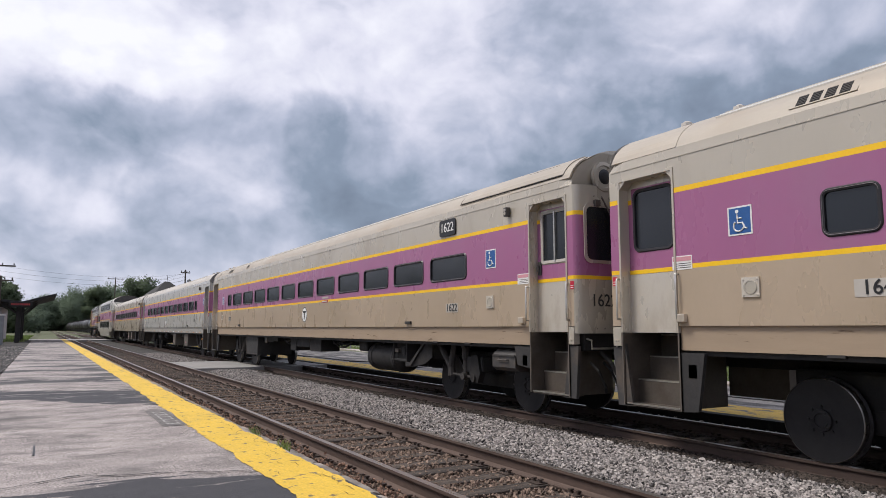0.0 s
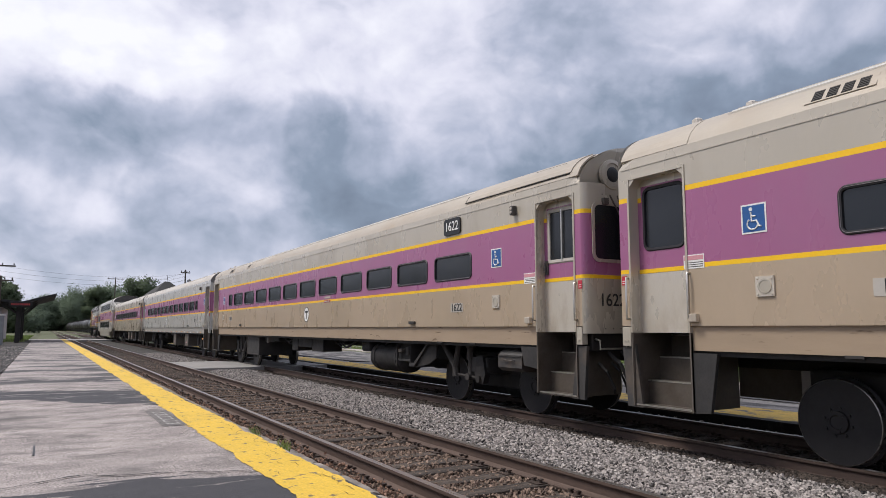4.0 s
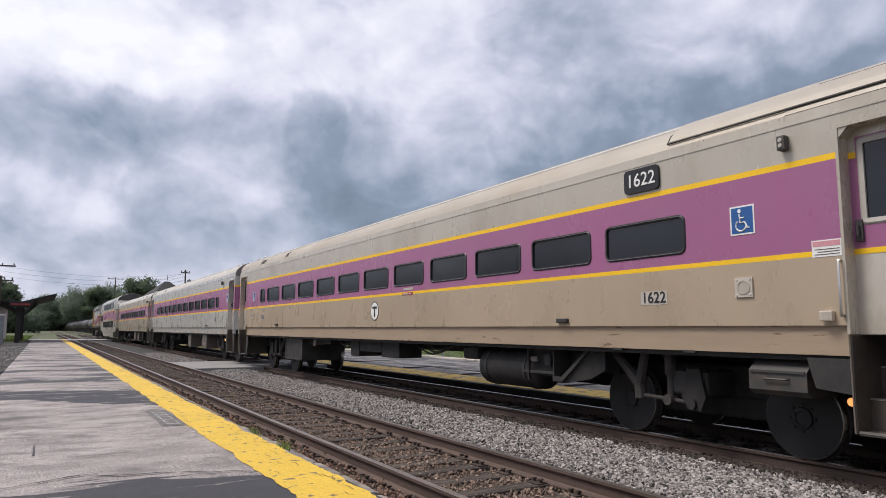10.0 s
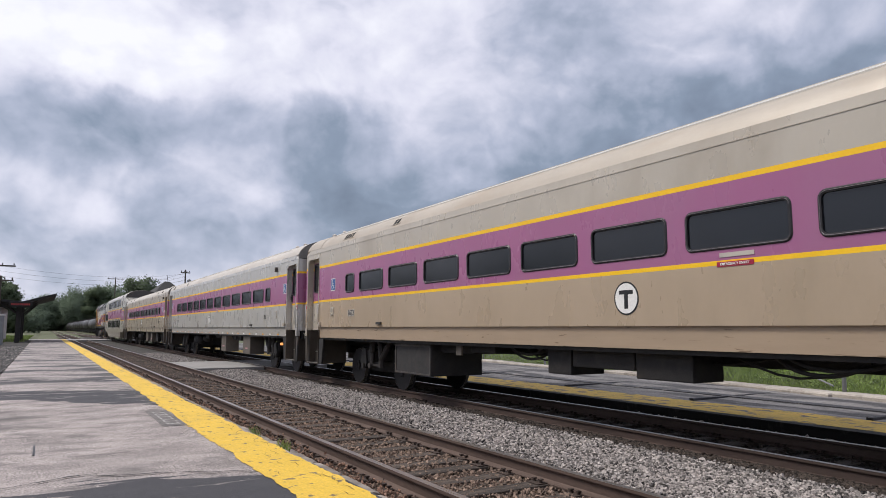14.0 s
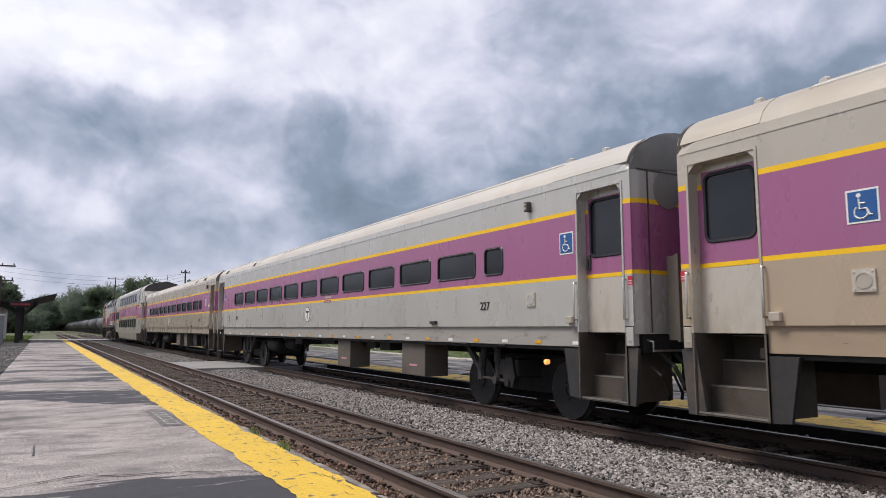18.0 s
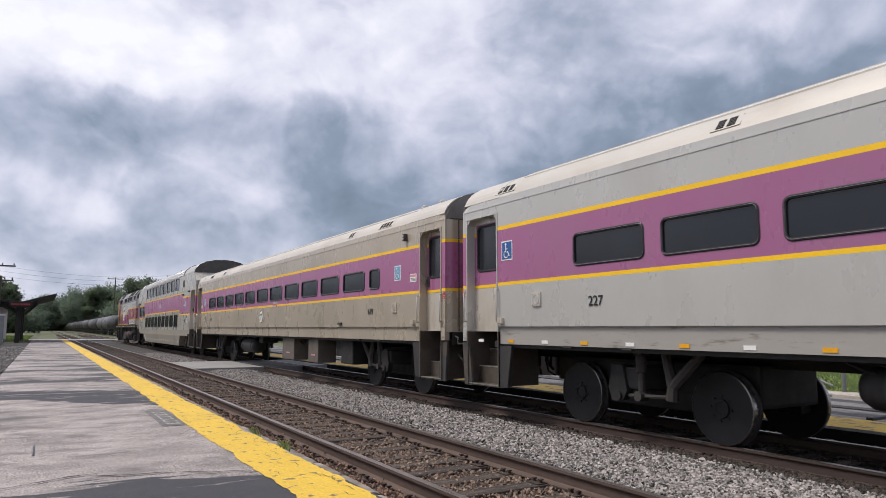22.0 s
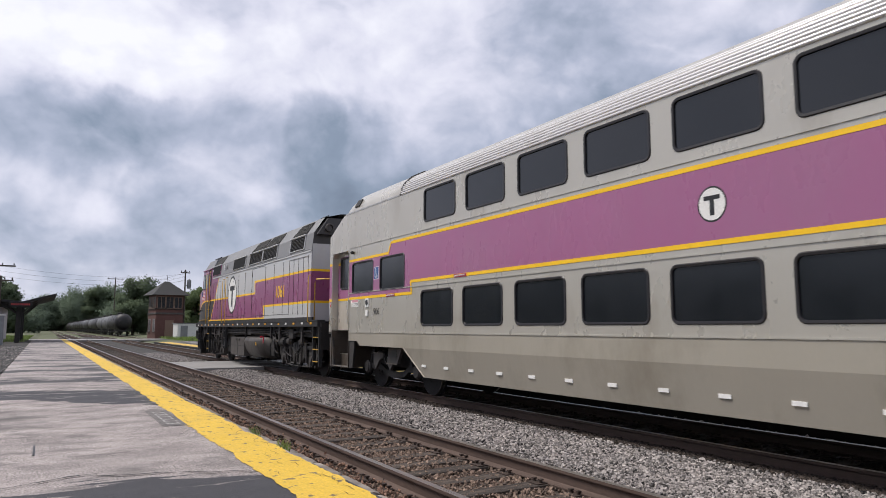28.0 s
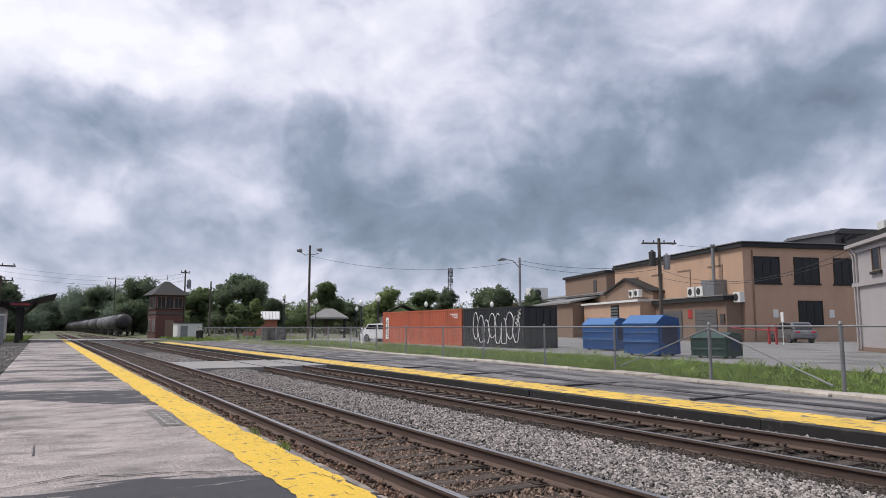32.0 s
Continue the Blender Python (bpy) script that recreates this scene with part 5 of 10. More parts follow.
            part("red_label", bm, M["pink"], c)
        if under == "box":
            gear(-1.2, -0.4, 14.6, 15.3, 0.95, 1.15, 0.04)
            air_tank(-1.0, 17.3, 18.5, 0.22, 0.86)
            air_tank(-0.9, 15.8, 16.8, 0.18, 0.92)
            gear(-1.3, -0.5, 11.6, 12.6, 1.02, 1.14, 0.03)
            gear(-1.25, -0.6, 8.2, 8.75, 0.94, 1.14, 0.03)
            gear(-1.25, -0.6, 9.0, 9.5, 0.98, 1.14, 0.03)
        else:
            air_tank(-1.0, 15.1, 17.05, 0.28, 0.78)
            air_tank(-0.45, 16.9, 17.7, 0.22, 0.80)
            gear(-1.2, -0.6, 14.05, 14.6, 0.90, 1.14, 0.08)
            gear(-1.3, 0.4, 5.3, 6.1, 0.52, 1.14, 0.03)
            gear(-1.25, -0.3, 6.15, 6.6, 0.7, 1.14, 0.03)
            gear(-1.0, -0.4, 8.7, 9.8, 0.92, 1.14, 0.03)
    rr = random.Random(len(number) * 7 + int(flip))
    for k in range(14):
        ya = rr.uniform(6.2, 18)
        x = rr.choice((-1.15, -0.9, 0.9))
        n = rr.uniform(0.7, 2.2)
        sag = rr.uniform(0.05, 0.22)
        bm = bm_new()
        tube(bm, [(x, ya + n * j / 6, 1.12 - sag * math.sin(math.pi * j / 6)) for j in range(7)], rr.uniform(0.012, 0.028), 6)
        part("cable", bm, M["under"], car)
    bm = bm_new()
    lathe(bm, [(-1.30, 0.04), (-1.36, 0.042), (-1.375, 0.03)], "x", (0, *lamp), 14)
    part("step_lamp", bm, M["lamp"], car, "small lit amber lamp")
    if cab_near:
        bm = bm_new()
        prism(bm, [(-1.28, 1.14), (-1.44, 1.0), (-1.44, 0.80), (-1.36, 0.74), (-0.9, 0.74), (-0.9, 1.14)], "y", 1.95, 2.62)
        box(bm, -1.455, -1.43, 1.97, 2.60, 0.985, 1.01)
        tube(bm, [(-1.44, 2.15, 0.93), (-1.47, 2.16, 0.92), (-1.47, 2.42, 0.92), (-1.44, 2.43, 0.93)], 0.012, 6)
        part("tool_box", bm, M["stepgrey"], car, "dusty grey metal tool box")
    return car


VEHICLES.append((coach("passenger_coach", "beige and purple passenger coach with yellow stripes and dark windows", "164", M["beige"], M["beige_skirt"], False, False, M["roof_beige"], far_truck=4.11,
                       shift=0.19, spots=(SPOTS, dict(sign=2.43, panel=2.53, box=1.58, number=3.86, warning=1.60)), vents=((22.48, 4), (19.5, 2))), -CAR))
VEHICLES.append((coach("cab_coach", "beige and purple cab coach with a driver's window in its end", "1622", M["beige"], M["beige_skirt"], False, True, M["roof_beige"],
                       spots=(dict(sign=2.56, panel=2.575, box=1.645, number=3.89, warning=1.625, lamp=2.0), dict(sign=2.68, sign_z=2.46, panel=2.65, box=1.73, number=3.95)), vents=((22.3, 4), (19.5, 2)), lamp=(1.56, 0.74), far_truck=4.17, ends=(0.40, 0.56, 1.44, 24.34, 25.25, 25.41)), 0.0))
VEHICLES.append((coach("passenger_coach", "light grey and purple coach with small reflectors along its sill", "227", M["lightgrey"], M["lightgrey_skirt"], True, False, M["roof_light"], None, True, "box",
                       spots=(dict(sign=1.63, sign_z=2.56, panel=2.51, box=1.55, number=3.84, lamp=2.52), dict(sign=1.95, sign_z=2.60, panel=2.74, box=1.78, number=4.08)), vents=((24.06, 3), (19.62, 2)), lamp=(2.35, 0.93), ends=(0.32, 0.49, 1.38, 24.26, 25.20, 25.36), gates=(0, 1)), CAR))
VEHICLES.append((coach("passenger_coach", "warm grey and purple coach with weathered sides", "649", M["grey649"], M["grey649"], True, False, M["roof_light"], M["paleblue_sign"], False, "box2",
                       spots=(dict(sign=2.33, panel=2.48, box=1.56, number=3.77, warning=1.59, warning_z=2.43, lamp=1.91), dict(sign=2.68, panel=2.79, box=1.78, number=4.10, warning=1.97, warning_z=2.42)),
                       vents=((3.11, 4), (5.18, 2), (22.2, 4), (19.6, 2)), lamp=(1.75, 0.98), ends=(0.25, 0.43, 1.27, 24.15, 25.02, 25.22), gates=(0,)), 2 * CAR - 0.13))


def bilevel(label):
    """A two-level coach with a low belly between its trucks."""
    car = thing("bilevel_coach", label, "train car", group="coaches of the train")
    shell = M["bisteel"]
    e0, e1 = 0.50, 25.42
    d0, d1 = (0.70, 1.84), (24.05, 25.19)
    jogs = (4.15, 5.2, 20.6, 21.72)
    gap = lambda y: d0[0] < y < d0[1] or d1[0] < y < d1[1]
    low = [(5.78 + 1.637 * k, 7.06 + 1.637 * k, 1.51, 2.23) for k in range(9)]
    upp = [(5.68 + 1.637 * k, 6.94 + 1.637 * k, 3.645, 4.33) for k in range(9)]
    ends = [(20.91, 22.17, 2.33, 3.09), (22.55, 23.83, 2.33, 3.09)]
    for side in (-1, 1):
        X = side * 1.5
        bm = bm_new()
        ys = [e0, *d0, *d1, e1]
        wall_cells(bm, X, ys, [1.36, 2.30], lambda y, z: None if gap(y) else 0, low, 0.10)
        wall_cells(bm, X, ys, [2.30, 3.47], lambda y, z: None if gap(y) else 0, ends, 0.08)
        wall_cells(bm, X, [1.17, 24.42], [3.47, 4.40], lambda y, z: 0, upp, 0.10)
        for o, i in ((e0, 1.17), (e1, 24.42)):
            bm.faces.new([bm.verts.new((X, *q)) for q in ((o, 3.47), (i, 3.47), (i, 4.40), (o, 3.93))])
        part("side_wall", bm, shell, car)
        # painted band with slanting jogs and its yellow edges, a paint film proud of the steel
        bm = bm_new()
        Xp = X + side * 0.003
        wall_cells(bm, Xp, [jogs[2] + 0.03, d1[0]], [2.23, 3.13], lambda y, z: 0, ends, 0.08)
        j0, j1, j2, j3 = jogs
        for pts in ([(j3, 3.13), (j3 - 0.14, 3.36), (j0 + 0.14, 3.36), (j0, 3.13)], [(j1, 2.48), (j2 + 0.03, 2.48), (j2 + 0.03, 3.13), (j1, 3.13)],
                    [(d0[1], 2.23), (j1 - 0.08, 2.23), (j1, 2.48), (j1, 3.13), (d0[1], 3.13)], [(e0, 2.23), (d0[0], 2.23), (d0[0], 3.13), (e0, 3.13)], [(d1[1], 2.23), (e1, 2.23), (e1, 3.13), (d1[1], 3.13)]):
            bm.faces.new([bm.verts.new((Xp, *q)) for q in pts])
        part("purple_band", bm, M["purple"], car)
        for line in ([(d0[1], 3.16), (j0, 3.16), (j0 + 0.14, 3.39), (j3 - 0.14, 3.39), (j3, 3.16), (d1[0], 3.16)], [(d0[1], 2.20), (j1 - 0.08, 2.20), (j1, 2.45), (j2 + 0.02, 2.45), (j2 - 0.03, 2.20), (d1[0], 2.20)],
                     [(e0, 3.16), (d0[0], 3.16)], [(e0, 2.20), (d0[0], 2.20)], [(d1[1], 3.16), (e1, 3.16)], [(d1[1], 2.20), (e1, 2.20)]):
            bm = bm_new()
            for (ya, za), (yb, zb) in zip(line, line[1:]):
                if abs(za - zb) < 1e-6:
                    pts = [(ya - (0.02 if ya > d0[1] + 0.1 else 0), za - 0.031), (yb, zb - 0.031), (yb, zb + 0.031), (ya, za + 0.031)]
                else:
                    pts = [(ya - 0.03, za), (ya + 0.03, za), (yb + 0.03, zb), (yb - 0.03, zb)]
                bm.faces.new([bm.verts.new((X + side * (0.006 if za == zb else 0.0075), *q)) for q in pts])
            part("yellow_stripe", bm, M["yellow"], car)
        for w in low + upp + ends:
            window_unit(car, side, X, *w, 0.10 if w not in ends else 0.08, None, 0.03, "window", 0.05)
        # belly with sloping ends, tapering inwards below
        bm = bm_new()
        xm, xb = side * 1.5, side * 1.40
        top = [(e0, 1.36), (e1, 1.36)]
        up = bm.faces.new([bm.verts.new((X, *p)) for p in ((d0[1], 1.36), (d0[1], 1.14), (2.35, 1.14), (2.55, 1.03), (4.75, 1.03), (20.92, 1.03), (23.30, 1.03), (23.50, 1.14), (d1[0], 1.14), (d1[0], 1.36))])
        f = bm.faces.new([bm.verts.new(p) for p in ((X, 4.75, 1.03), (X, 20.92, 1.03), (xb, 20.15, 0.45), (xb, 5.55, 0.45))])
        f = bm.faces.new([bm.verts.new(p) for p in ((xb, 20.15, 0.45), (xb, 5.55, 0.45), (0, 5.55, 0.42), (0, 20.15, 0.42))])
        for a, b in (((4.75, 1.03), (5.55, 0.45)), ((20.92, 1.03), (20.15, 0.45))):
            bm.faces.new([bm.verts.new(p) for p in ((X, a[0], a[1]), (xb, b[0], b[1]), (0, b[0], 0.42), (0, a[0], 1.03))])
        bmesh.ops.recalc_face_normals(bm, faces=bm.faces[:])
        part("belly", bm, M["bilow"], car)
        bm = bm_new()
        for z in (1.355, 2.335, 3.495):
            box(bm, min(X, X + side * 0.012), max(X, X + side * 0.012), d0[1] + 0.03, d1[0] - 0.03, z - 0.012, z + 0.012)
        part("trim_rib", bm, M["bisteel"], car)
        for a, b in (((4.72, 1.035), (5.53, 0.45)), ((20.95, 1.035), (20.17, 0.45))):
            bm = bm_new()
            tube(bm, [(X + side * 0.005, *a), (xb + side * 0.005, *b)], 0.014, 6)
            part("belly_edge", bm, M["bilow"], car)
        for k in range(17):
            bm = bm_new()
            y = 20.12 - 0.898 * k
            plate(bm, side * 1.443, side, rect(y - 0.085, y + 0.085, 0.66, 0.71), 0.01)
            part("reflector", bm, M["white"], car)
        side_door(car, side, X, *d0, -1, shell, False, True)
        side_door(car, side, X, *d1, 1, shell, False, True)
    # roof: stainless corrugation in the middle, smooth domes at the ends
    prof = [(1.5, 4.40), (1.475, 4.53), (1.39, 4.68), (1.22, 4.84), (0.92, 4.99), (0.45, 5.09), (0, 5.12)]
    ring = prof + [(-x, z) for x, z in prof[::-1][1:]]
    bm = bm_new()
    rings = [[bm.verts.new((x * k, y, 4.40 + (z - 4.40) * h)) for x, z in ring] for y, k, h in ((1.22, 0.99, 0.0), (1.23, 0.99, 0.95), (1.36, 1, 1), (23.80, 1, 1), (24.16, 0.99, 0.80), (24.34, 0.97, 0.42), (24.38, 0.93, 0.02))]
    for a, b in zip(rings, rings[1:]):
        for i in range(len(ring) - 1):
            bm.faces.new((a[i], a[i + 1], b[i + 1], b[i])).smooth = True
    # sloping decks at both ends
    for o, i in ((e0, 1.25), (e1, 24.35)):
        bm.faces.new([bm.verts.new(p) for p in ((-1.5, o, 3.93), (1.5, o, 3.93), (1.5, i, 4.40), (-1.5, i, 4.40))])
    bmesh.ops.recalc_face_normals(bm, faces=bm.faces[:])
    roof = part("roof", bm, M["bisteel"], car)
    # dark grey cap puts the shade of the dome's end face into its colour
    bm = bm_new()
    bm.faces.new([bm.verts.new((x * 0.985, 1.215, z - 0.01)) for x, z in ring])
    part("dome_end", bm, M["stepgrey"], roof, "flat end of the roof dome, coloured dark for its shaded face")
    for s in (-1, 1):
        for ya, yb in ((1.3, 4.06), (21.13, 24.3)):
            bm = bm_new()
            box(bm, s * 1.495 - 0.012, s * 1.495 + 0.018, ya, yb, 4.395, 4.43)
            part("dome_flange", bm, M["steel"], roof)
    bm = bm_new()
    for s in (-1, 1):
        for k in range(9):
            t = k / 8
            x = float(np.interp(t, (0, 0.28, 0.58, 0.85, 1), (1.497, 1.477, 1.39, 1.22, 1.05)))
            z = float(np.interp(t, (0, 0.28, 0.58, 0.85, 1), (4.42, 4.53, 4.67, 4.80, 4.86)))
            tube(bm, [(s * x, 4.1, z), (s * x, 21.08, z)], 0.027, 8)
    tagged(part("roof_corrugation", bm, M["flute"], roof, "bright corrugated steel roof edge", True), kind="stuff")
    for s in (-1, 1):
        for y in (4.08, 21.11):
            bm = bm_new()
            tube(bm, [(s * (x + 0.008), y, z + 0.006) for x, z in prof], 0.022, 6)
            part("dome_seam", bm, M["stepgrey"], roof)
    for s in (-1, 1):
        bm = bm_new()
        prism(bm, [(s * 1.485, 4.52), (s * 1.385, 4.70), (s * 1.40, 4.715), (s * 1.50, 4.535)], "y", 23.45, 23.75)
        part("roof_vent", bm, M["under"], roof)
        bm = bm_new()
        box(bm, s * 1.502 - 0.006, s * 1.502 + 0.006, 3.9, 4.35, 3.75, 4.12)
        part("wall_vent", bm, M["under"], car)
    for k in range(5):
        bm = bm_new()
        lathe(bm, [(4.78, 0.05), (4.86, 0.04), (4.88, 0.02)], "z", (-1.12, 21.6 + 0.55 * k, 0), 8)
        part("roof_bolt", bm, M["steel"], roof)
    # ends
    for Y, d in ((e0, -1), (e1, 1)):
        bm = bm_new()
        for z0, z1, mi in ((1.3, 2.17, 0), (2.17, 2.23, 2), (2.23, 3.13, 1), (3.13, 3.19, 2), (3.19, 3.93, 0)):
            f = bm.faces.new([bm.verts.new((x, Y + 0.0 * d, z)) for x, z in ((-1.5, z0), (1.5, z0), (1.5, z1), (-1.5, z1))])
            f.material_index = mi
        bmesh.ops.recalc_face_normals(bm, faces=bm.faces[:])
        end = part("end_wall", bm, [shell, M["purple"], M["yellow"]], car)
        bm = bm_new()
        for s in (-1, 1):
            box(bm, s * 0.55 - 0.06, s * 0.55 + 0.06, Y, Y + d * 0.35, 1.3, 3.5, 0, 0.015)
        box(bm, -0.55, 0.55, Y, Y + d * 0.35, 3.4, 3.55, 0, 0.015)
        part("gangway", bm, M["under"], car)
        bm = bm_new()
        box(bm, -0.16, 0.16, Y - d * 0.2, Y + d * 0.5, 0.72, 1.0, 0, 0.03)
        part("coupler", bm, M["under"], car)
        bm = bm_new()
        box(bm, -1.35, 1.35, Y - d * 0.2, Y, 1.05, 1.36)
        part("end_sill", bm, M["under"], car)
        for xx in (-1.05, 0.8):
            bm = bm_new()
            tube(bm, [(xx, Y, 1.1), (xx, Y + d * 0.22, 0.95), (xx + 0.06, Y + d * 0.36, 0.7), (xx + 0.14, Y + d * 0.40, 0.62)], 0.032, 8)
            part("air_hose", bm, M["under"], car)
    s, X = -1, -1.5
    accessible_sign(car, s, X, 22.24, 22.50, 2.60, 2.90)
    accessible_sign(car, s, X, 3.54, 3.84, 2.62, 2.95)
    bm = bm_new()
    plate(bm, X, s, rect(3.15, 3.44, 2.62, 2.95), 0.006)
    part("symbol_sign", bm, M["roof_light"], car)
    for y, name_ in ((22.35, "906"), (3.47, "906")):
        lettering("906", car, "car_number", (X - 0.003, y, 1.84), 0.22, M["black"], SIDE_TEXT, "black car number")
    warning_label(car, s, X, 23.42, 23.85, 1.98, 2.17)
    warning_label(car, s, X, 2.05, 2.46, 1.98, 2.17)
    for y in (22.87, 2.75):
        bm = bm_new()
        plate(bm, X, s, rect(y - 0.10, y + 0.10, 1.96, 2.17), 0.02)
        p = part("side_panel", bm, M["white"], car)
        bm = bm_new()
        lathe(bm, [(X - 0.02, 0.07), (X - 0.03, 0.065)], "x", (0, y, 2.07), 16)
        part("round_lid", bm, M["black"], p)
        bm = bm_new()
        box(bm, X - 0.03, X, y - 0.07, y + 0.07, 1.74, 1.88, 0, 0.01)
        part("switch_box", bm, M["white"], car)
    transit_mark(car, s, X, 12.95, 2.91, 0.205, 0.215)
    for y in (18.6, 21.6, 10.6):
        bm = bm_new()
        z = 2.20 if y > 20.6 else 2.45
        plate(bm, X, s, rect(y - 0.22, y + 0.22, z - 0.035, z + 0.025), 0.012)
        lb = part("red_label", bm, M["label_red"], car, "dark red label with white lettering")
        lettering("EMERGENCY ENTRY", lb, "label_text", (X - 0.015, y, z - 0.005), 0.042, M["white"], SIDE_TEXT)
    for y, z in ((23.75, 3.36), (4.0, 3.30), (2.24, 3.42)):
        bm = bm_new()
        lathe(bm, [(X, 0.04), (X - 0.07, 0.045), (X - 0.09, 0.02)], "x", (0, y, z), 12)
        part("side_lamp", bm, M["black"], car)
    bm = bm_new()
    plate(bm, X, s, rect(0.85, 1.5, 3.62, 4.05), 0.008)
    part("access_hatch", bm, shell, car)
    bm = bm_new()
    lathe(bm, [(X - 0.01, 0.05), (X - 0.04, 0.05), (X - 0.06, 0.03)], "x", (0.15, 2.2, 0.9), 14)
    part("step_lamp", bm, M["lamp"], car, "small lit amber lamp")
    # underframe, trucks, boxes at the ends
    bm = bm_new()
    box(bm, -1.4, 1.4, 1.7, 4.8, 1.02, 1.12)
    box(bm, -1.4, 1.4, 20.9, 24.0, 1.02, 1.12)
    part("underframe", bm, M["under"], car)
    for yc in (3.50, 22.23):
        pedestal_truck(car, yc, 1.31)
    return car


def pedestal_truck(parent, yc, half):
    """Truck with a low dark equaliser, round journals and grey bracket plates hung before it."""
    for r in (-1, 1):
        wheelset(parent, yc + r * half)
    bm = bm_new()
    box(bm, -0.62, 0.62, yc - half - 0.3, yc + half + 0.3, 0.5, 1.02, 0, 0.04)
    fr = part("truck_frame", bm, M["under"], parent)
    for s in (-1, 1):
        x = s * 1.08
        bm = bm_new()
        arc = [(-half, 0.52), (-0.82, 0.54), (-0.62, 0.42), (-0.16, 0.37), (0.33, 0.41), (0.55, 0.52), (0.82, 0.54), (half, 0.52)]
        prism(bm, [(yc + a, z + 0.07) for a, z in arc] + [(yc + a, z - 0.06) for a, z in arc[::-1]], "x", x - 0.05, x + 0.05)
        part("equaliser", bm, M["under"], fr)
        for r in (-1, 1):
            bm = bm_new()
            lathe(bm, [(x - 0.04, 0.16), (x + s * 0.09, 0.16), (x + s * 0.11, 0.13), (x + s * 0.13, 0.12), (x + s * 0.135, 0.05)], "x", (0, yc + r * half, 0.51), 20)
            part("journal_box", bm, M["undergrey"], fr)
            bm = bm_new()
            tube(bm, [(x + s * 0.05, yc + r * 0.98, 0.60), (x + s * 0.05, yc + r * 1.0, 0.98)], [0.05, 0.035], 10)
            part("damper", bm, M["undergrey"], fr)
        xo = s * 1.27
        bm = bm_new()
        prism(bm, [(yc + a, z) for a, z in ((-0.125, 1.0), (-0.80, 1.0), (-0.59, 0.654), (-0.37, 0.652), (-0.35, 0.62), (-0.227, 0.495), (-0.12, 0.613), (-0.075, 0.65))], "x", xo - 0.03, xo + 0.03)
        plate_ = part("bracket", bm, M["stepgrey"], fr, "dusty grey bracket plate")
        # black plate painted for the dark hole through the bracket
        bm = bm_new()
        plate(bm, xo + s * 0.03, s, rounded(yc - 0.56, yc - 0.26, 0.80, 0.96, 0.03), 0.004)
        part("recess", bm, M["black"], plate_)
        bm = bm_new()
        box(bm, xo - 0.05, xo + s * 0.05, yc - 0.60, yc - 0.08, 0.64, 0.66)
        part("flange", bm, M["steppale"], plate_)
        bm = bm_new()
        prism(bm, [(yc + a, z) for a, z in ((0.647, 0.87), (0.105, 0.87), (0.164, 0.758), (0.348, 0.716), (0.566, 0.488), (0.677, 0.632))], "x", xo - 0.03, xo + 0.03)
        plate_ = part("bracket", bm, M["stepgrey"], fr, "dusty grey bracket plate")
        bm = bm_new()
        box(bm, xo - 0.05, xo + s * 0.05, yc + 0.11, yc + 0.65, 0.862, 0.882)
        part("flange", bm, M["steppale"], plate_)
        bm = bm_new()
        tube(bm, [(xo, yc + 0.12, 0.86), (xo + s * 0.02, yc + 0.09, 0.72), (xo, yc - 0.02, 0.62)], 0.02, 8)
        tube(bm, [(xo, yc + 0.75, 0.98), (xo + s * 0.02, yc + 0.82, 0.8), (xo, yc + 0.86, 0.62)], 0.022, 8)
        part("air_hose", bm, M["under"], fr)


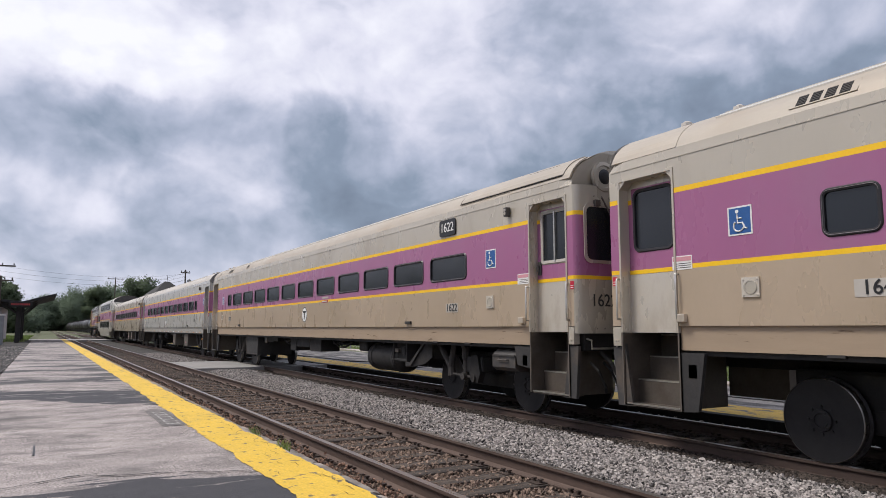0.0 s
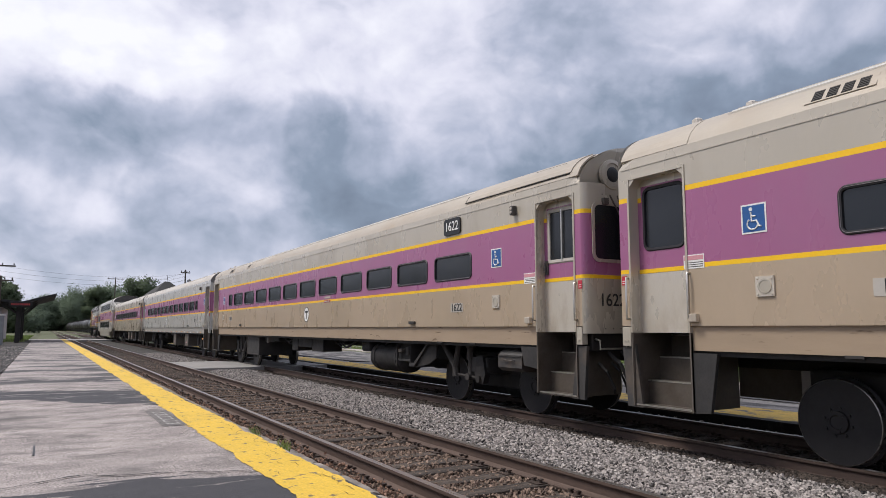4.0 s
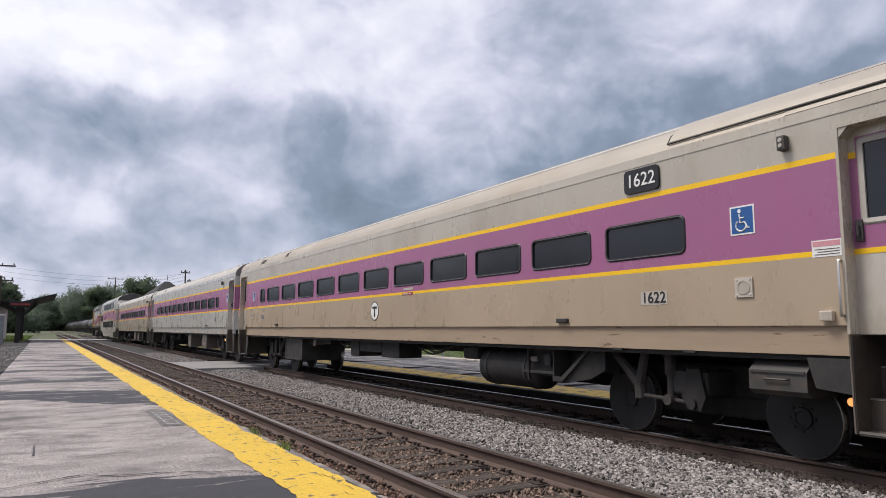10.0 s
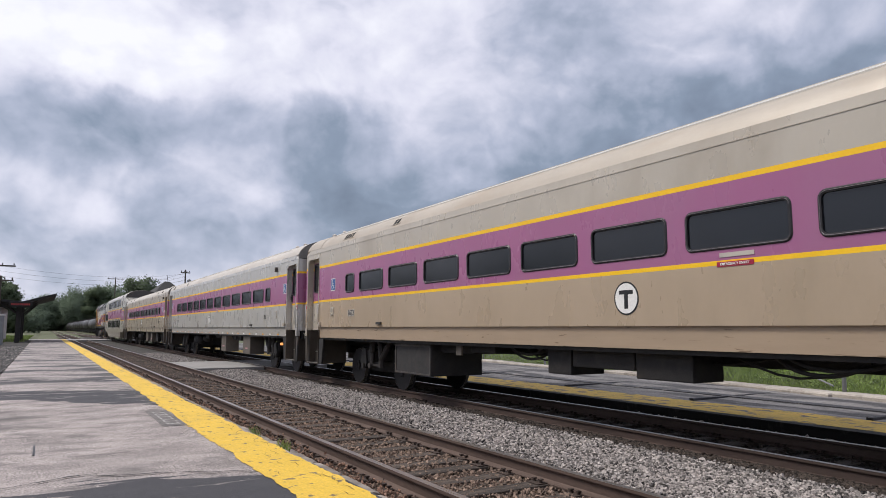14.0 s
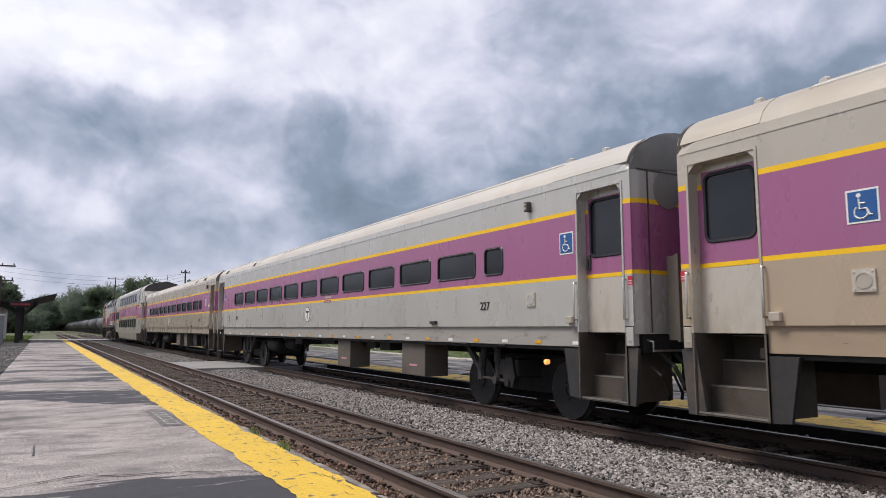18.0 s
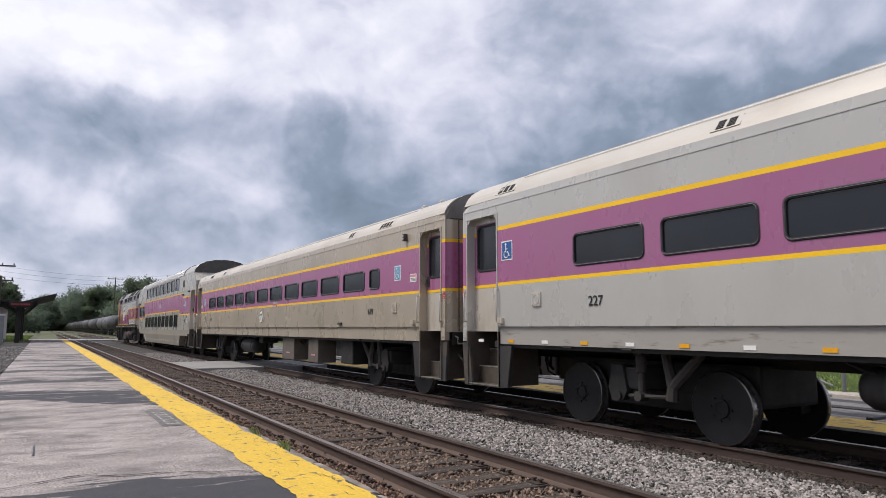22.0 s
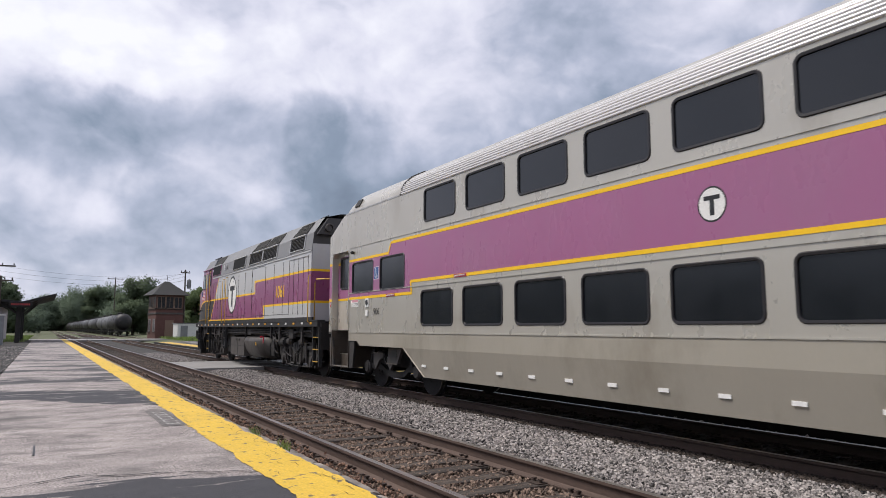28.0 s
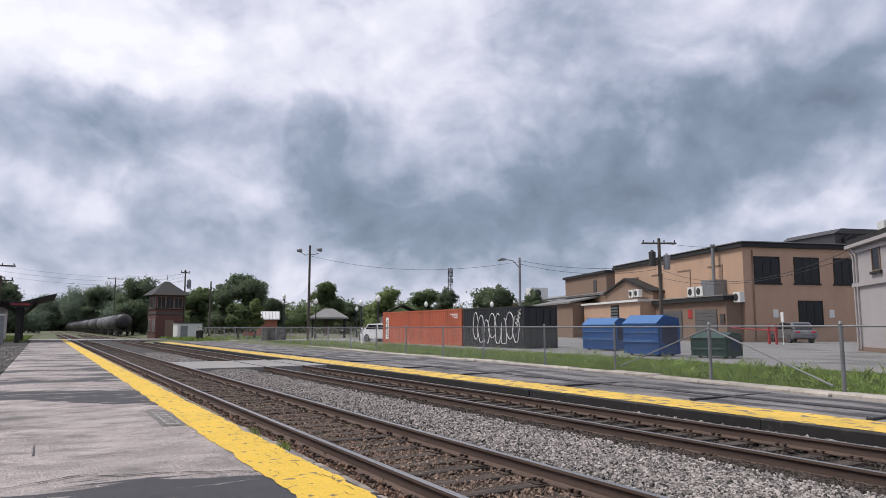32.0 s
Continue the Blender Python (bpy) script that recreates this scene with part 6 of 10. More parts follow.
def side_frame_truck(parent, yc, half, mat, zt):
    """Truck with heavy outside side frames, journal boxes and springs."""
    for s in (-1, 1):
        x = s * 1.08
        bm = bm_new()
        h = half
        right = [(0.62, 0.95), (0.95, 1.02), (h + 0.1, 0.99), (h + 0.46, 0.87), (h + 0.52, 0.62), (h + 0.40, 0.50), (h + 0.30, 0.30), (h + 0.21, 0.24), (h + 0.15, 0.31), (h + 0.14, 0.60), (h - 0.14, 0.60),
                 (h - 0.15, 0.31), (h - 0.21, 0.24), (h - 0.31, 0.33), (h - 0.42, 0.56), (h - 0.56, 0.68), (0.72, 0.68), (0.60, 0.52), (0.46, 0.36)]
        pts = right + [(-a, b) for a, b in right[::-1]]
        prism(bm, [(yc + a, b) for a, b in pts], "x", x - 0.09, x + 0.09)
        bmesh.ops.bevel(bm, geom=bm.edges[:], offset=0.018, segments=1, affect="EDGES")
        fr = part("truck_frame", bm, mat, parent)
        for k in (-1, 1):
            bm = bm_new()
            lathe(bm, [(x - 0.02, 0.15), (x + s * 0.10, 0.15), (x + s * 0.12, 0.11), (x + s * 0.16, 0.10)], "x", (0, yc + k * half, 0.50), 16)
            box(bm, x - 0.1, x + 0.1, yc + k * half - 0.17, yc + k * half + 0.17, 0.36, 0.62, 0, 0.03)
            part("journal_box", bm, mat, fr)
            bm = bm_new()
            for j in range(5):
                lathe(bm, [(0.40 + 0.08 * j, 0.085), (0.44 + 0.08 * j, 0.10), (0.47 + 0.08 * j, 0.085)], "z", (x, yc + k * 0.28, 0), 12)
            part("coil_spring", bm, M["under"], fr)
            bm = bm_new()
            tube(bm, [(x + s * 0.08, yc + k * 0.75, 0.55), (x + s * 0.08, yc + k * 0.75, 1.02)], 0.05, 10)
            box(bm, x + s * 0.08 - 0.06, x + s * 0.08 + 0.06, yc + k * 0.75 - 0.12, yc + k * 0.75 + 0.12, 0.78, 0.98, 0, 0.02)
            part("shock_absorber", bm, M["undergrey"], fr)
        for k in (-1, 1):
            bm = bm_new()
            lathe(bm, [(yc + k * 0.45, 0.04), (yc + k * 0.50, 0.12), (yc + k * 0.78, 0.12), (yc + k * 0.80, 0.09)], "y", (x + s * 0.12, 0, 1.03), 14)
            part("brake_cylinder", bm, mat, fr)
            bm = bm_new()
            tube(bm, [(x + s * 0.13, yc + k * 0.86, 1.02), (x + s * 0.13, yc + k * 0.92, 0.7), (x + s * 0.06, yc + k * 0.94, 0.36)], 0.035, 6)
            box(bm, x - 0.05, x + 0.05, yc + k * 0.88 - 0.06, yc + k * 0.88 + 0.06, 0.24, 0.5, 0, 0.015)
            part("brake_hanger", bm, mat, fr)
        for y in (-0.30, 0.30):
            bm = bm_new()
            tube(bm, [(x + s * 0.13, yc + y - 0.20, 1.0), (x + s * 0.13, yc + y - 0.20, 0.42), (x + s * 0.13, yc + y - 0.15, 0.35), (x + s * 0.13, yc + y + 0.15, 0.35), (x + s * 0.13, yc + y + 0.20, 0.42), (x + s * 0.13, yc + y + 0.20, 1.0)], 0.028, 8)
            part("spring_hanger", bm, mat, fr)
        bm = bm_new()
        tube(bm, [(x + s * 0.05, yc - half + 0.1, 0.30), (x + s * 0.09, yc - 0.6, 0.27), (x + s * 0.09, yc + 0.6, 0.27), (x + s * 0.05, yc + half - 0.1, 0.30)], 0.022, 8)
        part("brake_rod", bm, mat, fr)
        for k in (-1, 1):
            bm = bm_new()
            lathe(bm, [(0.40, 0.035), (0.66, 0.035), (0.67, 0.055), (0.98, 0.055), (1.0, 0.03)], "z", (x + s * 0.14, yc + k * (half - 0.36), 0), 12)
            part("damper", bm, mat, fr)
            bm = bm_new()
            box(bm, x - 0.08, x + s * 0.12, yc + k * half - 0.20, yc + k * half + 0.20, 0.62, 0.72, 0, 0.02)
            box(bm, x - 0.08, x + s * 0.11, yc + k * (half + 0.36) - 0.10, yc + k * (half + 0.36) + 0.10, 0.70, 0.95, 0, 0.03)
            part("pedestal_cap", bm, mat, fr)
        bm = bm_new()
        box(bm, x - 0.1, x + s * 0.14, yc - 0.30, yc + 0.30, 0.72, 1.0, 0, 0.03)
        box(bm, x - 0.05, x + 0.16 * s, yc - half - 0.25, yc - half + 0.3, 0.8, 0.92, 0, 0.02)
        tube(bm, [(x + s * 0.1, yc - half - 0.3, 0.95), (x + s * 0.12, yc - half * 0.5, 1.0), (x + s * 0.14, yc, 0.66), (x + s * 0.1, yc + half * 0.6, 0.98)], 0.022, 8)
        part("brake_gear", bm, M["under"], fr)
    bm = bm_new()
    box(bm, -1.05, 1.05, yc - 0.26, yc + 0.26, 0.4, 0.8, 0, 0.03)
    # added filler mass that closes the see-through space between the side frames
    box(bm, -0.62, 0.62, yc - half - 0.55, yc + half + 0.55, 0.34, 1.14, 0, 0.05)
    part("bolster", bm, M["under"], parent)
    for dy in (-half, half):
        wheelset(parent, yc + dy)


M["bisteel"] = surface("two_tone_stainless_paint", (0.51, 0.485, 0.435), 0.29, 0.35, 0.05, 0.9, STREAK, 0.012, 30, 0.006, 5, (0.33, 0.29, 0.24), 1.3, 0.55, 0.85)
M["flute"] = surface("bright_fluted_steel", (0.74, 0.72, 0.72), 0.36, 0.35, 0.08, 1.5, (1, 0.4, 1), 0.03, 30, 0, 0, (0.5, 0.47, 0.44), 1.5, 0.55, 0.8)
M["bilow"] = surface("dusty_lower_paint", (0.41, 0.378, 0.32), 0.34, 0.2, 0.06, 0.9, STREAK, 0.015, 30, 0.006, 5, (0.26, 0.23, 0.18), 1.3, 0.5, 0.8)
M["loco_roof"] = surface("grimy_grey_roof_paint", (0.22, 0.22, 0.224), 0.5, 0.1, 0.08, 1.1, (1, 0.5, 1), 0.05, 25, 0.03, 7, (0.26, 0.25, 0.24), 1.3, 0.45, 0.75)
M["loco_grey"] = surface("silver_grey_paint", (0.53, 0.53, 0.535), 0.36, 0.1, 0.04, 0.8, (1, 1, 0.5), 0.015, 25, 0.008, 5, (0.45, 0.435, 0.42), 0.8, 0.5, 0.85)
M["loco_purple"] = surface("deep_purple_paint", (0.262, 0.074, 0.170), 0.30, 0, 0.07, 1.0, STREAK, 0.02, 25, 0.006, 5, (0.13, 0.05, 0.085), 1.6, 0.52, 0.8)
M["loco_dark"] = surface("charcoal_paint", (0.042, 0.040, 0.042), 0.5, 0, 0.12, 1.5, STREAK, 0.06, 25)
M["sill"] = surface("black_sill_paint", (0.022, 0.022, 0.023), 0.6, 0, 0.2, 3)
M["gold"] = surface("yellow_handrail_paint", (0.55, 0.33, 0.05), 0.5, 0, 0.10, 6)
M["flag_blue"] = surface("flag_blue", (0.02, 0.04, 0.16), 0.5)


def locomotive(label):
    """Diesel locomotive: full-width carbody with a sloped cab and short nose at its far end."""
    car = thing("diesel_locomotive", label, "locomotive")
    GREY, PUR, YEL, DARK = 0, 1, 2, 3
    mats = [M["loco_grey"], M["loco_purple"], M["yellow"], M["loco_dark"]]
    r0, cab0, cab1, nose = 1.05, 15.05, 16.95, 18.32
    st, sb = 2.77, 2.70          # main stripe
    dx = lambda z: 14.82 - (z - 1.83) * (1.52 / 1.92)      # diagonal edge between grey and purple
    polys = [
        (GREY, [(r0, 3.20), (7.2, 3.20), (7.2, 3.74), (r0, 3.74)]), (YEL, [(r0, 3.13), (7.2, 3.13), (7.2, 3.20), (r0, 3.20)]),
        (PUR, [(r0, 2.26), (5.95, 2.26), (5.95, 3.13), (r0, 3.13)]), (YEL, [(r0, 2.19), (5.95, 2.19), (5.95, 2.26), (r0, 2.26)]),
        (GREY, [(r0, 1.78), (5.95, 1.78), (5.95, 2.19), (r0, 2.19)]), (YEL, [(5.95, 1.83), (6.02, 1.83), (6.10, 2.26), (5.95, 2.26)]),
        (PUR, [(6.02, 1.83), (7.2, 1.83), (7.2, 3.13), (5.95, 3.13), (5.95, 2.26), (6.10, 2.26)]),
        (YEL, [(7.2, st), (7.27, st), (7.34, 3.20), (7.2, 3.20)]), (GREY, [(7.27, st), (dx(st), st), (dx(3.74), 3.74), (7.2, 3.74), (7.2, 3.20), (7.34, 3.20)]),
        (YEL, [(7.2, sb), (dx(sb), sb), (dx(st), st), (7.2, st)]), (PUR, [(7.2, 1.83), (dx(1.83), 1.83), (dx(sb), sb), (7.2, sb)]),
        (YEL, [(5.95, 1.78), (15.35, 1.78), (15.35, 1.83), (5.95, 1.83)]),
        (YEL, [(dx(1.83), 1.83), (dx(1.83) + 0.09, 1.83), (dx(3.74) + 0.09, 3.74), (dx(3.74), 3.74)]),
        (PUR, [(dx(st) + 0.09, st), (cab1, st), (cab1, 3.74), (dx(3.74) + 0.09, 3.74)]),
        (YEL, [(dx(sb) + 0.09, sb), (16.2, sb), (16.2, st), (dx(st) + 0.09, st)]),
        (DARK, [(dx(1.83) + 0.09, 1.83), (16.2, 1.83), (16.2, sb), (dx(sb) + 0.09, sb)]),
        (DARK, [(15.35, 1.66), (nose, 1.66), (nose, 1.83), (15.35, 1.83)]),
    ]
    # the stripe bends down towards the nose
    curve = [(16.2, 2.70), (16.7, 2.655), (17.2, 2.57), (17.75, 2.43), (nose, 2.27)]
    for (a, za), (b, zb) in zip(curve, curve[1:]):
        polys.append((DARK, [(a, 1.83), (b, 1.83), (b, zb), (a, za)]))
        polys.append((YEL, [(a, za), (b, zb), (b, zb + 0.065), (a, za + 0.065)]))
        ta, tb = (min(3.30, 3.30 - 0.10 * max(0, a - cab1) / 1.1), min(3.30, 3.30 - 0.10 * max(0, b - cab1) / 1.1))
        if a >= cab1 - 0.3:
            polys.append((PUR, [(a, za + 0.065), (b, zb + 0.065), (b, tb), (a, ta)]))
        else:
            polys.append((PUR, [(a, za + 0.065), (b, zb + 0.065), (b, 2.77), (a, 2.77)]))
    roofp = [(1.5, 3.74), (1.49, 3.82), (1.435, 4.28), (1.10, 4.76), (0.6, 4.89), (0, 4.92)]
    for side in (-1, 1):
        bm = bm_new()
        taper = lambda y: side * (1.5 - max(0, y - cab1) * 0.11)
        for mi, pts in polys:
            f = bm.faces.new([bm.verts.new((taper(y), y, z)) for y, z in pts])
            f.material_index = mi
        f = bm.faces.new([bm.verts.new((side * 1.5, y, z)) for y, z in ((cab0 - 0.35, 3.74), (cab1 - 0.02, 3.30), (cab1 - 0.02, 3.30), (cab1 - 0.16, 4.20), (cab0 - 0.35, 4.20))][:1] +
                         [bm.verts.new((side * 1.5, y, z)) for y, z in ((cab1 - 0.06, 3.74), (cab1 - 0.16, 4.20), (cab0 - 0.35, 4.20))])
        f.material_index = PUR
        part("carbody_side", bm, mats, car)
        # hood roof slope
        bm = bm_new()
        for (xa, za), (xb, zb) in zip(roofp[:-1], roofp[1:]):
            f = bm.faces.new([bm.verts.new((side * x, y, z)) for x, y, z in ((xa, r0, za), (xa, cab0 - 0.35, za), (xb, cab0 - 0.35, zb), (xb, r0, zb))])
            f.smooth = False
        bm.faces.new([bm.verts.new((side * x, cab0 - 0.352, z)) for x, z in roofp + [(0, 3.7), (1.5, 3.7)]])
        part("hood_roof", bm, M["loco_roof"], car)
        bm = bm_new()
        box(bm, min(side * 1.5, side * 1.525), max(side * 1.5, side * 1.525), r0, cab0 - 0.4, 3.715, 3.75)
        part("gutter_rail", bm, M["loco_grey"], car)
        # intake grilles along the roof shoulder
        for a, b in ((1.75, 3.15), (4.62, 6.35), (6.45, 8.2), (8.85, 10.75), (13.15, 14.70)):
            bm = bm_new()
            q = lambda x, y, z: (side * x, y, z)
            o = [q(1.50, a, 3.85), q(1.50, b, 3.85), q(1.447, b, 4.27), q(1.447, a, 4.27)]
            bm.faces.new([bm.verts.new(p) for p in o])
            up = [q(1.452, a, 4.285), q(1.452, b, 4.285), q(1.15, b - 0.2, 4.71), q(1.15, a + 0.2 * (a > 12), 4.71)]
            if a != 8.85:
                bm.faces.new([bm.verts.new(p) for p in up])
            g = part("intake_grille", bm, M["under"], car, "dark louvred air intake")
            n = int((b - a) / 0.075)
            bm = bm_new()
            for k in range(n):
                y = a + (b - a) * (k + 0.5) / n
                if a in (8.85, 13.15):
                    tube(bm, [q(1.51, y, 3.86), q(1.457, y, 4.26)], 0.014, 4)
                elif k < 9:
                    t = (k + 0.5) / 9
                    tube(bm, [q(1.51 - 0.055 * t, a + 0.03, 3.86 + 0.40 * t), q(1.51 - 0.055 * t, b - 0.03, 3.86 + 0.40 * t)], 0.011, 4)
            tagged(part("grille_bar", bm, M["sill"], g), kind="stuff")
            bm = bm_new()
            for p, r in ((o[0], o[1]), (o[1], o[2]), (o[2], o[3]), (o[3], o[0])):
                tube(bm, [p, r], 0.018, 6)
            part("grille_frame", bm, M["loco_grey"] if a < 13 else M["loco_purple"], g)
            bm = bm_new()
            tube(bm, [q(1.458, a - 0.05, 4.285), q(1.458, b + 0.05, 4.285)], 0.028, 8)
            part("grille_rail", bm, M["loco_grey"], g)
            if a != 8.85:
                bm = bm_new()
                for k in range(int((b - a) / 0.085)):
                    y = a + 0.05 + 0.085 * k
                    t1 = min(1.0, max(0.1, (b - y) / 0.2))
                    tube(bm, [q(1.455, y, 4.292), q(1.455 - 0.30 * t1, y, 4.292 + 0.42 * t1)], 0.009, 4)
                tagged(part("roof_louvre", bm, M["sill"], g), kind="stuff")
        # door panels on the carbody: seams, bolts, and dark strips painting the ribs' shadows
        for y, w in ((1.32, 0.014), (1.76, 0.014), (2.22, 0.014), (2.68, 0.014), (3.13, 0.010), (3.78, 0.006), (4.80, 0.006), (5.86, 0.016), (7.65, 0.014), (8.69, 0.006), (9.73, 0.006), (10.62, 0.008),
                     (11.64, 0.010), (12.22, 0.012), (12.94, 0.005), (13.52, 0.007), (13.97, 0.007), (14.45, 0.007)):
            bm = bm_new()
            hi, lo = (3.62, 1.86) if y < 12.8 else (3.50, 1.88)
            box(bm, min(side * 1.5, side * 1.507), max(side * 1.5, side * 1.507), y - w / 2, y + w / 2, lo, hi)
            part("panel_seam", bm, M["sill"], car)
        for y0, y1, z in ((5.86, 7.65, 1.90), (5.86, 7.65, 3.66), (11.64, 12.22, 2.02), (11.64, 12.22, 3.62), (3.13, 5.86, 1.90), (8.69, 11.64, 1.94), (12.30, 12.94, 1.94), (12.94, 14.7, 3.52)):
            bm = bm_new()
            box(bm, min(side * 1.5, side * 1.506), max(side * 1.5, side * 1.506), y0, y1, z - 0.005, z + 0.005)
            part("panel_seam", bm, M["sill"], car)
        # capping strip over the ribbed rear panels, hinges of the large door, grab handle of the engine-room door
        bm = bm_new()
        box(bm, min(side * 1.5, side * 1.52), max(side * 1.5, side * 1.52), 1.28, 3.16, 3.60, 3.655)
        part("cap_strip", bm, M["loco_grey"], car)
        for z in (2.25, 2.85, 3.45):
            bm = bm_new()
            tube(bm, [(side * 1.508, 7.64, z - 0.06), (side * 1.508, 7.64, z + 0.06)], 0.016, 6)
            part("hinge", bm, M["sill"], car)
        bm = bm_new()
        tube(bm, [(side * 1.5, 11.72, 2.82), (side * 1.54, 11.74, 2.82), (side * 1.54, 11.90, 2.84)], 0.016, 6)
        part("door_handle", bm, M["steel"], car)
        bm = bm_new()
        plate(bm, side * 1.5, side, rect(11.92, 12.06, 3.22, 3.32), 0.004)
        part("notice_label", bm, M["white"], car)
        bm = bm_new()
        lathe(bm, [(side * 1.5, 0.045), (side * 1.53, 0.045), (side * 1.53, 0.026), (side * 1.515, 0.024)], "x", (0, 14.22, 3.40), 16)
        part("port_ring", bm, M["steel"], car)
        bm = bm_new()
        for y in (3.78, 4.80, 8.69, 9.73, 10.62, 12.94):
            for k in range(8):
                lathe(bm, [(side * 1.5, 0.014), (side * 1.514, 0.010)], "x", (0, y + 0.04, 1.98 + 0.23 * k), 6)
        for k in range(46):
            lathe(bm, [(side * 1.5, 0.013), (side * 1.533, 0.010)], "x", (0, r0 + 0.2 + 0.28 * k, 3.78), 6)
            lathe(bm, [(side * 1.5, 0.012), (side * 1.512, 0.010)], "x", (0, r0 + 0.2 + 0.28 * k, 1.9), 6)
        tagged(part("bolt", bm, M["loco_roof"], car), kind="stuff")
        # sill with reflectors
        bm = bm_new()
        box(bm, min(side * 1.30, side * 1.53), max(side * 1.30, side * 1.53), 0.35, nose - 0.1, 1.50, 1.69)
        sl = part("sill", bm, M["sill"], car)
        bm = bm_new()
        box(bm, min(side * 1.531, side * 1.545), max(side * 1.531, side * 1.545), 0.35, nose - 0.1, 1.655, 1.688)
        part("drip_lip", bm, M["sill"], sl)
        bm = bm_new()
        box(bm, min(side * 1.45, side * 1.515), max(side * 1.45, side * 1.515), 0.9, 15.35, 1.69, 1.776)
        part("walkway_strip", bm, M["sill"], sl)
        for k in range(22):
            bm = bm_new()
            y = 0.9 + 0.79 * k
            plate(bm, side * 1.53, side, rect(y - 0.08, y + 0.08, 1.565, 1.625), 0.008)
            part("reflector", bm, M["white"] if k % 2 else M["amber_reflector"], car)
        # cab side: windows, door, roof overhang
        for y0, y1, z0, z1, fr in ((16.30, 16.78, 3.30, 4.02, "black"), (15.66, 16.22, 3.35, 4.02, "roof_light")):
            bm = bm_new()
            plate(bm, side * 1.5, side, rounded(y0, y1, z0, z1, 0.09 if fr == "black" else 0.03), 0.02)
            w = part("cab_window", bm, M["rubber"] if fr == "black" else M["steel"], car)
            bm = bm_new()
            plate(bm, side * 1.5, side, rounded(y0 + 0.04, y1 - 0.04, z0 + 0.04, z1 - 0.04, 0.07 if fr == "black" else 0.015), 0.024)
            part("pane", bm, M["cabglass"], w)
        bm = bm_new()
        box(bm, min(side * 1.5, side * 1.512), max(side * 1.5, side * 1.512), 15.02, 15.035, 2.55, 4.15)
        box(bm, min(side * 1.5, side * 1.512), max(side * 1.5, side * 1.512), 15.53, 15.545, 2.55, 4.15)
        box(bm, min(side * 1.5, side * 1.512), max(side * 1.5, side * 1.512), 15.02, 15.545, 4.15, 4.165)
        door = part("cab_door", bm, M["sill"], car, "narrow cab door with an oval window")
        bm = bm_new()
        plate(bm, side * 1.5, side, rounded(15.10, 15.44, 3.42, 4.08, 0.16), 0.02)
        w = part("door_window", bm, M["rubber"], door)
        bm = bm_new()
        plate(bm, side * 1.5, side, rounded(15.13, 15.41, 3.45, 4.05, 0.13), 0.024)
        part("pane", bm, M["glass"], w)
        bm = bm_new()
        box(bm, min(side * 1.5, side * 1.55), max(side * 1.5, side * 1.55), 15.2, 15.26, 2.72, 2.98, 0, 0.01)
        part("latch", bm, M["loco_purple"], door)
        # flag, louvre and emblem
        bm = bm_new()
        plate(bm, side * 1.5, side, rect(16.38, 17.06, 2.78, 3.24), 0.004)
        fl = part("flag_decal", bm, M["white"], car, "small striped flag decal")
        for k in range(7):
            bm = bm_new()
            plate(bm, side * 1.5, side, rect(16.39, 17.05, 2.787 + 0.0685 * k, 2.822 + 0.0685 * k), 0.006)
            part("flag_stripe", bm, M["red"], fl)
        bm = bm_new()
        plate(bm, side * 1.5, side, rect(16.78, 17.05, 2.99, 3.23) if side < 0 else rect(16.39, 16.66, 2.99, 3.23), 0.008)
        part("flag_canton", bm, M["flag_blue"], fl)
        transit_mark(car, side, side * 1.5, 10.78, 2.82, 0.72, 0.78)
        bm = bm_new()
        for k in range(5):
            plate(bm, side * 1.497, side, rect(11.97, 12.16, 3.985 + 0.045 * k, 4.008 + 0.045 * k), 0.02)
            plate(bm, side * 1.497, side, rect(12.20, 12.39, 3.985 + 0.045 * k, 4.008 + 0.045 * k), 0.02)
        part("louvre", bm, M["loco_grey"], car)
        # battery box, fuel tank, ladders
        bm = bm_new()
        box(bm, min(side * 1.42, side * 0.9), max(side * 1.42, side * 0.9), 8.85, 11.05, 0.38, 1.10, 0, 0.015)
        bb = part("battery_box", bm, M["tankdust"], car, "grey metal battery box")
        for y in (9.9,):
            bm = bm_new()
            box(bm, min(side * 1.42, side * 1.428), max(side * 1.42, side * 1.428), y - 0.008, y + 0.008, 0.4, 1.08)
            box(bm, min(side * 1.42, side * 1.428), max(side * 1.42, side * 1.428), 8.87, 11.03, 0.76, 0.775)
            part("box_seam", bm, M["sill"], bb)
        bm = bm_new()
        for y in (9.65, 10.15):
            box(bm, min(side * 1.42, side * 1.44), max(side * 1.42, side * 1.44), y - 0.04, y + 0.04, 0.96, 1.04, 0, 0.01)
        part("latch", bm, M["sill"], bb)
        bm = bm_new()
        for y in (5.2, 8.6, 11.9, 12.5):
            box(bm, min(side * 1.40, side * 1.46), max(side * 1.40, side * 1.46), y - 0.03, y + 0.03, 1.1, 1.52)
        for z in (1.40, 1.34, 1.27):
            tube(bm, [(side * 1.38, 4.9, z), (side * 1.38, 12.8, z)], 0.028, 8)
        tube(bm, [(side * 1.3, 1.2, 1.3), (side * 1.34, 2.4, 1.34), (side * 1.34, 4.8, 1.28)], 0.035, 8)
        part("pipe", bm, M["under"], car)
        for y in (2.05, 4.35, 13.3, 14.3, 16.6):
            bm = bm_new()
            prism(bm, [(y - 0.17, 1.5), (y + 0.17, 1.5), (y + 0.07, 1.34), (y + 0.055, 1.04), (y - 0.055, 1.04), (y - 0.07, 1.34)], "x", side * 1.36, side * 1.42)
            part("frame_bracket", bm, M["truckdust"], car)
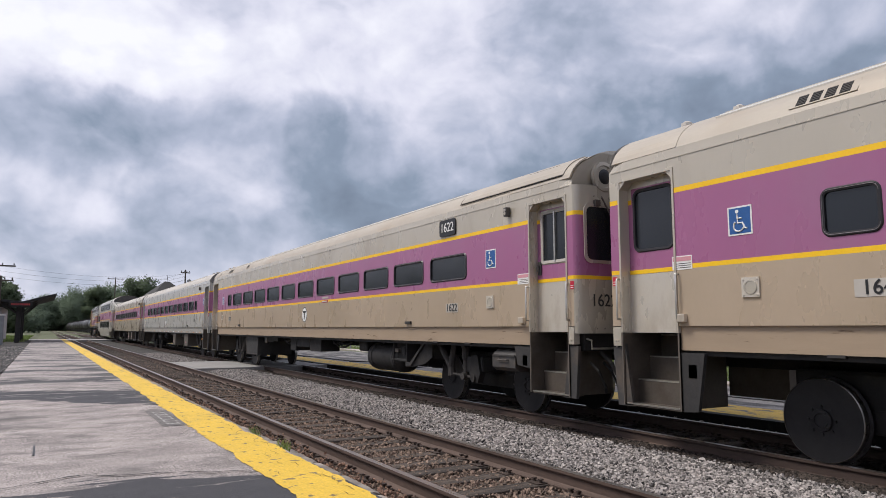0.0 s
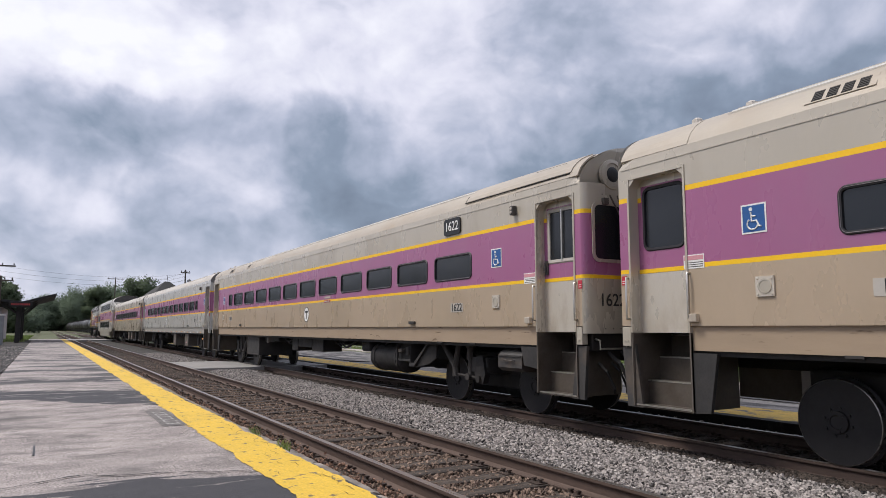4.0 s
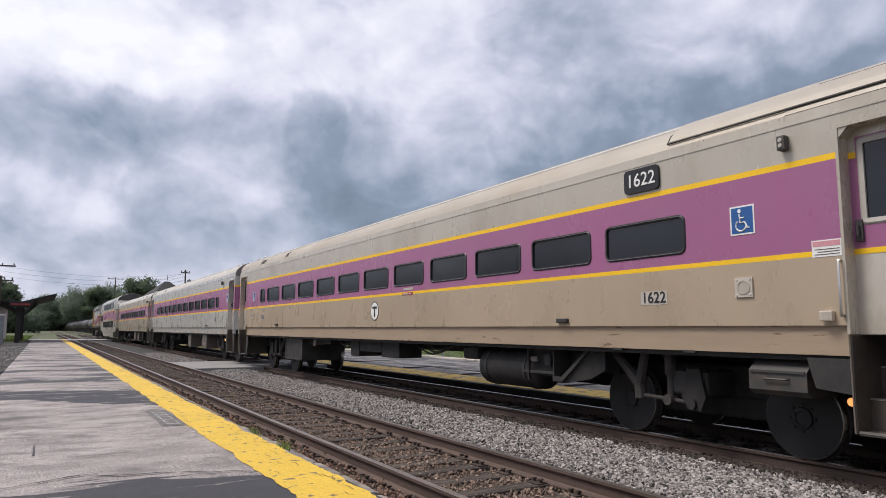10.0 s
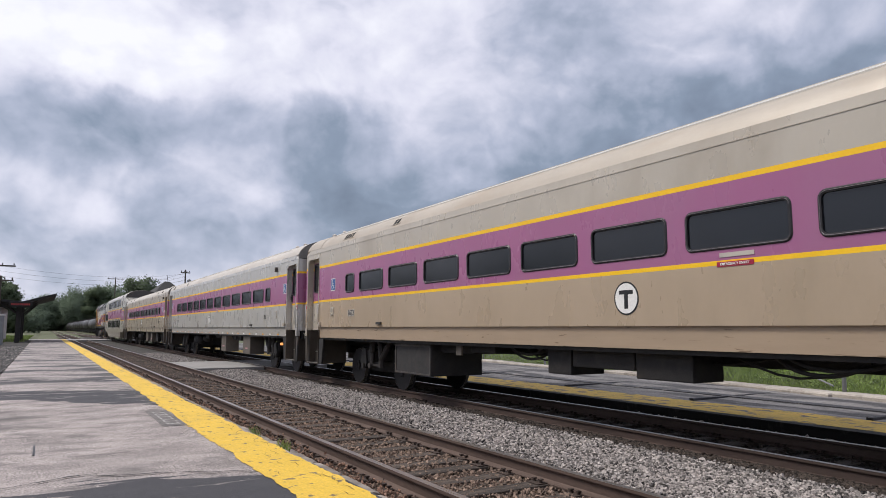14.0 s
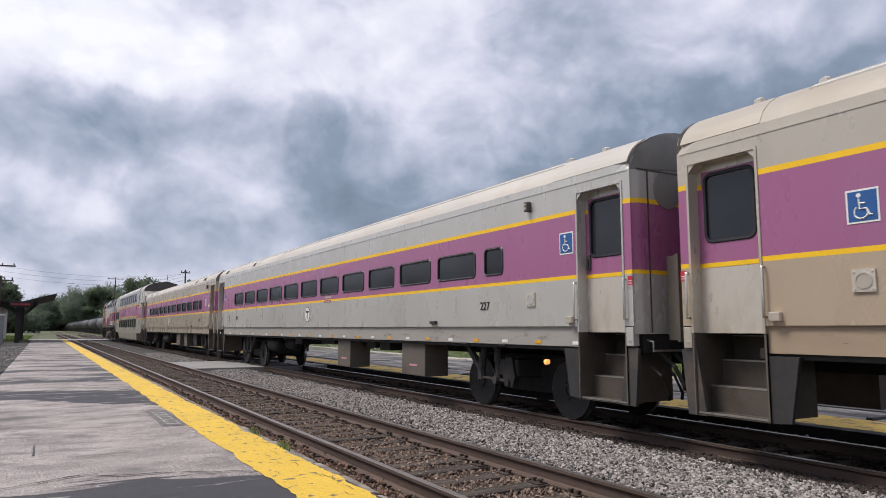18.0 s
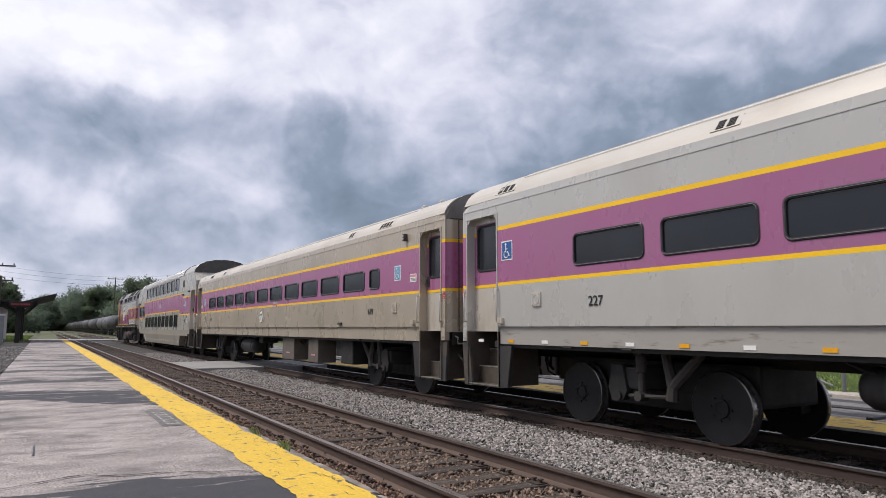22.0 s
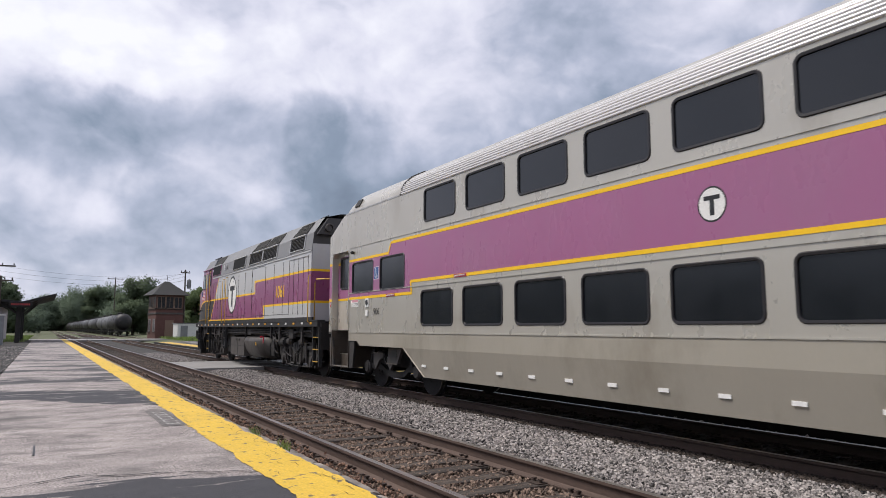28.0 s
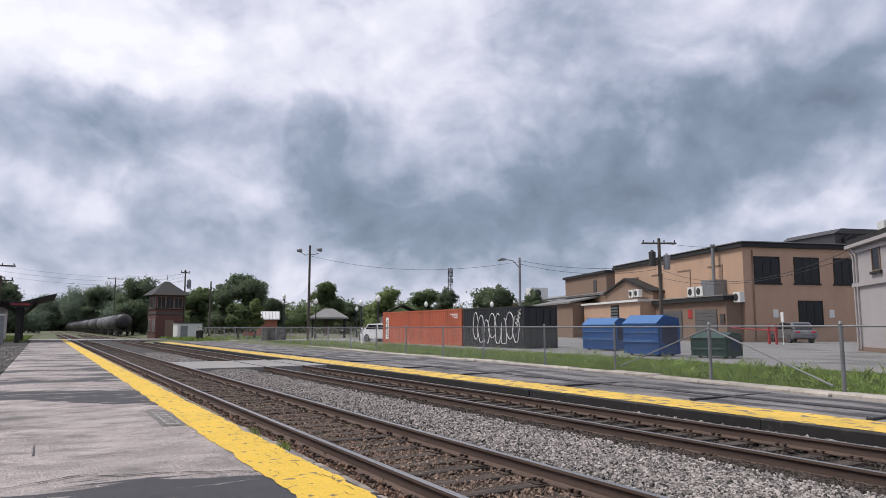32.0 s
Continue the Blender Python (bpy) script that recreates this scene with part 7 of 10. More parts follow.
        for k, (ya, yb, z, dz, r) in enumerate(((1.0, 4.9, 1.40, -0.05, 0.022), (1.2, 3.6, 1.30, 0.06, 0.028), (12.7, 17.0, 1.41, -0.07, 0.022), (13.0, 15.0, 1.22, 0.05, 0.03), (14.2, 16.9, 1.30, -0.05, 0.026), (4.4, 5.7, 1.10, 0.12, 0.03))):
            bm = bm_new()
            n = 7
            tube(bm, [(side * 1.37, ya + (yb - ya) * q_ / n, z + dz * math.sin(3.1 * q_ / n + k)) for q_ in range(n + 1)], r, 8)
            part("air_pipe", bm, M["truckdust"] if k % 2 else M["under"], car)
        for k, y in enumerate((4.72, 12.85, 13.9, 16.95)):
            bm = bm_new()
            tube(bm, [(side * 1.34, y, 1.45), (side * 1.40, y + 0.05, 1.2), (side * 1.38, y - 0.03, 0.9), (side * 1.30, y + 0.08, 0.62), (side * 1.22, y + 0.2, 0.5)], 0.022, 8)
            part("sand_hose", bm, M["truckdust"], car)
        for y0, y1, z0, z1 in ((13.35, 13.75, 1.14, 1.44), (2.9, 3.35, 1.12, 1.42), (8.0, 8.35, 1.2, 1.42), (16.0, 16.4, 1.18, 1.42)):
            bm = bm_new()
            box(bm, min(side * 1.30, side * 1.41), max(side * 1.30, side * 1.41), y0, y1, z0, z1, 0, 0.02)
            part("valve_box", bm, M["undergrey"], car)
        for y0, y1, top in ((15.10, 15.52, 1.5), (11.84, 12.14, 1.5), (0.30, 0.80, 1.5)):
            bm = bm_new()
            for y in (y0, y1):
                box(bm, min(side * 1.40, side * 1.50), max(side * 1.40, side * 1.50), y - 0.025, y + 0.025, 0.38 if y0 != 11.84 else 0.6, top)
            ld = part("step_ladder", bm, M["sill"], car, "black step ladder with bright tread edges")
            for z in (0.52, 0.86, 1.20) if y0 != 11.84 else (0.72, 1.05, 1.36):
                bm = bm_new()
                box(bm, min(side * 1.30, side * 1.50), max(side * 1.30, side * 1.50), y0, y1, z - 0.02, z)
                part("tread", bm, M["sill"], ld)
                bm = bm_new()
                box(bm, min(side * 1.49, side * 1.508), max(side * 1.49, side * 1.508), y0 + 0.03, y1 - 0.03, z - 0.02, z + 0.004)
                part("tread_edge", bm, M["gold"] if y0 != 11.84 else M["stepgrey"], ld)
        bm = bm_new()
        box(bm, min(side * 1.5, side * 1.515), max(side * 1.5, side * 1.515), 15.12, 15.50, 1.86, 2.5)
        part("step_recess", bm, M["sill"], car)
        for z in (1.92, 2.33):
            bm = bm_new()
            box(bm, min(side * 1.5, side * 1.54), max(side * 1.5, side * 1.54), 15.14, 15.48, z - 0.015, z + 0.012)
            part("tread_edge", bm, M["gold"], car)
        bm = bm_new()
        box(bm, min(side * 1.515, side * 1.522), max(side * 1.515, side * 1.522), 15.16, 15.46, 1.97, 2.22)
        part("step_back", bm, M["steel"], car)
        for y, z0, z1 in ((15.02, 1.66, 4.12), (15.68, 1.66, 4.02), (11.69, 1.68, 3.62), (12.29, 1.68, 3.56), (1.08, 1.62, 3.0)):
            bm = bm_new()
            tube(bm, [(side * 1.5, y, z1), (side * 1.56, y, z1), (side * 1.575, y, z1 - 0.06), (side * 1.575, y, z0 + 0.04), (side * 1.53, y, z0)], 0.015, 8)
            part("handrail", bm, M["gold"], car, "yellow painted handrail", True)
        bm = bm_new()
        tube(bm, [(side * 1.50, 0.72, 1.66), (side * 1.50, 0.70, 2.75), (side * 1.50, 0.60, 2.86), (side * 1.0, 0.5, 2.88), (side * 0.35, 0.5, 2.88)], 0.019, 8)
        part("handrail", bm, M["gold"], car, "yellow painted handrail", True)
        # hatch lines on the charcoal nose side
        bm = bm_new()
        box(bm, min(side * 1.47, side * 1.50), max(side * 1.47, side * 1.50), 15.75, 17.4, 2.42, 2.435)
        for y in (16.0, 16.75, 17.35):
            box(bm, min(side * 1.46, side * 1.512), max(side * 1.46, side * 1.512), y - 0.035, y + 0.035, 2.27, 2.35)
        part("nose_hatch", bm, M["sill"], car)
        bm = bm_new()
        tube(bm, [(taper(y) + side * 0.01, y, 1.84) for y in (15.75, 16.95, 17.5, nose - 0.02)], 0.018, 6)
        part("nose_trim", bm, M["gold"], car)
        for z in (3.08, 2.62, 2.16, 1.72):
            bm = bm_new()
            xx = taper(nose - 0.2)
            tube(bm, [(xx, nose - 0.42, z + 0.03), (xx + side * 0.05, nose - 0.38, z), (xx + side * 0.05, nose - 0.02, z), (xx - side * 0.02, nose + 0.03, z)], 0.014, 6)
            part("grab_iron", bm, M["gold"] if z > 2.1 else M["loco_dark"], car)
    # cab roof, windscreen slope, nose
    bm = bm_new()
    ca = [(1.5, 4.22), (1.30, 4.66), (0.9, 4.82), (0, 4.88)]
    cring = ca + [(-x, z) for x, z in ca[::-1][1:]]
    sts = ((cab0 - 0.36, 1.0, 0), (cab1 - 0.62, 1.0, 0), (cab1 - 0.22, 0.99, -0.10), (cab1 - 0.08, 0.985, -0.38))
    rr = [[bm.verts.new((x * k, y, max(4.20, z + dz * (z > 4.3) * (z - 4.2) / 0.48))) for x, z in cring] for y, k, dz in sts]
    for a, b in zip(rr, rr[1:]):
        for i in range(len(cring) - 1):
            bm.faces.new((a[i], a[i + 1], b[i + 1], b[i]))
    bm.faces.new([bm.verts.new(v.co) for v in rr[0]])
    bmesh.ops.recalc_face_normals(bm, faces=bm.faces[:])
    part("cab_roof", bm, M["loco_roof"], car)
    for side in (-1, 1):
        bm = bm_new()
        box(bm, min(side * 1.49, side * 1.54), max(side * 1.49, side * 1.54), cab0 - 0.30, cab1 - 0.16, 4.19, 4.235, 0, 0.012)
        part("roof_gutter", bm, M["loco_purple"], car)
    bm = bm_new()
    f = bm.faces.new([bm.verts.new(p) for p in ((-1.5, cab1, 3.28), (1.5, cab1, 3.28), (1.47, cab1 - 0.14, 4.2), (-1.47, cab1 - 0.14, 4.2))])
    f.material_index = 0
    part("cab_front", bm, M["loco_purple"], car)
    for s in (-1, 1):
        bm = bm_new()
        q = lambda x, z: (x, cab1 - 0.14 * (z - 3.28) / 0.92 + 0.006, z)
        bm.faces.new([bm.verts.new(q(x, z)) for x, z in ((s * 0.2, 3.42), (s * 1.32, 3.42), (s * 1.30, 4.08), (s * 0.2, 4.08))])
        part("windscreen", bm, M["cabglass"], car)
    bm = bm_new()
    t0, t1 = 1.5, 1.5 - (nose - cab1) * 0.11
    zt0, zt1 = 3.30, 3.20
    bm.faces.new([bm.verts.new(p) for p in ((-t0, cab1, zt0), (t0, cab1, zt0), (t1, nose, zt1), (-t1, nose, zt1))])
    part("nose_top", bm, M["loco_purple"], car)
    bm = bm_new()
    for z0, z1, mi in ((1.66, 2.29, 1), (2.29, 2.355, 2), (2.355, 3.20, 0)):
        f = bm.faces.new([bm.verts.new(p) for p in ((-t1, nose, z0), (t1, nose, z0), (t1, nose, z1), (-t1, nose, z1))])
        f.material_index = mi
    part("nose_front", bm, [M["loco_purple"], M["loco_dark"], M["yellow"]], car)
    bm = bm_new()
    tube(bm, [(-0.9, cab1 + 0.15, 3.30), (-0.9, cab1 + 0.2, 3.42), (-0.9, nose - 0.25, 3.36), (-0.9, nose - 0.15, 3.22)], 0.014, 6)
    part("nose_rail", bm, M["steel"], car)
    # rear end
    bm = bm_new()
    for z0, z1, mi in ((1.66, 2.19, 0), (2.19, 2.26, 2), (2.26, 3.13, 1), (3.13, 3.20, 2), (3.20, 3.95, 0)):
        f = bm.faces.new([bm.verts.new((x, r0, z)) for x, z in ((-1.5, z0), (1.5, z0), (1.5 if z1 < 3.9 else 1.47, z1), (-1.5 if z1 < 3.9 else -1.47, z1))])
        f.material_index = mi
    f = bm.faces.new([bm.verts.new((x, r0, z)) for x, z in ((-1.47, 3.95), (1.47, 3.95), (1.435, 4.27), (1.10, 4.65), (0.5, 4.77), (-0.5, 4.77), (-1.10, 4.65), (-1.435, 4.27))])
    f.material_index = 3
    part("rear_wall", bm, mats, car)
    bm = bm_new()
    prism(bm, [(-1.38, 4.22), (1.38, 4.22), (1.05, 4.72), (-1.05, 4.72)], "y", r0 - 0.02, r0 - 0.16)
    part("rear_lamp_hood", bm, M["loco_dark"], car)
    for x in (-1.15, 1.15):
        bm = bm_new()
        lathe(bm, [(-0.0, 0.13), (-0.12, 0.13), (-0.13, 0.09), (-0.08, 0.085)], "y", (x * 0.9, r0 - 0.14, 4.42), 20)
        part("rear_lamp", bm, M["stepgrey"], car)
    for z in (2.55, 2.95, 3.35, 3.75):
        bm = bm_new()
        tube(bm, [(-0.75, r0, z), (-0.75, r0 - 0.06, z), (-0.3, r0 - 0.06, z), (-0.3, r0, z)], 0.014, 6)
        part("rung", bm, M["gold"], car)
    bm = bm_new()
    tube(bm, [(-0.9, 1.3, 4.68), (-0.9, 1.3, 4.86), (-0.9, 1.95, 4.86), (-0.9, 1.95, 4.68)], 0.014, 6)
    part("roof_rail", bm, M["sill"], car)
    bm = bm_new()
    box(bm, -1.12, -0.5, 14.9, 16.2, 4.70, 4.80, 0, 0.02)
    part("cab_air_conditioner", bm, M["sill"], car)
    for y in (4.4, 8.5, 12.7):
        bm = bm_new()
        tube(bm, [(-1.0, y, 4.64), (-1.0, y, 4.75), (-1.0, y + 0.12, 4.77), (-1.0, y + 0.2, 4.69)], 0.03, 6)
        part("lifting_lug", bm, M["sill"], car)
    # frame, tank, trucks, pilots
    bm = bm_new()
    box(bm, -1.3, 1.3, 0.3, nose - 0.3, 1.18, 1.5)
    box(bm, -1.45, 1.45, 0.25, 0.4, 0.85, 1.6)
    part("underframe", bm, M["under"], car)
    bm = bm_new()
    # dark block added for unidentified equipment, closing the gap before the truck
    box(bm, -1.05, 1.05, 11.62, 13.2, 0.42, 1.2, 0, 0.03)
    box(bm, -1.25, 1.25, 11.2, 11.5, 0.85, 1.2, 0, 0.03)
    part("air_compressor", bm, M["under"], car, "black equipment casing between tank and truck")
    for x_, r in ((-1.18, 0.035), (-1.30, 0.022), (-1.24, 0.028)):
        bm = bm_new()
        yy = 11.25 + 9 * (x_ + 1.30)
        tube(bm, [(x_, yy - 0.9, 1.15), (x_, yy - 0.86, 0.9), (x_ + 0.04, yy - 0.7, 0.5), (x_ + 0.05, yy - 0.3, 0.45)], r, 8)
        part("drain_pipe", bm, M["under"], car)
    bm = bm_new()
    half = [(1.20, 1.16), (1.34, 1.13), (1.42, 1.06), (1.45, 0.97), (1.42, 0.80), (1.33, 0.58), (1.22, 0.44), (1.05, 0.36)]
    pts = [(-a, b) for a, b in half] + half[::-1]
    prism(bm, pts, "y", 5.80, 8.75)
    tank = part("fuel_tank", bm, M["tankdust"], car, "large dusty black fuel tank", True)
    for y, z, c in ((7.1, 0.88, "black"), (6.5, 1.14, "red")):
        bm = bm_new()
        k = 0.07 if c == "black" else 0.04
        lathe(bm, [(-1.38, k), (-1.45, k * 0.95), (-1.455, k * 0.6), (-1.44, k * 0.5)], "x", (0, y, z), 14)
        part("tank_cap", bm, M["gold"] if c == "black" else M["red"], tank)
    for s in (-1, 1):
        bm = bm_new()
        prism(bm, [(s * 0.5, 0.40), (s * 1.16, 0.40), (s * 1.27, 0.50), (s * 1.30, 0.80), (s * 1.24, 1.02), (s * 0.5, 1.05)], "y", 5.22, 5.74)
        rs = part("reservoir", bm, M["under"], car, "black reservoir behind the fuel tank")
        bm = bm_new()
        for y in (5.24, 5.68):
            bm = bm_new()
            box(bm, min(s * 1.29, s * 1.315), max(s * 1.29, s * 1.315), y, y + 0.04, 0.5, 0.95)
            part("strap", bm, M["undergrey"], rs)
        bm = bm_new()
        tube(bm, [(s * 1.33, 5.75, 1.20), (s * 1.36, 5.2, 1.16), (s * 1.38, 4.98, 1.0), (s * 1.38, 4.93, 0.72), (s * 1.30, 4.80, 0.60)], 0.028, 8)
        part("hose", bm, M["undergrey"], car)
        bm = bm_new()
        box(bm, min(s * 1.43, s * 1.46), max(s * 1.43, s * 1.46), 6.08, 6.14, 0.92, 1.14, 0, 0.008)
        part("fuel_handle", bm, M["red"], tank, "dull red shut-off handle")
    side_frame_truck(car, 3.12, 1.37, M["truckdust"], 1.2)
    side_frame_truck(car, 15.15, 1.37, M["truckdust"], 1.2)
    bm = bm_new()
    prism(bm, [(nose - 0.55, 1.5), (nose - 0.02, 1.5), (nose + 0.05, 1.1), (nose + 0.12, 0.4), (nose - 0.25, 0.18), (nose - 0.45, 0.25)], "x", -1.3, 1.3)
    part("pilot", bm, M["sill"], car, "black snow plough pilot")
    for s in (-1, 1):
        bm = bm_new()
        for y in (nose - 0.62, nose - 0.12):
            box(bm, min(s * 1.28, s * 1.40), max(s * 1.28, s * 1.40), y - 0.03, y + 0.03, 0.42, 1.5)
        for z in (0.5, 0.85, 1.2):
            box(bm, min(s * 1.2, s * 1.40), max(s * 1.2, s * 1.40), nose - 0.6, nose - 0.12, z - 0.02, z)
        part("step_ladder", bm, M["sill"], car, "black front step ladder")
    bm = bm_new()
    box(bm, -0.16, 0.16, nose - 0.3, nose + 0.45, 0.72, 1.0, 0, 0.03)
    box(bm, -0.16, 0.16, -0.1, 0.4, 0.72, 1.0, 0, 0.03)
    for x in (-0.9, -0.6, 0.7):
        tube(bm, [(x, 0.3, 1.1), (x, 0.05, 0.95), (x + 0.05, -0.05, 0.7)], 0.03, 8)
        tube(bm, [(x, nose - 0.1, 1.2), (x, nose + 0.12, 1.0), (x + 0.05, nose + 0.16, 0.6)], 0.025, 8)
    part("coupler", bm, M["under"], car)
    bm = bm_new()
    tube(bm, [(-1.2, 4.45, 1.15)] + [(-1.28, 4.3 - 0.25 * k, 0.78 - 0.22 * math.sin(math.pi * k / 8)) for k in range(9)], 0.014, 6)
    part("chain", bm, M["undergrey"], car)
    bm = bm_new()
    lathe(bm, [(3.9, 0.05), (3.93, 0.16), (4.5, 0.16), (4.53, 0.05)], "y", (-1.25, 0, 1.0), 16)
    part("brake_cylinder", bm, M["under"], car)
    lettering("1061", car, "loco_number", (-1.503, 4.09, 2.64), 0.56, M["yellow"], SIDE_TEXT, "yellow locomotive number", 0.98)
    # seat backs and a rear wall inside the glazed cab
    bm = bm_new()
    box(bm, -1.15, -0.75, 15.75, 15.88, 3.0, 3.75, 0, 0.05)
    part("seat_back", bm, M["black"], car)
    return car


# opaque panes: skylight in and through the glass is put into their pale colour
M["cabglass"] = surface("cab_glass_with_sky_tone", (0.195, 0.227, 0.227), 0.2, 0, 0.3, 1.2, (1, 1, 1), 0.0, 20)
VEHICLES.append((bilevel("silver two-level coach with a purple band and two window rows"), 3 * CAR - 0.80))
VEHICLES.append((locomotive("purple and silver diesel locomotive with yellow stripes"), 4 * CAR - 0.80))

# ---- beyond the far platform ----
M["leaf"] = surface("summer_leaves", (0.125, 0.165, 0.080), 0.7, 0, 0.2, 0.4, (1, 1, 1), 0.08, 6, island=0.14, spec=0.05)
M["leaf_dark"] = surface("dark_leaves", (0.122, 0.158, 0.098), 0.75, 0, 0.18, 0.3, (1, 1, 1), 0.08, 6, island=0.13, spec=0.05)
M["leaf_light"] = surface("light_leaves", (0.19, 0.24, 0.10), 0.7, 0, 0.25, 0.4, (1, 1, 1), 0.1, 6, island=0.22, spec=0.05)
# paler, bluer leaf colour paints the haze of distance on the far woods
M["leaf_far"] = surface("far_leaves_with_painted_haze", (0.140, 0.180, 0.130), 0.8, 0, 0.15, 0.2, (1, 1, 1), 0.05, 6, island=0.10, spec=0.05)
for key in ("leaf", "leaf_dark", "leaf_light", "leaf_far"):
    tree_ = M[key].node_tree
    face = tree_.nodes["Principled BSDF"]
    through_leaf, both = tree_.nodes.new("ShaderNodeBsdfTranslucent"), tree_.nodes.new("ShaderNodeMixShader")
    both.inputs[0].default_value = 0.4
    tree_.links.new(face.inputs["Base Color"].links[0].from_socket, through_leaf.inputs["Color"])
    tree_.links.new(face.outputs[0], both.inputs[1])
    tree_.links.new(through_leaf.outputs[0], both.inputs[2])
    tree_.links.new(both.outputs[0], tree_.nodes["Material Output"].inputs["Surface"])
M["bark"] = surface("grey_brown_bark", (0.085, 0.065, 0.05), 0.9, 0, 0.2, 3, (1, 1, 0.3), 0.15, 20, 0.4, 20)
M["pole_wood"] = surface("weathered_pole_wood", (0.0805, 0.0665, 0.056), 0.9, 0, 0.2, 2, (3, 3, 0.2), 0.15, 20, 0.3, 20)
M["weed"] = surface("roadside_weeds", (0.185, 0.262, 0.058), 0.75, 0, 0.3, 0.8, (1, 1, 1), 0.1, 6, island=0.5)
M["galv"] = surface("galvanised_steel", (0.22, 0.225, 0.235), 0.5, 0.5, 0.15, 3, (1, 1, 1), 0.08, 40)
M["orange"] = surface("orange_container_paint", (0.42, 0.10, 0.048), 0.6, 0, 0.10, 0.7, STREAK, 0.06, 20, 0, 0, (0.27, 0.075, 0.042), 1.2, 0.5, 0.75)
M["dkcont"] = surface("black_container_paint", (0.0165, 0.0187, 0.022), 0.6, 0, 0.2, 1, STREAK, 0.1, 20)
M["chalk"] = surface("white_spray_paint", (0.72, 0.72, 0.72), 0.7, 0, 0.05, 3)
M["dumpblue"] = surface("blue_dumpster_paint", (0.010, 0.064, 0.205), 0.5, 0, 0.12, 1.2, STREAK, 0.06, 20, 0, 0, (0.05, 0.05, 0.06), 2.0, 0.62, 0.8)
M["dumpdark"] = surface("end_opening_shade_blue", (0.008, 0.022, 0.055), 0.6, 0, 0.15, 1.5)
M["lidblue"] = surface("pale_blue_lid", (0.05, 0.145, 0.34), 0.45, 0, 0.1, 1.2)
M["dumpgreen"] = surface("dark_green_paint", (0.015, 0.045, 0.035), 0.5, 0, 0.1, 1.2)
M["tan"] = surface("tan_stucco", (0.43, 0.285, 0.20), 0.9, 0, 0.06, 0.6, (1, 1, 0.4), 0.05, 12, 0.1, 30, (0.36, 0.235, 0.165), 0.7, 0.55, 0.8)
M["brown"] = surface("brown_stucco", (0.20, 0.135, 0.10), 0.9, 0, 0.08, 0.6, (1, 1, 0.4), 0.05, 12, 0.1, 30)
M["winblack"] = surface("black_window_glass", (0.008, 0.009, 0.011), 0.3, 0, 0.2, 0.8, spec=0.35)
M["darktrim"] = surface("dark_roof_trim", (0.014, 0.014, 0.014), 0.8, 0, 0.1, 1)
M["greyroof"] = surface("weathered_grey_roof", (0.188, 0.184, 0.18), 0.7, 0, 0.15, 0.8, (1, 1, 1), 0.1, 10)
M["greydoor"] = surface("grey_roller_door", (0.10, 0.095, 0.092), 0.6, 0, 0.08, 1)
M["whitewall"] = surface("pale_grey_siding", (0.36, 0.33, 0.33), 0.8, 0, 0.06, 0.8, (1, 1, 0.4), 0.05, 14)
M["brick"] = surface("dark_red_brick", (0.105, 0.050, 0.042), 0.9, 0, 0.15, 1.5, (1, 1, 1), 0.2, 14, 0.2, 20)
M["brick_light"] = surface("red_brick", (0.30, 0.12, 0.08), 0.9, 0, 0.12, 1.5, (1, 1, 1), 0.2, 14)
M["slate"] = surface("dark_slate_roof", (0.032, 0.031, 0.030), 0.75, 0, 0.12, 1.2, (1, 1, 1), 0.15, 8)
M["tankblack"] = surface("black_tank_steel", (0.024, 0.022, 0.024), 0.5, 0.1, 0.25, 0.6, (1, 0.5, 1), 0.1, 10, 0, 0, (0.09, 0.075, 0.065), 0.8, 0.5, 0.75)
M["tankgrey"] = surface("grey_tank_steel", (0.13, 0.13, 0.135), 0.5, 0.1, 0.25, 0.6, (1, 0.5, 1), 0.1, 10)
M["carwhite"] = surface("white_car_paint", (0.70, 0.70, 0.71), 0.3, 0, 0.03, 1)
M["cargrey"] = surface("silver_car_paint", (0.22, 0.225, 0.235), 0.3, 0.5, 0.05, 1)
M["lampglobe"] = surface("milky_lamp_globe", (0.75, 0.75, 0.72), 0.35, 0, 0.02, 1)
M["acwhite"] = surface("white_unit_paint", (0.62, 0.62, 0.60), 0.5, 0, 0.06, 2)
M["redpaint"] = surface("red_gate_paint", (0.35, 0.03, 0.03), 0.5, 0, 0.1, 2)
M["bluebody"] = surface("hazy_blue_paint", (0.07, 0.10, 0.15), 0.6, 0, 0.1, 1)


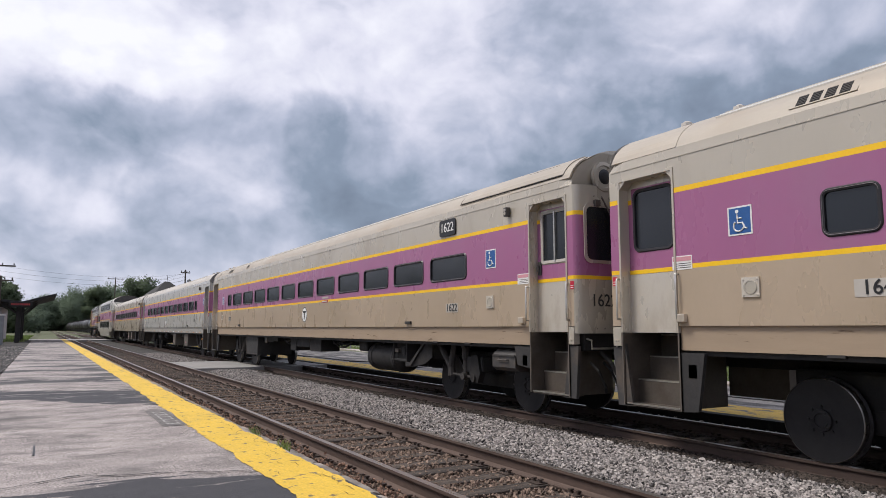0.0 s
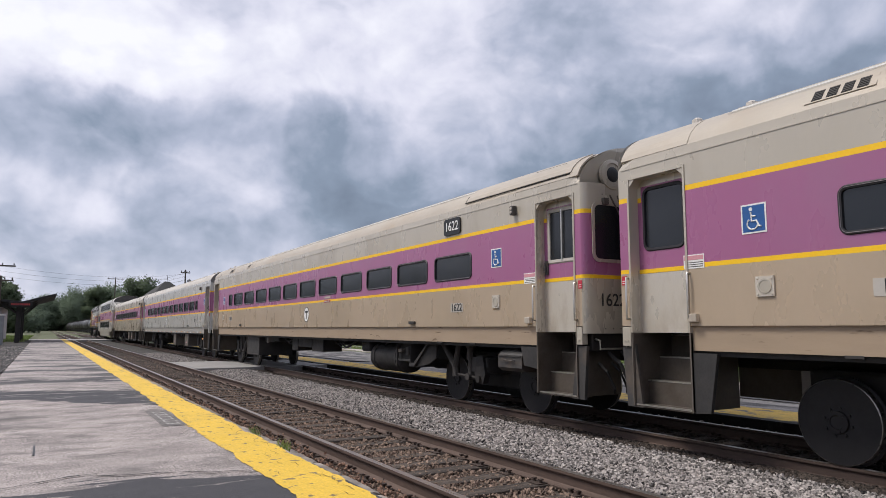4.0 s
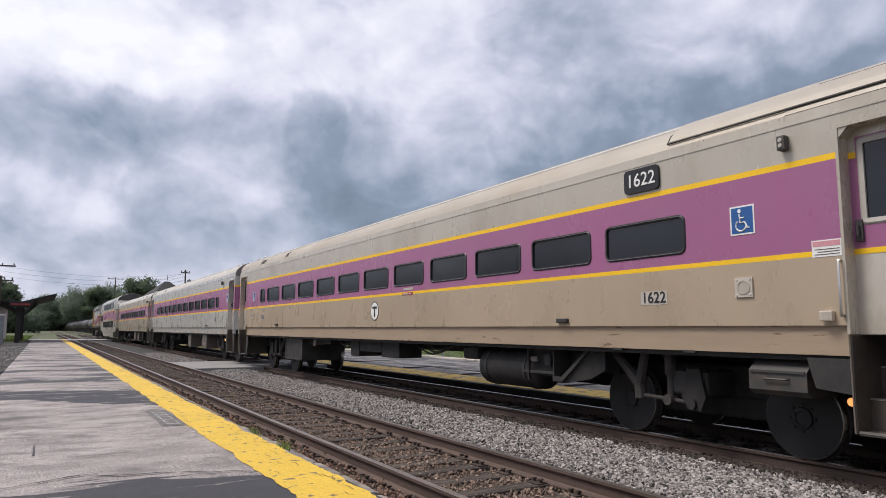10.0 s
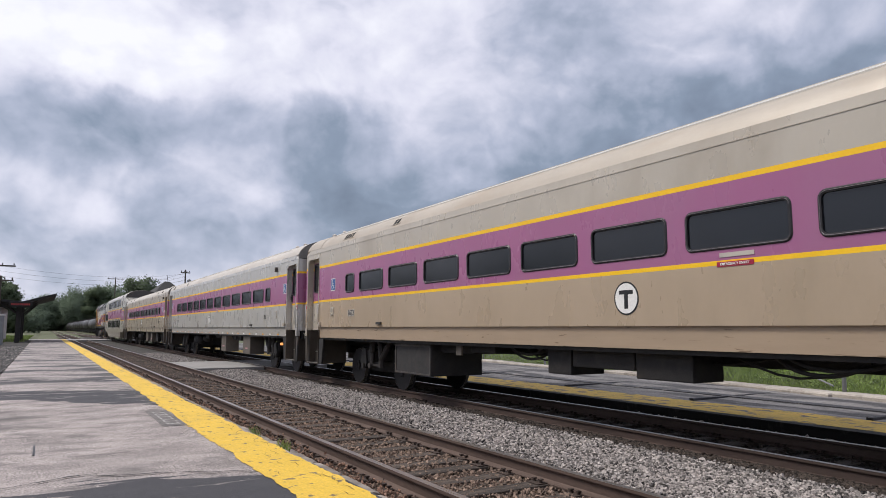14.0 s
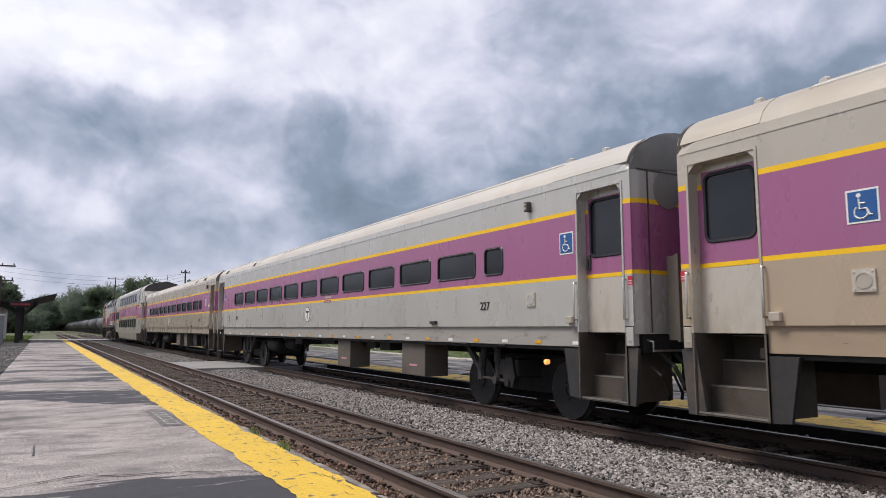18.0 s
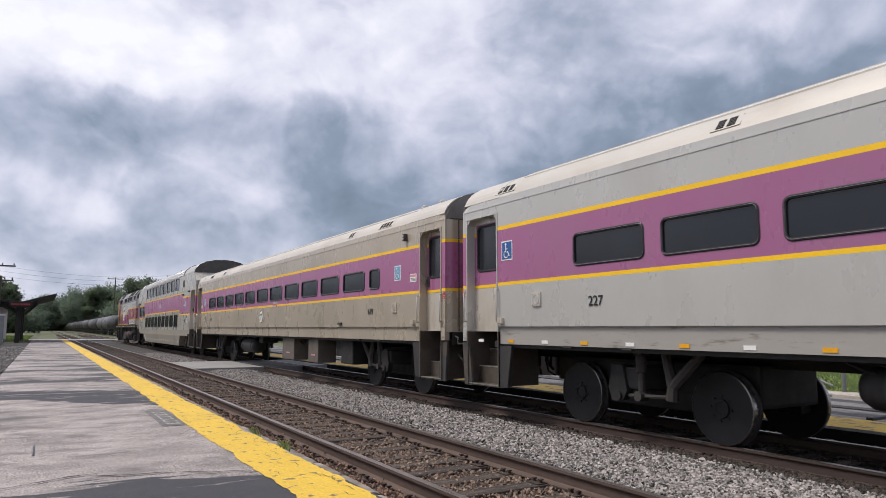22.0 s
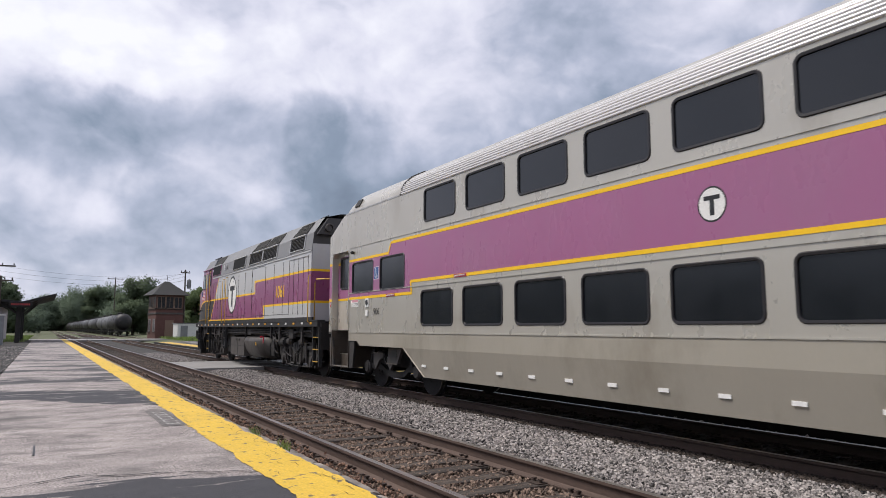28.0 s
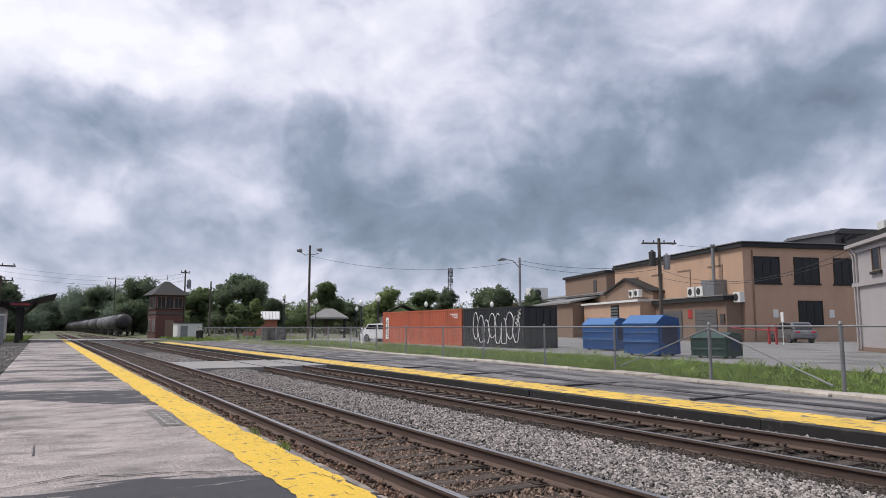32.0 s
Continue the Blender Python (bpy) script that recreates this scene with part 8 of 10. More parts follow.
def leaf_mesh(name, blobs, count, size, mat, parent=None, seed=0, nk=34, spread=0.13, core=0.0):
    """Many small bent leaf pieces gathered in clumps over the blobs (centre, radii)."""
    rng = np.random.default_rng(seed)
    vol = np.array([r[0] * r[1] * r[2] for _, r in blobs]) ** 0.67
    pick = rng.choice(len(blobs), count, p=vol / vol.sum())
    C = np.array([c for c, _ in blobs], float)
    R = np.array([r for _, r in blobs], float)
    dirs = rng.normal(size=(len(blobs), nk, 3))
    dirs /= np.linalg.norm(dirs, axis=2)[..., None]
    clump = dirs * rng.uniform(0.45, 0.97, (len(blobs), nk, 1))
    k = rng.integers(0, nk, count)
    p = C[pick] + R[pick] * (clump[pick, k] + rng.normal(scale=spread, size=(count, 3)))
    a = rng.normal(size=(count, 3))
    a /= np.linalg.norm(a, axis=1)[:, None]
    b = np.cross(a, rng.normal(size=(count, 3)))
    b /= np.linalg.norm(b, axis=1)[:, None]
    s = size * rng.uniform(0.55, 1.3, (count, 1))
    # leaves lie roughly along the clump's outer face
    out = (p - C[pick]) / R[pick] + np.array((0, 0, 0.35)) + rng.normal(scale=0.16, size=(count, 3))
    out /= np.linalg.norm(out, axis=1)[:, None]
    b = np.where((np.einsum("ij,ij->i", np.cross(a, b), out) < 0)[:, None], -b, b)
    v = np.stack([p - a * s - b * s * 0.55, p + a * s - b * s * 0.5, p + a * s * 0.9 + b * s * 0.6, p - a * s + b * s * 0.55], 1)
    me = bpy.data.meshes.new(name)
    verts, faces = v.reshape(-1, 3).tolist(), np.arange(count * 4).reshape(-1, 4).tolist()
    normals = np.repeat(out, 4, axis=0).tolist()
    if core:
        # the dense inner foliage of each clump
        for c, r in zip(C, R):
            k0 = len(verts)
            for i in range(5):
                for j in range(9):
                    th, ph = math.pi * (i + 0.5) / 5, 2 * math.pi * j / 9 + i
                    w = core * rng.uniform(0.75, 1.15)
                    verts.append([c[0] + r[0] * w * math.sin(th) * math.cos(ph), c[1] + r[1] * w * math.sin(th) * math.sin(ph), c[2] + r[2] * w * math.cos(th)])
            for i in range(4):
                for j in range(9):
                    q = [k0 + 9 * i + j, k0 + 9 * (i + 1) + j, k0 + 9 * (i + 1) + (j + 1) % 9, k0 + 9 * i + (j + 1) % 9]
                    faces.append(q)
                    normals += [((np.array(verts[m]) - c) / r / core).tolist() for m in q]
    me.from_pydata(verts, [], faces)
    me.materials.append(mat)
    me.polygons.foreach_set("use_smooth", [True] * len(faces))
    me.normals_split_custom_set(normals)
    ob = new(name, me)
    if parent:
        ob.parent = parent
    return ob


def tree(x, y, h, w, mat="leaf", seed=1, bare=0.2, label="leafy green tree with an uneven crown", z=0.1, n=17000):
    rr = random.Random(seed)
    t = thing("tree", label, "tree", (x, y, z), group="trees behind the tracks")
    bm = bm_new()
    lean = rr.uniform(-0.15, 0.15)
    tube(bm, [(0, 0, -0.1), (lean * 0.3, 0, h * 0.2), (lean, lean, h * 0.5), (lean * 1.4, lean, h * 0.8)], [0.022 * h + 0.05, 0.018 * h + 0.03, 0.012 * h, 0.005 * h], 8)
    blobs = []
    for k in range(9):
        a, zz = rr.uniform(0, 6.28), h * rr.uniform(bare + 0.12, 0.86)
        r = w / 2 * rr.uniform(0.35, 0.78) * (1.15 - 0.55 * (zz / h))
        tip = (math.cos(a) * r, math.sin(a) * r, zz)
        tube(bm, [(lean * 0.6, 0, zz * 0.55), (tip[0] * 0.5, tip[1] * 0.5, zz * 0.85), tip], [0.008 * h, 0.005 * h, 0.002 * h], 5)
        q = w * rr.uniform(0.20, 0.33)
        blobs.append((tip, (q, q, q * rr.uniform(0.6, 0.85))))
    blobs.append(((lean, 0, h * 0.72), (w * 0.28, w * 0.28, h * 0.2)))
    blobs.append(((lean, 0, h * (bare + 0.28)), (w * 0.36, w * 0.36, h * 0.16)))
    part("trunk", bm, M["bark"], t)
    leaf_mesh("crown", blobs, n, 0.012 * w + 0.045, M[mat], t, seed, 60, 0.13, 0.60)
    return t


def woods(name, items, count, size, mat, label, seed):
    ob = leaf_mesh(name, items, count, size, M[mat], None, seed, 110, 0.13, 0.62)
    return tagged(ob, label, "woods", "", "stuff")


def polar(az, d):
    return d * math.sin(radians(az)), d * math.cos(radians(az))


rr = random.Random(11)
items = []
for k in range(60):
    az = -7 + 17 * k / 59
    far = 2.0 if -1.2 < az < 4.6 else 1.0
    x, y = polar(az, rr.uniform(215, 290) * far)
    h = (5.5 + 6.5 * max(0, min(1, (az + 3) / 5))) * rr.uniform(0.8, 1.1) * (1.0 if az > -0.6 else 0.85) * far
    items.append(((x, y, h * 0.5), (rr.uniform(4, 7) * far, 7 * far, h * 0.55)))
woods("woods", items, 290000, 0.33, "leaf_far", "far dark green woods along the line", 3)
items = []
for k in range(110):
    az = 9 + 32 * k / 109
    x, y = polar(az, rr.uniform(135, 190))
    h = rr.uniform(4.5, 8.0)
    items.append(((x, y, h * 0.5), (rr.uniform(2.5, 5), 4, h * 0.55)))
woods("woods", items, 110000, 0.22, "leaf", "row of mixed green trees behind the car park", 4)
for az, d, h, w, m, sd, bare in ((-2.6, 112, 8.6, 6.6, "leaf_dark", 1, 0.1), (5.9, 150, 12.6, 9.5, "leaf_dark", 2, 0.02), (3.6, 430, 27, 18, "leaf_dark", 3, 0.05), (10.4, 118, 8.6, 5.5, "leaf", 4, 0.02),
                                (12.3, 135, 9.6, 6.5, "leaf_dark", 5, 0.02), (14.5, 124, 11.0, 9.2, "leaf_dark", 6, 0.05), (16.4, 118, 6.6, 5.0, "leaf_dark", 7, 0.02), (20.5, 112, 9.6, 6.0, "leaf", 8, 0.1),
                                (22.6, 130, 6.5, 6.5, "leaf_dark", 9, 0.02), (25.3, 120, 8.1, 6.6, "leaf_light", 10, 0.05), (28.5, 118, 8.0, 6.0, "leaf", 11, 0.02), (30.6, 112, 8.5, 4.6, "leaf_dark", 12, 0.02),
                                (34.1, 105, 8.0, 7.2, "leaf_dark", 13, 0.02), (37.8, 105, 7.9, 4.4, "leaf_dark", 14, 0.02), (13.6, 82, 4.4, 2.6, "leaf", 15, 0.2), (14.9, 84, 5.2, 2.2, "leaf_light", 16, 0.1)):
    x, y = polar(az, d)
    tree(x, y, h, w, m, sd, bare)

# unseen tree rows, added to block low skylight and darken the train's reflections
items = []
for k in range(150):
    yy = -95 + 3.5 * k
    h = rr.uniform(5.0, 8.5) * (1.0 if yy < 60 else 1.5)
    items.append(((-34 - rr.uniform(0, 8), yy, h * 0.45), (rr.uniform(3, 5), rr.uniform(3, 5), h * 0.55)))
for k in range(26):
    h = rr.uniform(7.0, 11.0)
    items.append(((-30 + 4.2 * k, -100 - rr.uniform(0, 10), h * 0.45), (rr.uniform(3, 5), rr.uniform(3, 5), h * 0.55)))
for k in range(60):
    h = rr.uniform(12.0, 16.0)
    items.append(((-50 - rr.uniform(0, 6), 430 + 8.0 * k, h * 0.45), (rr.uniform(5, 7), rr.uniform(6, 8), h * 0.55)))
woods("woods", items, 130000, 0.5, "leaf_dark", "unseen trees added behind the near platform to block low skylight", 21)

# chain-link fence along the back of the far platform
FENCE = [(13.2, 1.2), (13.75, 4.6), (14.28, 8.15), (14.9, 11.9), (15.42, 15.85), (15.65, 19.6), (16.0, 24.1), (16.18, 27.8), (16.3, 31.8), (16.4, 35.7), (16.7, 40.15), (17.0, 44.9), (17.2, 49.0),
         (17.3, 54.0), (17.4, 58.5), (17.4, 63.0), (17.4, 68.0), (17.4, 73.0), (17.4, 78.0), (17.4, 83.0), (17.4, 88.0), (17.35, 92.5)]
fence = thing("chain_link_fence", "galvanised chain-link fence with round posts and top rail", "fence", (0, 0, 0))
FT = 1.50
for i, (x, y) in enumerate(FENCE):
    bm = bm_new()
    r = 0.042 if i in (2, 3) else 0.034
    lathe(bm, [(0.0, r), (FT + 0.03, r), (FT + 0.05, r * 1.25), (FT + 0.09, r * 0.9), (FT + 0.115, 0.01)], "z", (x, y, 0), 12)
    part("post", bm, M["galv"], fence)
for (xa, ya), (xb, yb) in zip(FENCE, FENCE[1:]):
    bm = bm_new()
    tube(bm, [(xa, ya, FT), (xb, yb, FT)], 0.022, 8)
    part("top_rail", bm, M["galv"], fence)
    # woven wires
    bm_v, bm_f = [], []
    L = math.hypot(xb - xa, yb - ya)
    step = 0.075 if ya < 26 else 0.11 if ya < 45 else 0.16
    hgt, z0 = FT - 0.13, 0.12
    th = 0.0010 if ya < 26 else 0.0013
    n = int((L + hgt) / step)
    for k in range(n):
        for d in (-1, 1):
            s0 = k * step - hgt
            pa, pb = max(0, s0), min(L, s0 + hgt)
            if pb <= pa:
                continue
            za, zb = (z0 + (pa - s0), z0 + (pb - s0)) if d > 0 else (z0 + hgt - (pa - s0), z0 + hgt - (pb - s0))
            A = (xa + (xb - xa) * pa / L, ya + (yb - ya) * pa / L, za)
            B = (xa + (xb - xa) * pb / L, ya + (yb - ya) * pb / L, zb)
            j = len(bm_v)
            for P in (A, B):
                bm_v += [(P[0] + th, P[1], P[2] + th), (P[0] - th, P[1] + th, P[2]), (P[0], P[1] - th, P[2] - th)]
            bm_f += [(j, j + 1, j + 4, j + 3), (j + 1, j + 2, j + 5, j + 4), (j + 2, j, j + 3, j + 5)]
    me = bpy.data.meshes.new("woven_wire")
    me.from_pydata(bm_v, [], bm_f)
    me.materials.append(M["galv"])
    o = new("woven_wire", me)
    o.parent = fence
    tagged(o, kind="stuff")
for a, b in (((14.9, 11.9, 1.46), (14.32, 8.4, 0.26)), ((14.9, 11.9, 1.46), (15.40, 15.6, 0.30)), ((17.3, 54.0, 1.4), (17.37, 57.8, 0.3))):
    bm = bm_new()
    tube(bm, [a, b], 0.02, 8)
    part("brace", bm, M["galv"], fence)
kerb_back = thing("back_kerb", "pale crumbling concrete kerb under the fence", "kerb", (0, 0, 0), kind="structure")
for (xa, ya), (xb, yb) in zip(FENCE, FENCE[1:]):
    n = max(1, int(math.hypot(xb - xa, yb - ya) / 1.6))
    for k in range(n):
        p, q = Vector((xa, ya, 0)).lerp(Vector((xb, yb, 0)), k / n), Vector((xa, ya, 0)).lerp(Vector((xb, yb, 0)), (k + 1) / n)
        d = (q - p).normalized()
        nn = Vector((d.y, -d.x, 0))
        bm = bm_new()
        w0, w1, h0 = -0.42 + rr.uniform(-0.05, 0.05), 0.16, 0.155 + rr.uniform(-0.02, 0.015)
        pts = [p - nn * 0 + nn * w1 + d * 0.01, q + nn * w1 - d * 0.01, q + nn * w0 - d * 0.01, p + nn * w0 + d * 0.01]
        lo = [bm.verts.new((v.x, v.y, -0.1)) for v in pts]
        hi = [bm.verts.new((v.x, v.y, h0)) for v in pts]
        for i in range(4):
            bm.faces.new((lo[i], lo[(i + 1) % 4], hi[(i + 1) % 4], hi[i]))
        bm.faces.new(hi)
        bmesh.ops.recalc_face_normals(bm, faces=bm.faces[:])
        bmesh.ops.bevel(bm, geom=[e for e in bm.edges if e.verts[0].co.z > 0 and e.verts[1].co.z > 0], offset=0.03, segments=1, affect="EDGES")
        part("kerb_stone", bm, M["kerb_pale"], kerb_back)


def blades(name, count, place, hmin, hmax, width, mat, label, seed):
    rng = np.random.default_rng(seed)
    x, y, z, k = place(rng, count)
    h = rng.uniform(hmin, hmax, count) * k
    a = rng.uniform(0, 6.28, count)
    dx, dy = np.cos(a) * width, np.sin(a) * width
    lx, ly = rng.normal(scale=0.22, size=count) * h, rng.normal(scale=0.22, size=count) * h
    v = np.stack([np.stack([x - dx, y - dy, z], -1), np.stack([x + dx, y + dy, z], -1), np.stack([x + lx * 0.4 + dx * 0.7, y + ly * 0.4 + dy * 0.7, z + h * 0.6], -1),
                  np.stack([x + lx, y + ly, z + h], -1)], 1)
    me = bpy.data.meshes.new(name)
    me.from_pydata(v.reshape(-1, 3).tolist(), [], np.arange(count * 4).reshape(-1, 4).tolist())
    me.materials.append(mat)
    return tagged(new(name, me), label, "grass", "", "stuff")


def fence_x(y):
    return np.interp(y, [p[1] for p in FENCE], [p[0] for p in FENCE])


def verge(rng, n):
    y = 4 * (62 / 4) ** rng.uniform(size=n)
    x = fence_x(y) + 0.12 + rng.uniform(0, 1, n) ** 1.4 * np.minimum(3.6 + y * 0.03, 5.0)
    wave = np.sin(x * 2.1 + y * 0.9) * np.sin(y * 1.7 - x) + 0.6 * np.sin(x * 4.3 - y * 2.9)
    tall = 0.62 + np.where((wave > 0.6) & (rng.uniform(size=n) < 0.12), rng.uniform(0.3, 1.2, n), 0.0)
    return x, y, np.interp(x, [13, 15.5, 18.5, 24], [-0.1, 0.08, 0.22, 0.25]) - 0.02, tall


rw = random.Random(31)
clumps = []
for k in range(80):
    yy = 4.5 * (45 / 4.5) ** rw.random()
    xx = float(fence_x(yy)) + 0.25 + rw.random() ** 1.6 * 3.2
    hh = rw.uniform(0.10, 0.24) * (1.5 if rw.random() < 0.15 else 1)
    clumps.append(((xx, yy, float(np.interp(xx, [13, 15.5, 18.5, 24], [-0.1, 0.08, 0.22, 0.25])) + hh * 0.8), (rw.uniform(0.2, 0.45), rw.uniform(0.25, 0.6), hh)))
tagged(leaf_mesh("weed_clumps", clumps, 26000, 0.015, M["weed"], None, 12), "leafy green weed clumps along the fence", "weeds", "", "stuff")
blades("weeds", 230000, verge, 0.07, 0.30, 0.0024, M["weed"], "tall green weeds and grass behind the fence", 7)
blades("grass", 9000, lambda r, n: (lambda x, y: (x, y, np.full(n, 0.05), np.ones(n)))(r.uniform(13.5, 30, n), r.uniform(74, 100, n)), 0.15, 0.4, 0.03, M["weed"], "rough grass beyond the platform end", 8)
blades("grass", 3000, lambda r, n: (lambda x, y: (x, y, np.full(n, 0.0), np.ones(n)))(r.uniform(-7, -1.4, n), r.uniform(78, 140, n)), 0.15, 0.4, 0.03, M["weed"], "rough grass beside the line", 9)
blades("grass_tuft", 70, lambda r, n: (2.44 + r.normal(scale=0.035, size=n), 7.75 + r.normal(scale=0.11, size=n), np.full(n, 0.08), np.ones(n)), 0.06, 0.14, 0.003, M["weed"], "small grass tuft in the platform kerb", 10)
blades("grass_tuft", 50, lambda r, n: (2.44 + r.normal(scale=0.03, size=n), 9.0 + r.normal(scale=0.10, size=n), np.full(n, 0.08), np.ones(n)), 0.06, 0.14, 0.004, M["weed"], "small grass tuft in the platform kerb", 11)


# shipping containers
def container(name, label, x, y0, y1, z0, mat, h=2.5, w=2.44):
    c = thing(name, label, "shipping container", (x, y0, z0), group="shipping containers")
    L = y1 - y0
    for X, s in ((0, -1), (w, 1)):
        bm = bm_new()
        n = int(L / 0.27)
        prev = None
        for k in range(n * 4 + 1):
            y = 0.08 + (L - 0.16) * k / (n * 4)
            d = 0.034 if (k % 4) in (1, 2) else 0.0
            cur = (bm.verts.new((X - s * d, y, 0.16)), bm.verts.new((X - s * d, y, h - 0.10)))
            if prev:
                bm.faces.new((prev[0], cur[0], cur[1], prev[1]))
            prev = cur
        part("side_panel", bm, mat, c)
    for y in (0, L):
        bm = bm_new()
        box(bm, 0.05, w - 0.05, y - 0.02 if y else 0.0, y if y else 0.03, 0.1, h - 0.08)
        part("end_panel", bm, mat, c)
    bm = bm_new()
    for x_ in (0.0, w - 0.12):
        for y_ in (0, L - 0.12):
            box(bm, x_ - 0.01, x_ + 0.13, y_ - 0.01, y_ + 0.13, 0, h)
        box(bm, x_ - 0.006, x_ + 0.12, 0, L, 0.0, 0.17)
        box(bm, x_ - 0.006, x_ + 0.12, 0, L, h - 0.11, h - 0.005)
    box(bm, 0, w, 0, 0.1, h - 0.12, h - 0.006)
    box(bm, 0, w, 0, 0.1, 0, 0.15)
    part("corner_frame", bm, mat, c)
    bm = bm_new()
    box(bm, 0.03, w - 0.03, 0.03, L - 0.03, h - 0.04, h - 0.015)
    part("roof_panel", bm, mat, c)
    return c


oc = container("shipping_container", "long orange corrugated shipping container", 24.0, 38.75, 50.95, 0.24, M["orange"])
bm = bm_new()
box(bm, -0.03, -0.012, 11.1, 11.6, 0.35, 2.05)
bn = part("white_banner", bm, M["white"], oc, "narrow white banner with dark bars")
for k in range(7):
    bm = bm_new()
    box(bm, -0.036, -0.03, 11.2, 11.2 + 0.2 + 0.1 * (k % 2), 0.5 + 0.21 * k, 0.60 + 0.21 * k)
    part("text_bar", bm, M["stepgrey"], bn)
bm = bm_new()
for k in range(3):
    box(bm, -0.012, -0.004, 0.5, 1.5 - 0.25 * k, 2.12 - 0.12 * k, 2.18 - 0.12 * k)
part("marking_bar", bm, M["chalk"], oc)
bc = container("shipping_container", "black shipping container with white spray-painted loops", 24.0, 31.9, 38.55, 0.24, M["dkcont"])
bm = bm_new()
rg = random.Random(3)
for k in range(8):
    cy, cz = 0.75 + 0.62 * k, 1.15 + 0.25 * math.sin(k * 2.1)
    ry, rz = rg.uniform(0.28, 0.42), rg.uniform(0.55, 0.95)
    a0, n = rg.uniform(0, 6.28), 26
    tube(bm, [(-0.03, min(5.7, max(0.3, cy + ry * math.cos(a0 + 5.4 * j / n) * (1 + 0.12 * math.sin(3 * j / 4)))), min(2.3, max(0.3, cz + rz * math.sin(a0 + 5.4 * j / n)))) for j in range(n + 1)], 0.026, 5)
for k in range(4):
    tube(bm, [(-0.03, 0.25 + 0.28 * (j % 2) + 0.1 * k, 2.3 - 0.22 * k - 0.13 * j) for j in range(4)], 0.022, 5)
part("spray_loop", bm, M["chalk"], bc, "white spray-painted loops")
for k in range(4):
    bm = bm_new()
    tube(bm, [(0.45 + 0.5 * k, -0.03, 0.2), (0.45 + 0.5 * k, -0.03, 2.3)], 0.022, 8)
    part("lock_bar", bm, M["undergrey"], bc)


def dumpster(label, x, y0, y1, z0, h, depth, mat, lid):
    d = thing("dumpster", label, "dumpster", (x, y0, z0), group="waste containers")
    L = y1 - y0
    bm = bm_new()
    prism(bm, [(0.03, 0.1), (depth, 0.1), (depth, h * 0.92), (0.42, h), (0.0, h * 0.78)], "y", 0, L)
    body = part("bin_body", bm, mat, d)
    for z in (h * 0.36, h * 0.60, h * 0.78):
        bm = bm_new()
        box(bm, -0.035, 0.03, 0.0, L, z - 0.02, z + 0.02, 0, 0.006)
        part("rib", bm, lid, body)
    # dark plate on the end stands for the shade inside its hollow opening
    bm = bm_new()
    prism(bm, [(0.25, h * 0.34), (depth - 0.15, h * 0.30), (depth - 0.15, h * 0.74), (0.5, h * 0.80), (0.25, h * 0.72)], "y", -0.012, 0.0)
    part("side_panel", bm, M["dumpdark"], body, "dark plate painted for the shaded hollow in the end")
    for x_ in (0.14, depth - 0.06):
        bm = bm_new()
        box(bm, x_ - 0.05, x_ + 0.05, -0.035, 0.0, 0.12, h * 0.80, 0, 0.008)
        part("post", bm, mat, body)
    bm = bm_new()
    tube(bm, [(-0.04, 0.1, h * 0.36), (-0.16, 0.1, h * 0.40), (-0.16, L - 0.1, h * 0.40), (-0.04, L - 0.1, h * 0.36)], 0.018, 6)
    part("lift_bar", bm, lid, body)
    bm = bm_new()
    prism(bm, [(-0.05, h * 0.79), (0.41, h + 0.01), (0.41, h + 0.05), (-0.07, h * 0.82)], "y", 0.03, L - 0.03)
    part("lid", bm, lid, d)
    bm = bm_new()
    prism(bm, [(0.42, h + 0.01), (depth, h * 0.93), (depth, h * 0.93 + 0.04), (0.42, h + 0.05)], "y", 0.0, L)
    part("lid", bm, lid, d)
    bm = bm_new()
    for y in (0.2, L - 0.3):
        for x_ in (0.25, depth - 0.2):
            lathe(bm, [(y, 0.08), (y + 0.08, 0.08)], "y", (x_, 0, 0.08), 10)
    part("castor", bm, M["black"], d)
    return d


dumpster("blue steel dumpster with a pale sloping lid", 25.6, 26.33, 28.75, 0.25, 1.70, 1.7, M["dumpblue"], M["lidblue"])
dumpster("large blue steel dumpster with a sloping lid and ribs", 22.3, 20.37, 22.38, 0.25, 1.72, 1.3, M["dumpblue"], M["lidblue"])
dumpster("dark green dumpster among weeds", 23.0, 17.6, 19.3, 0.25, 1.0, 0.95, M["dumpgreen"], M["dumpgreen"])


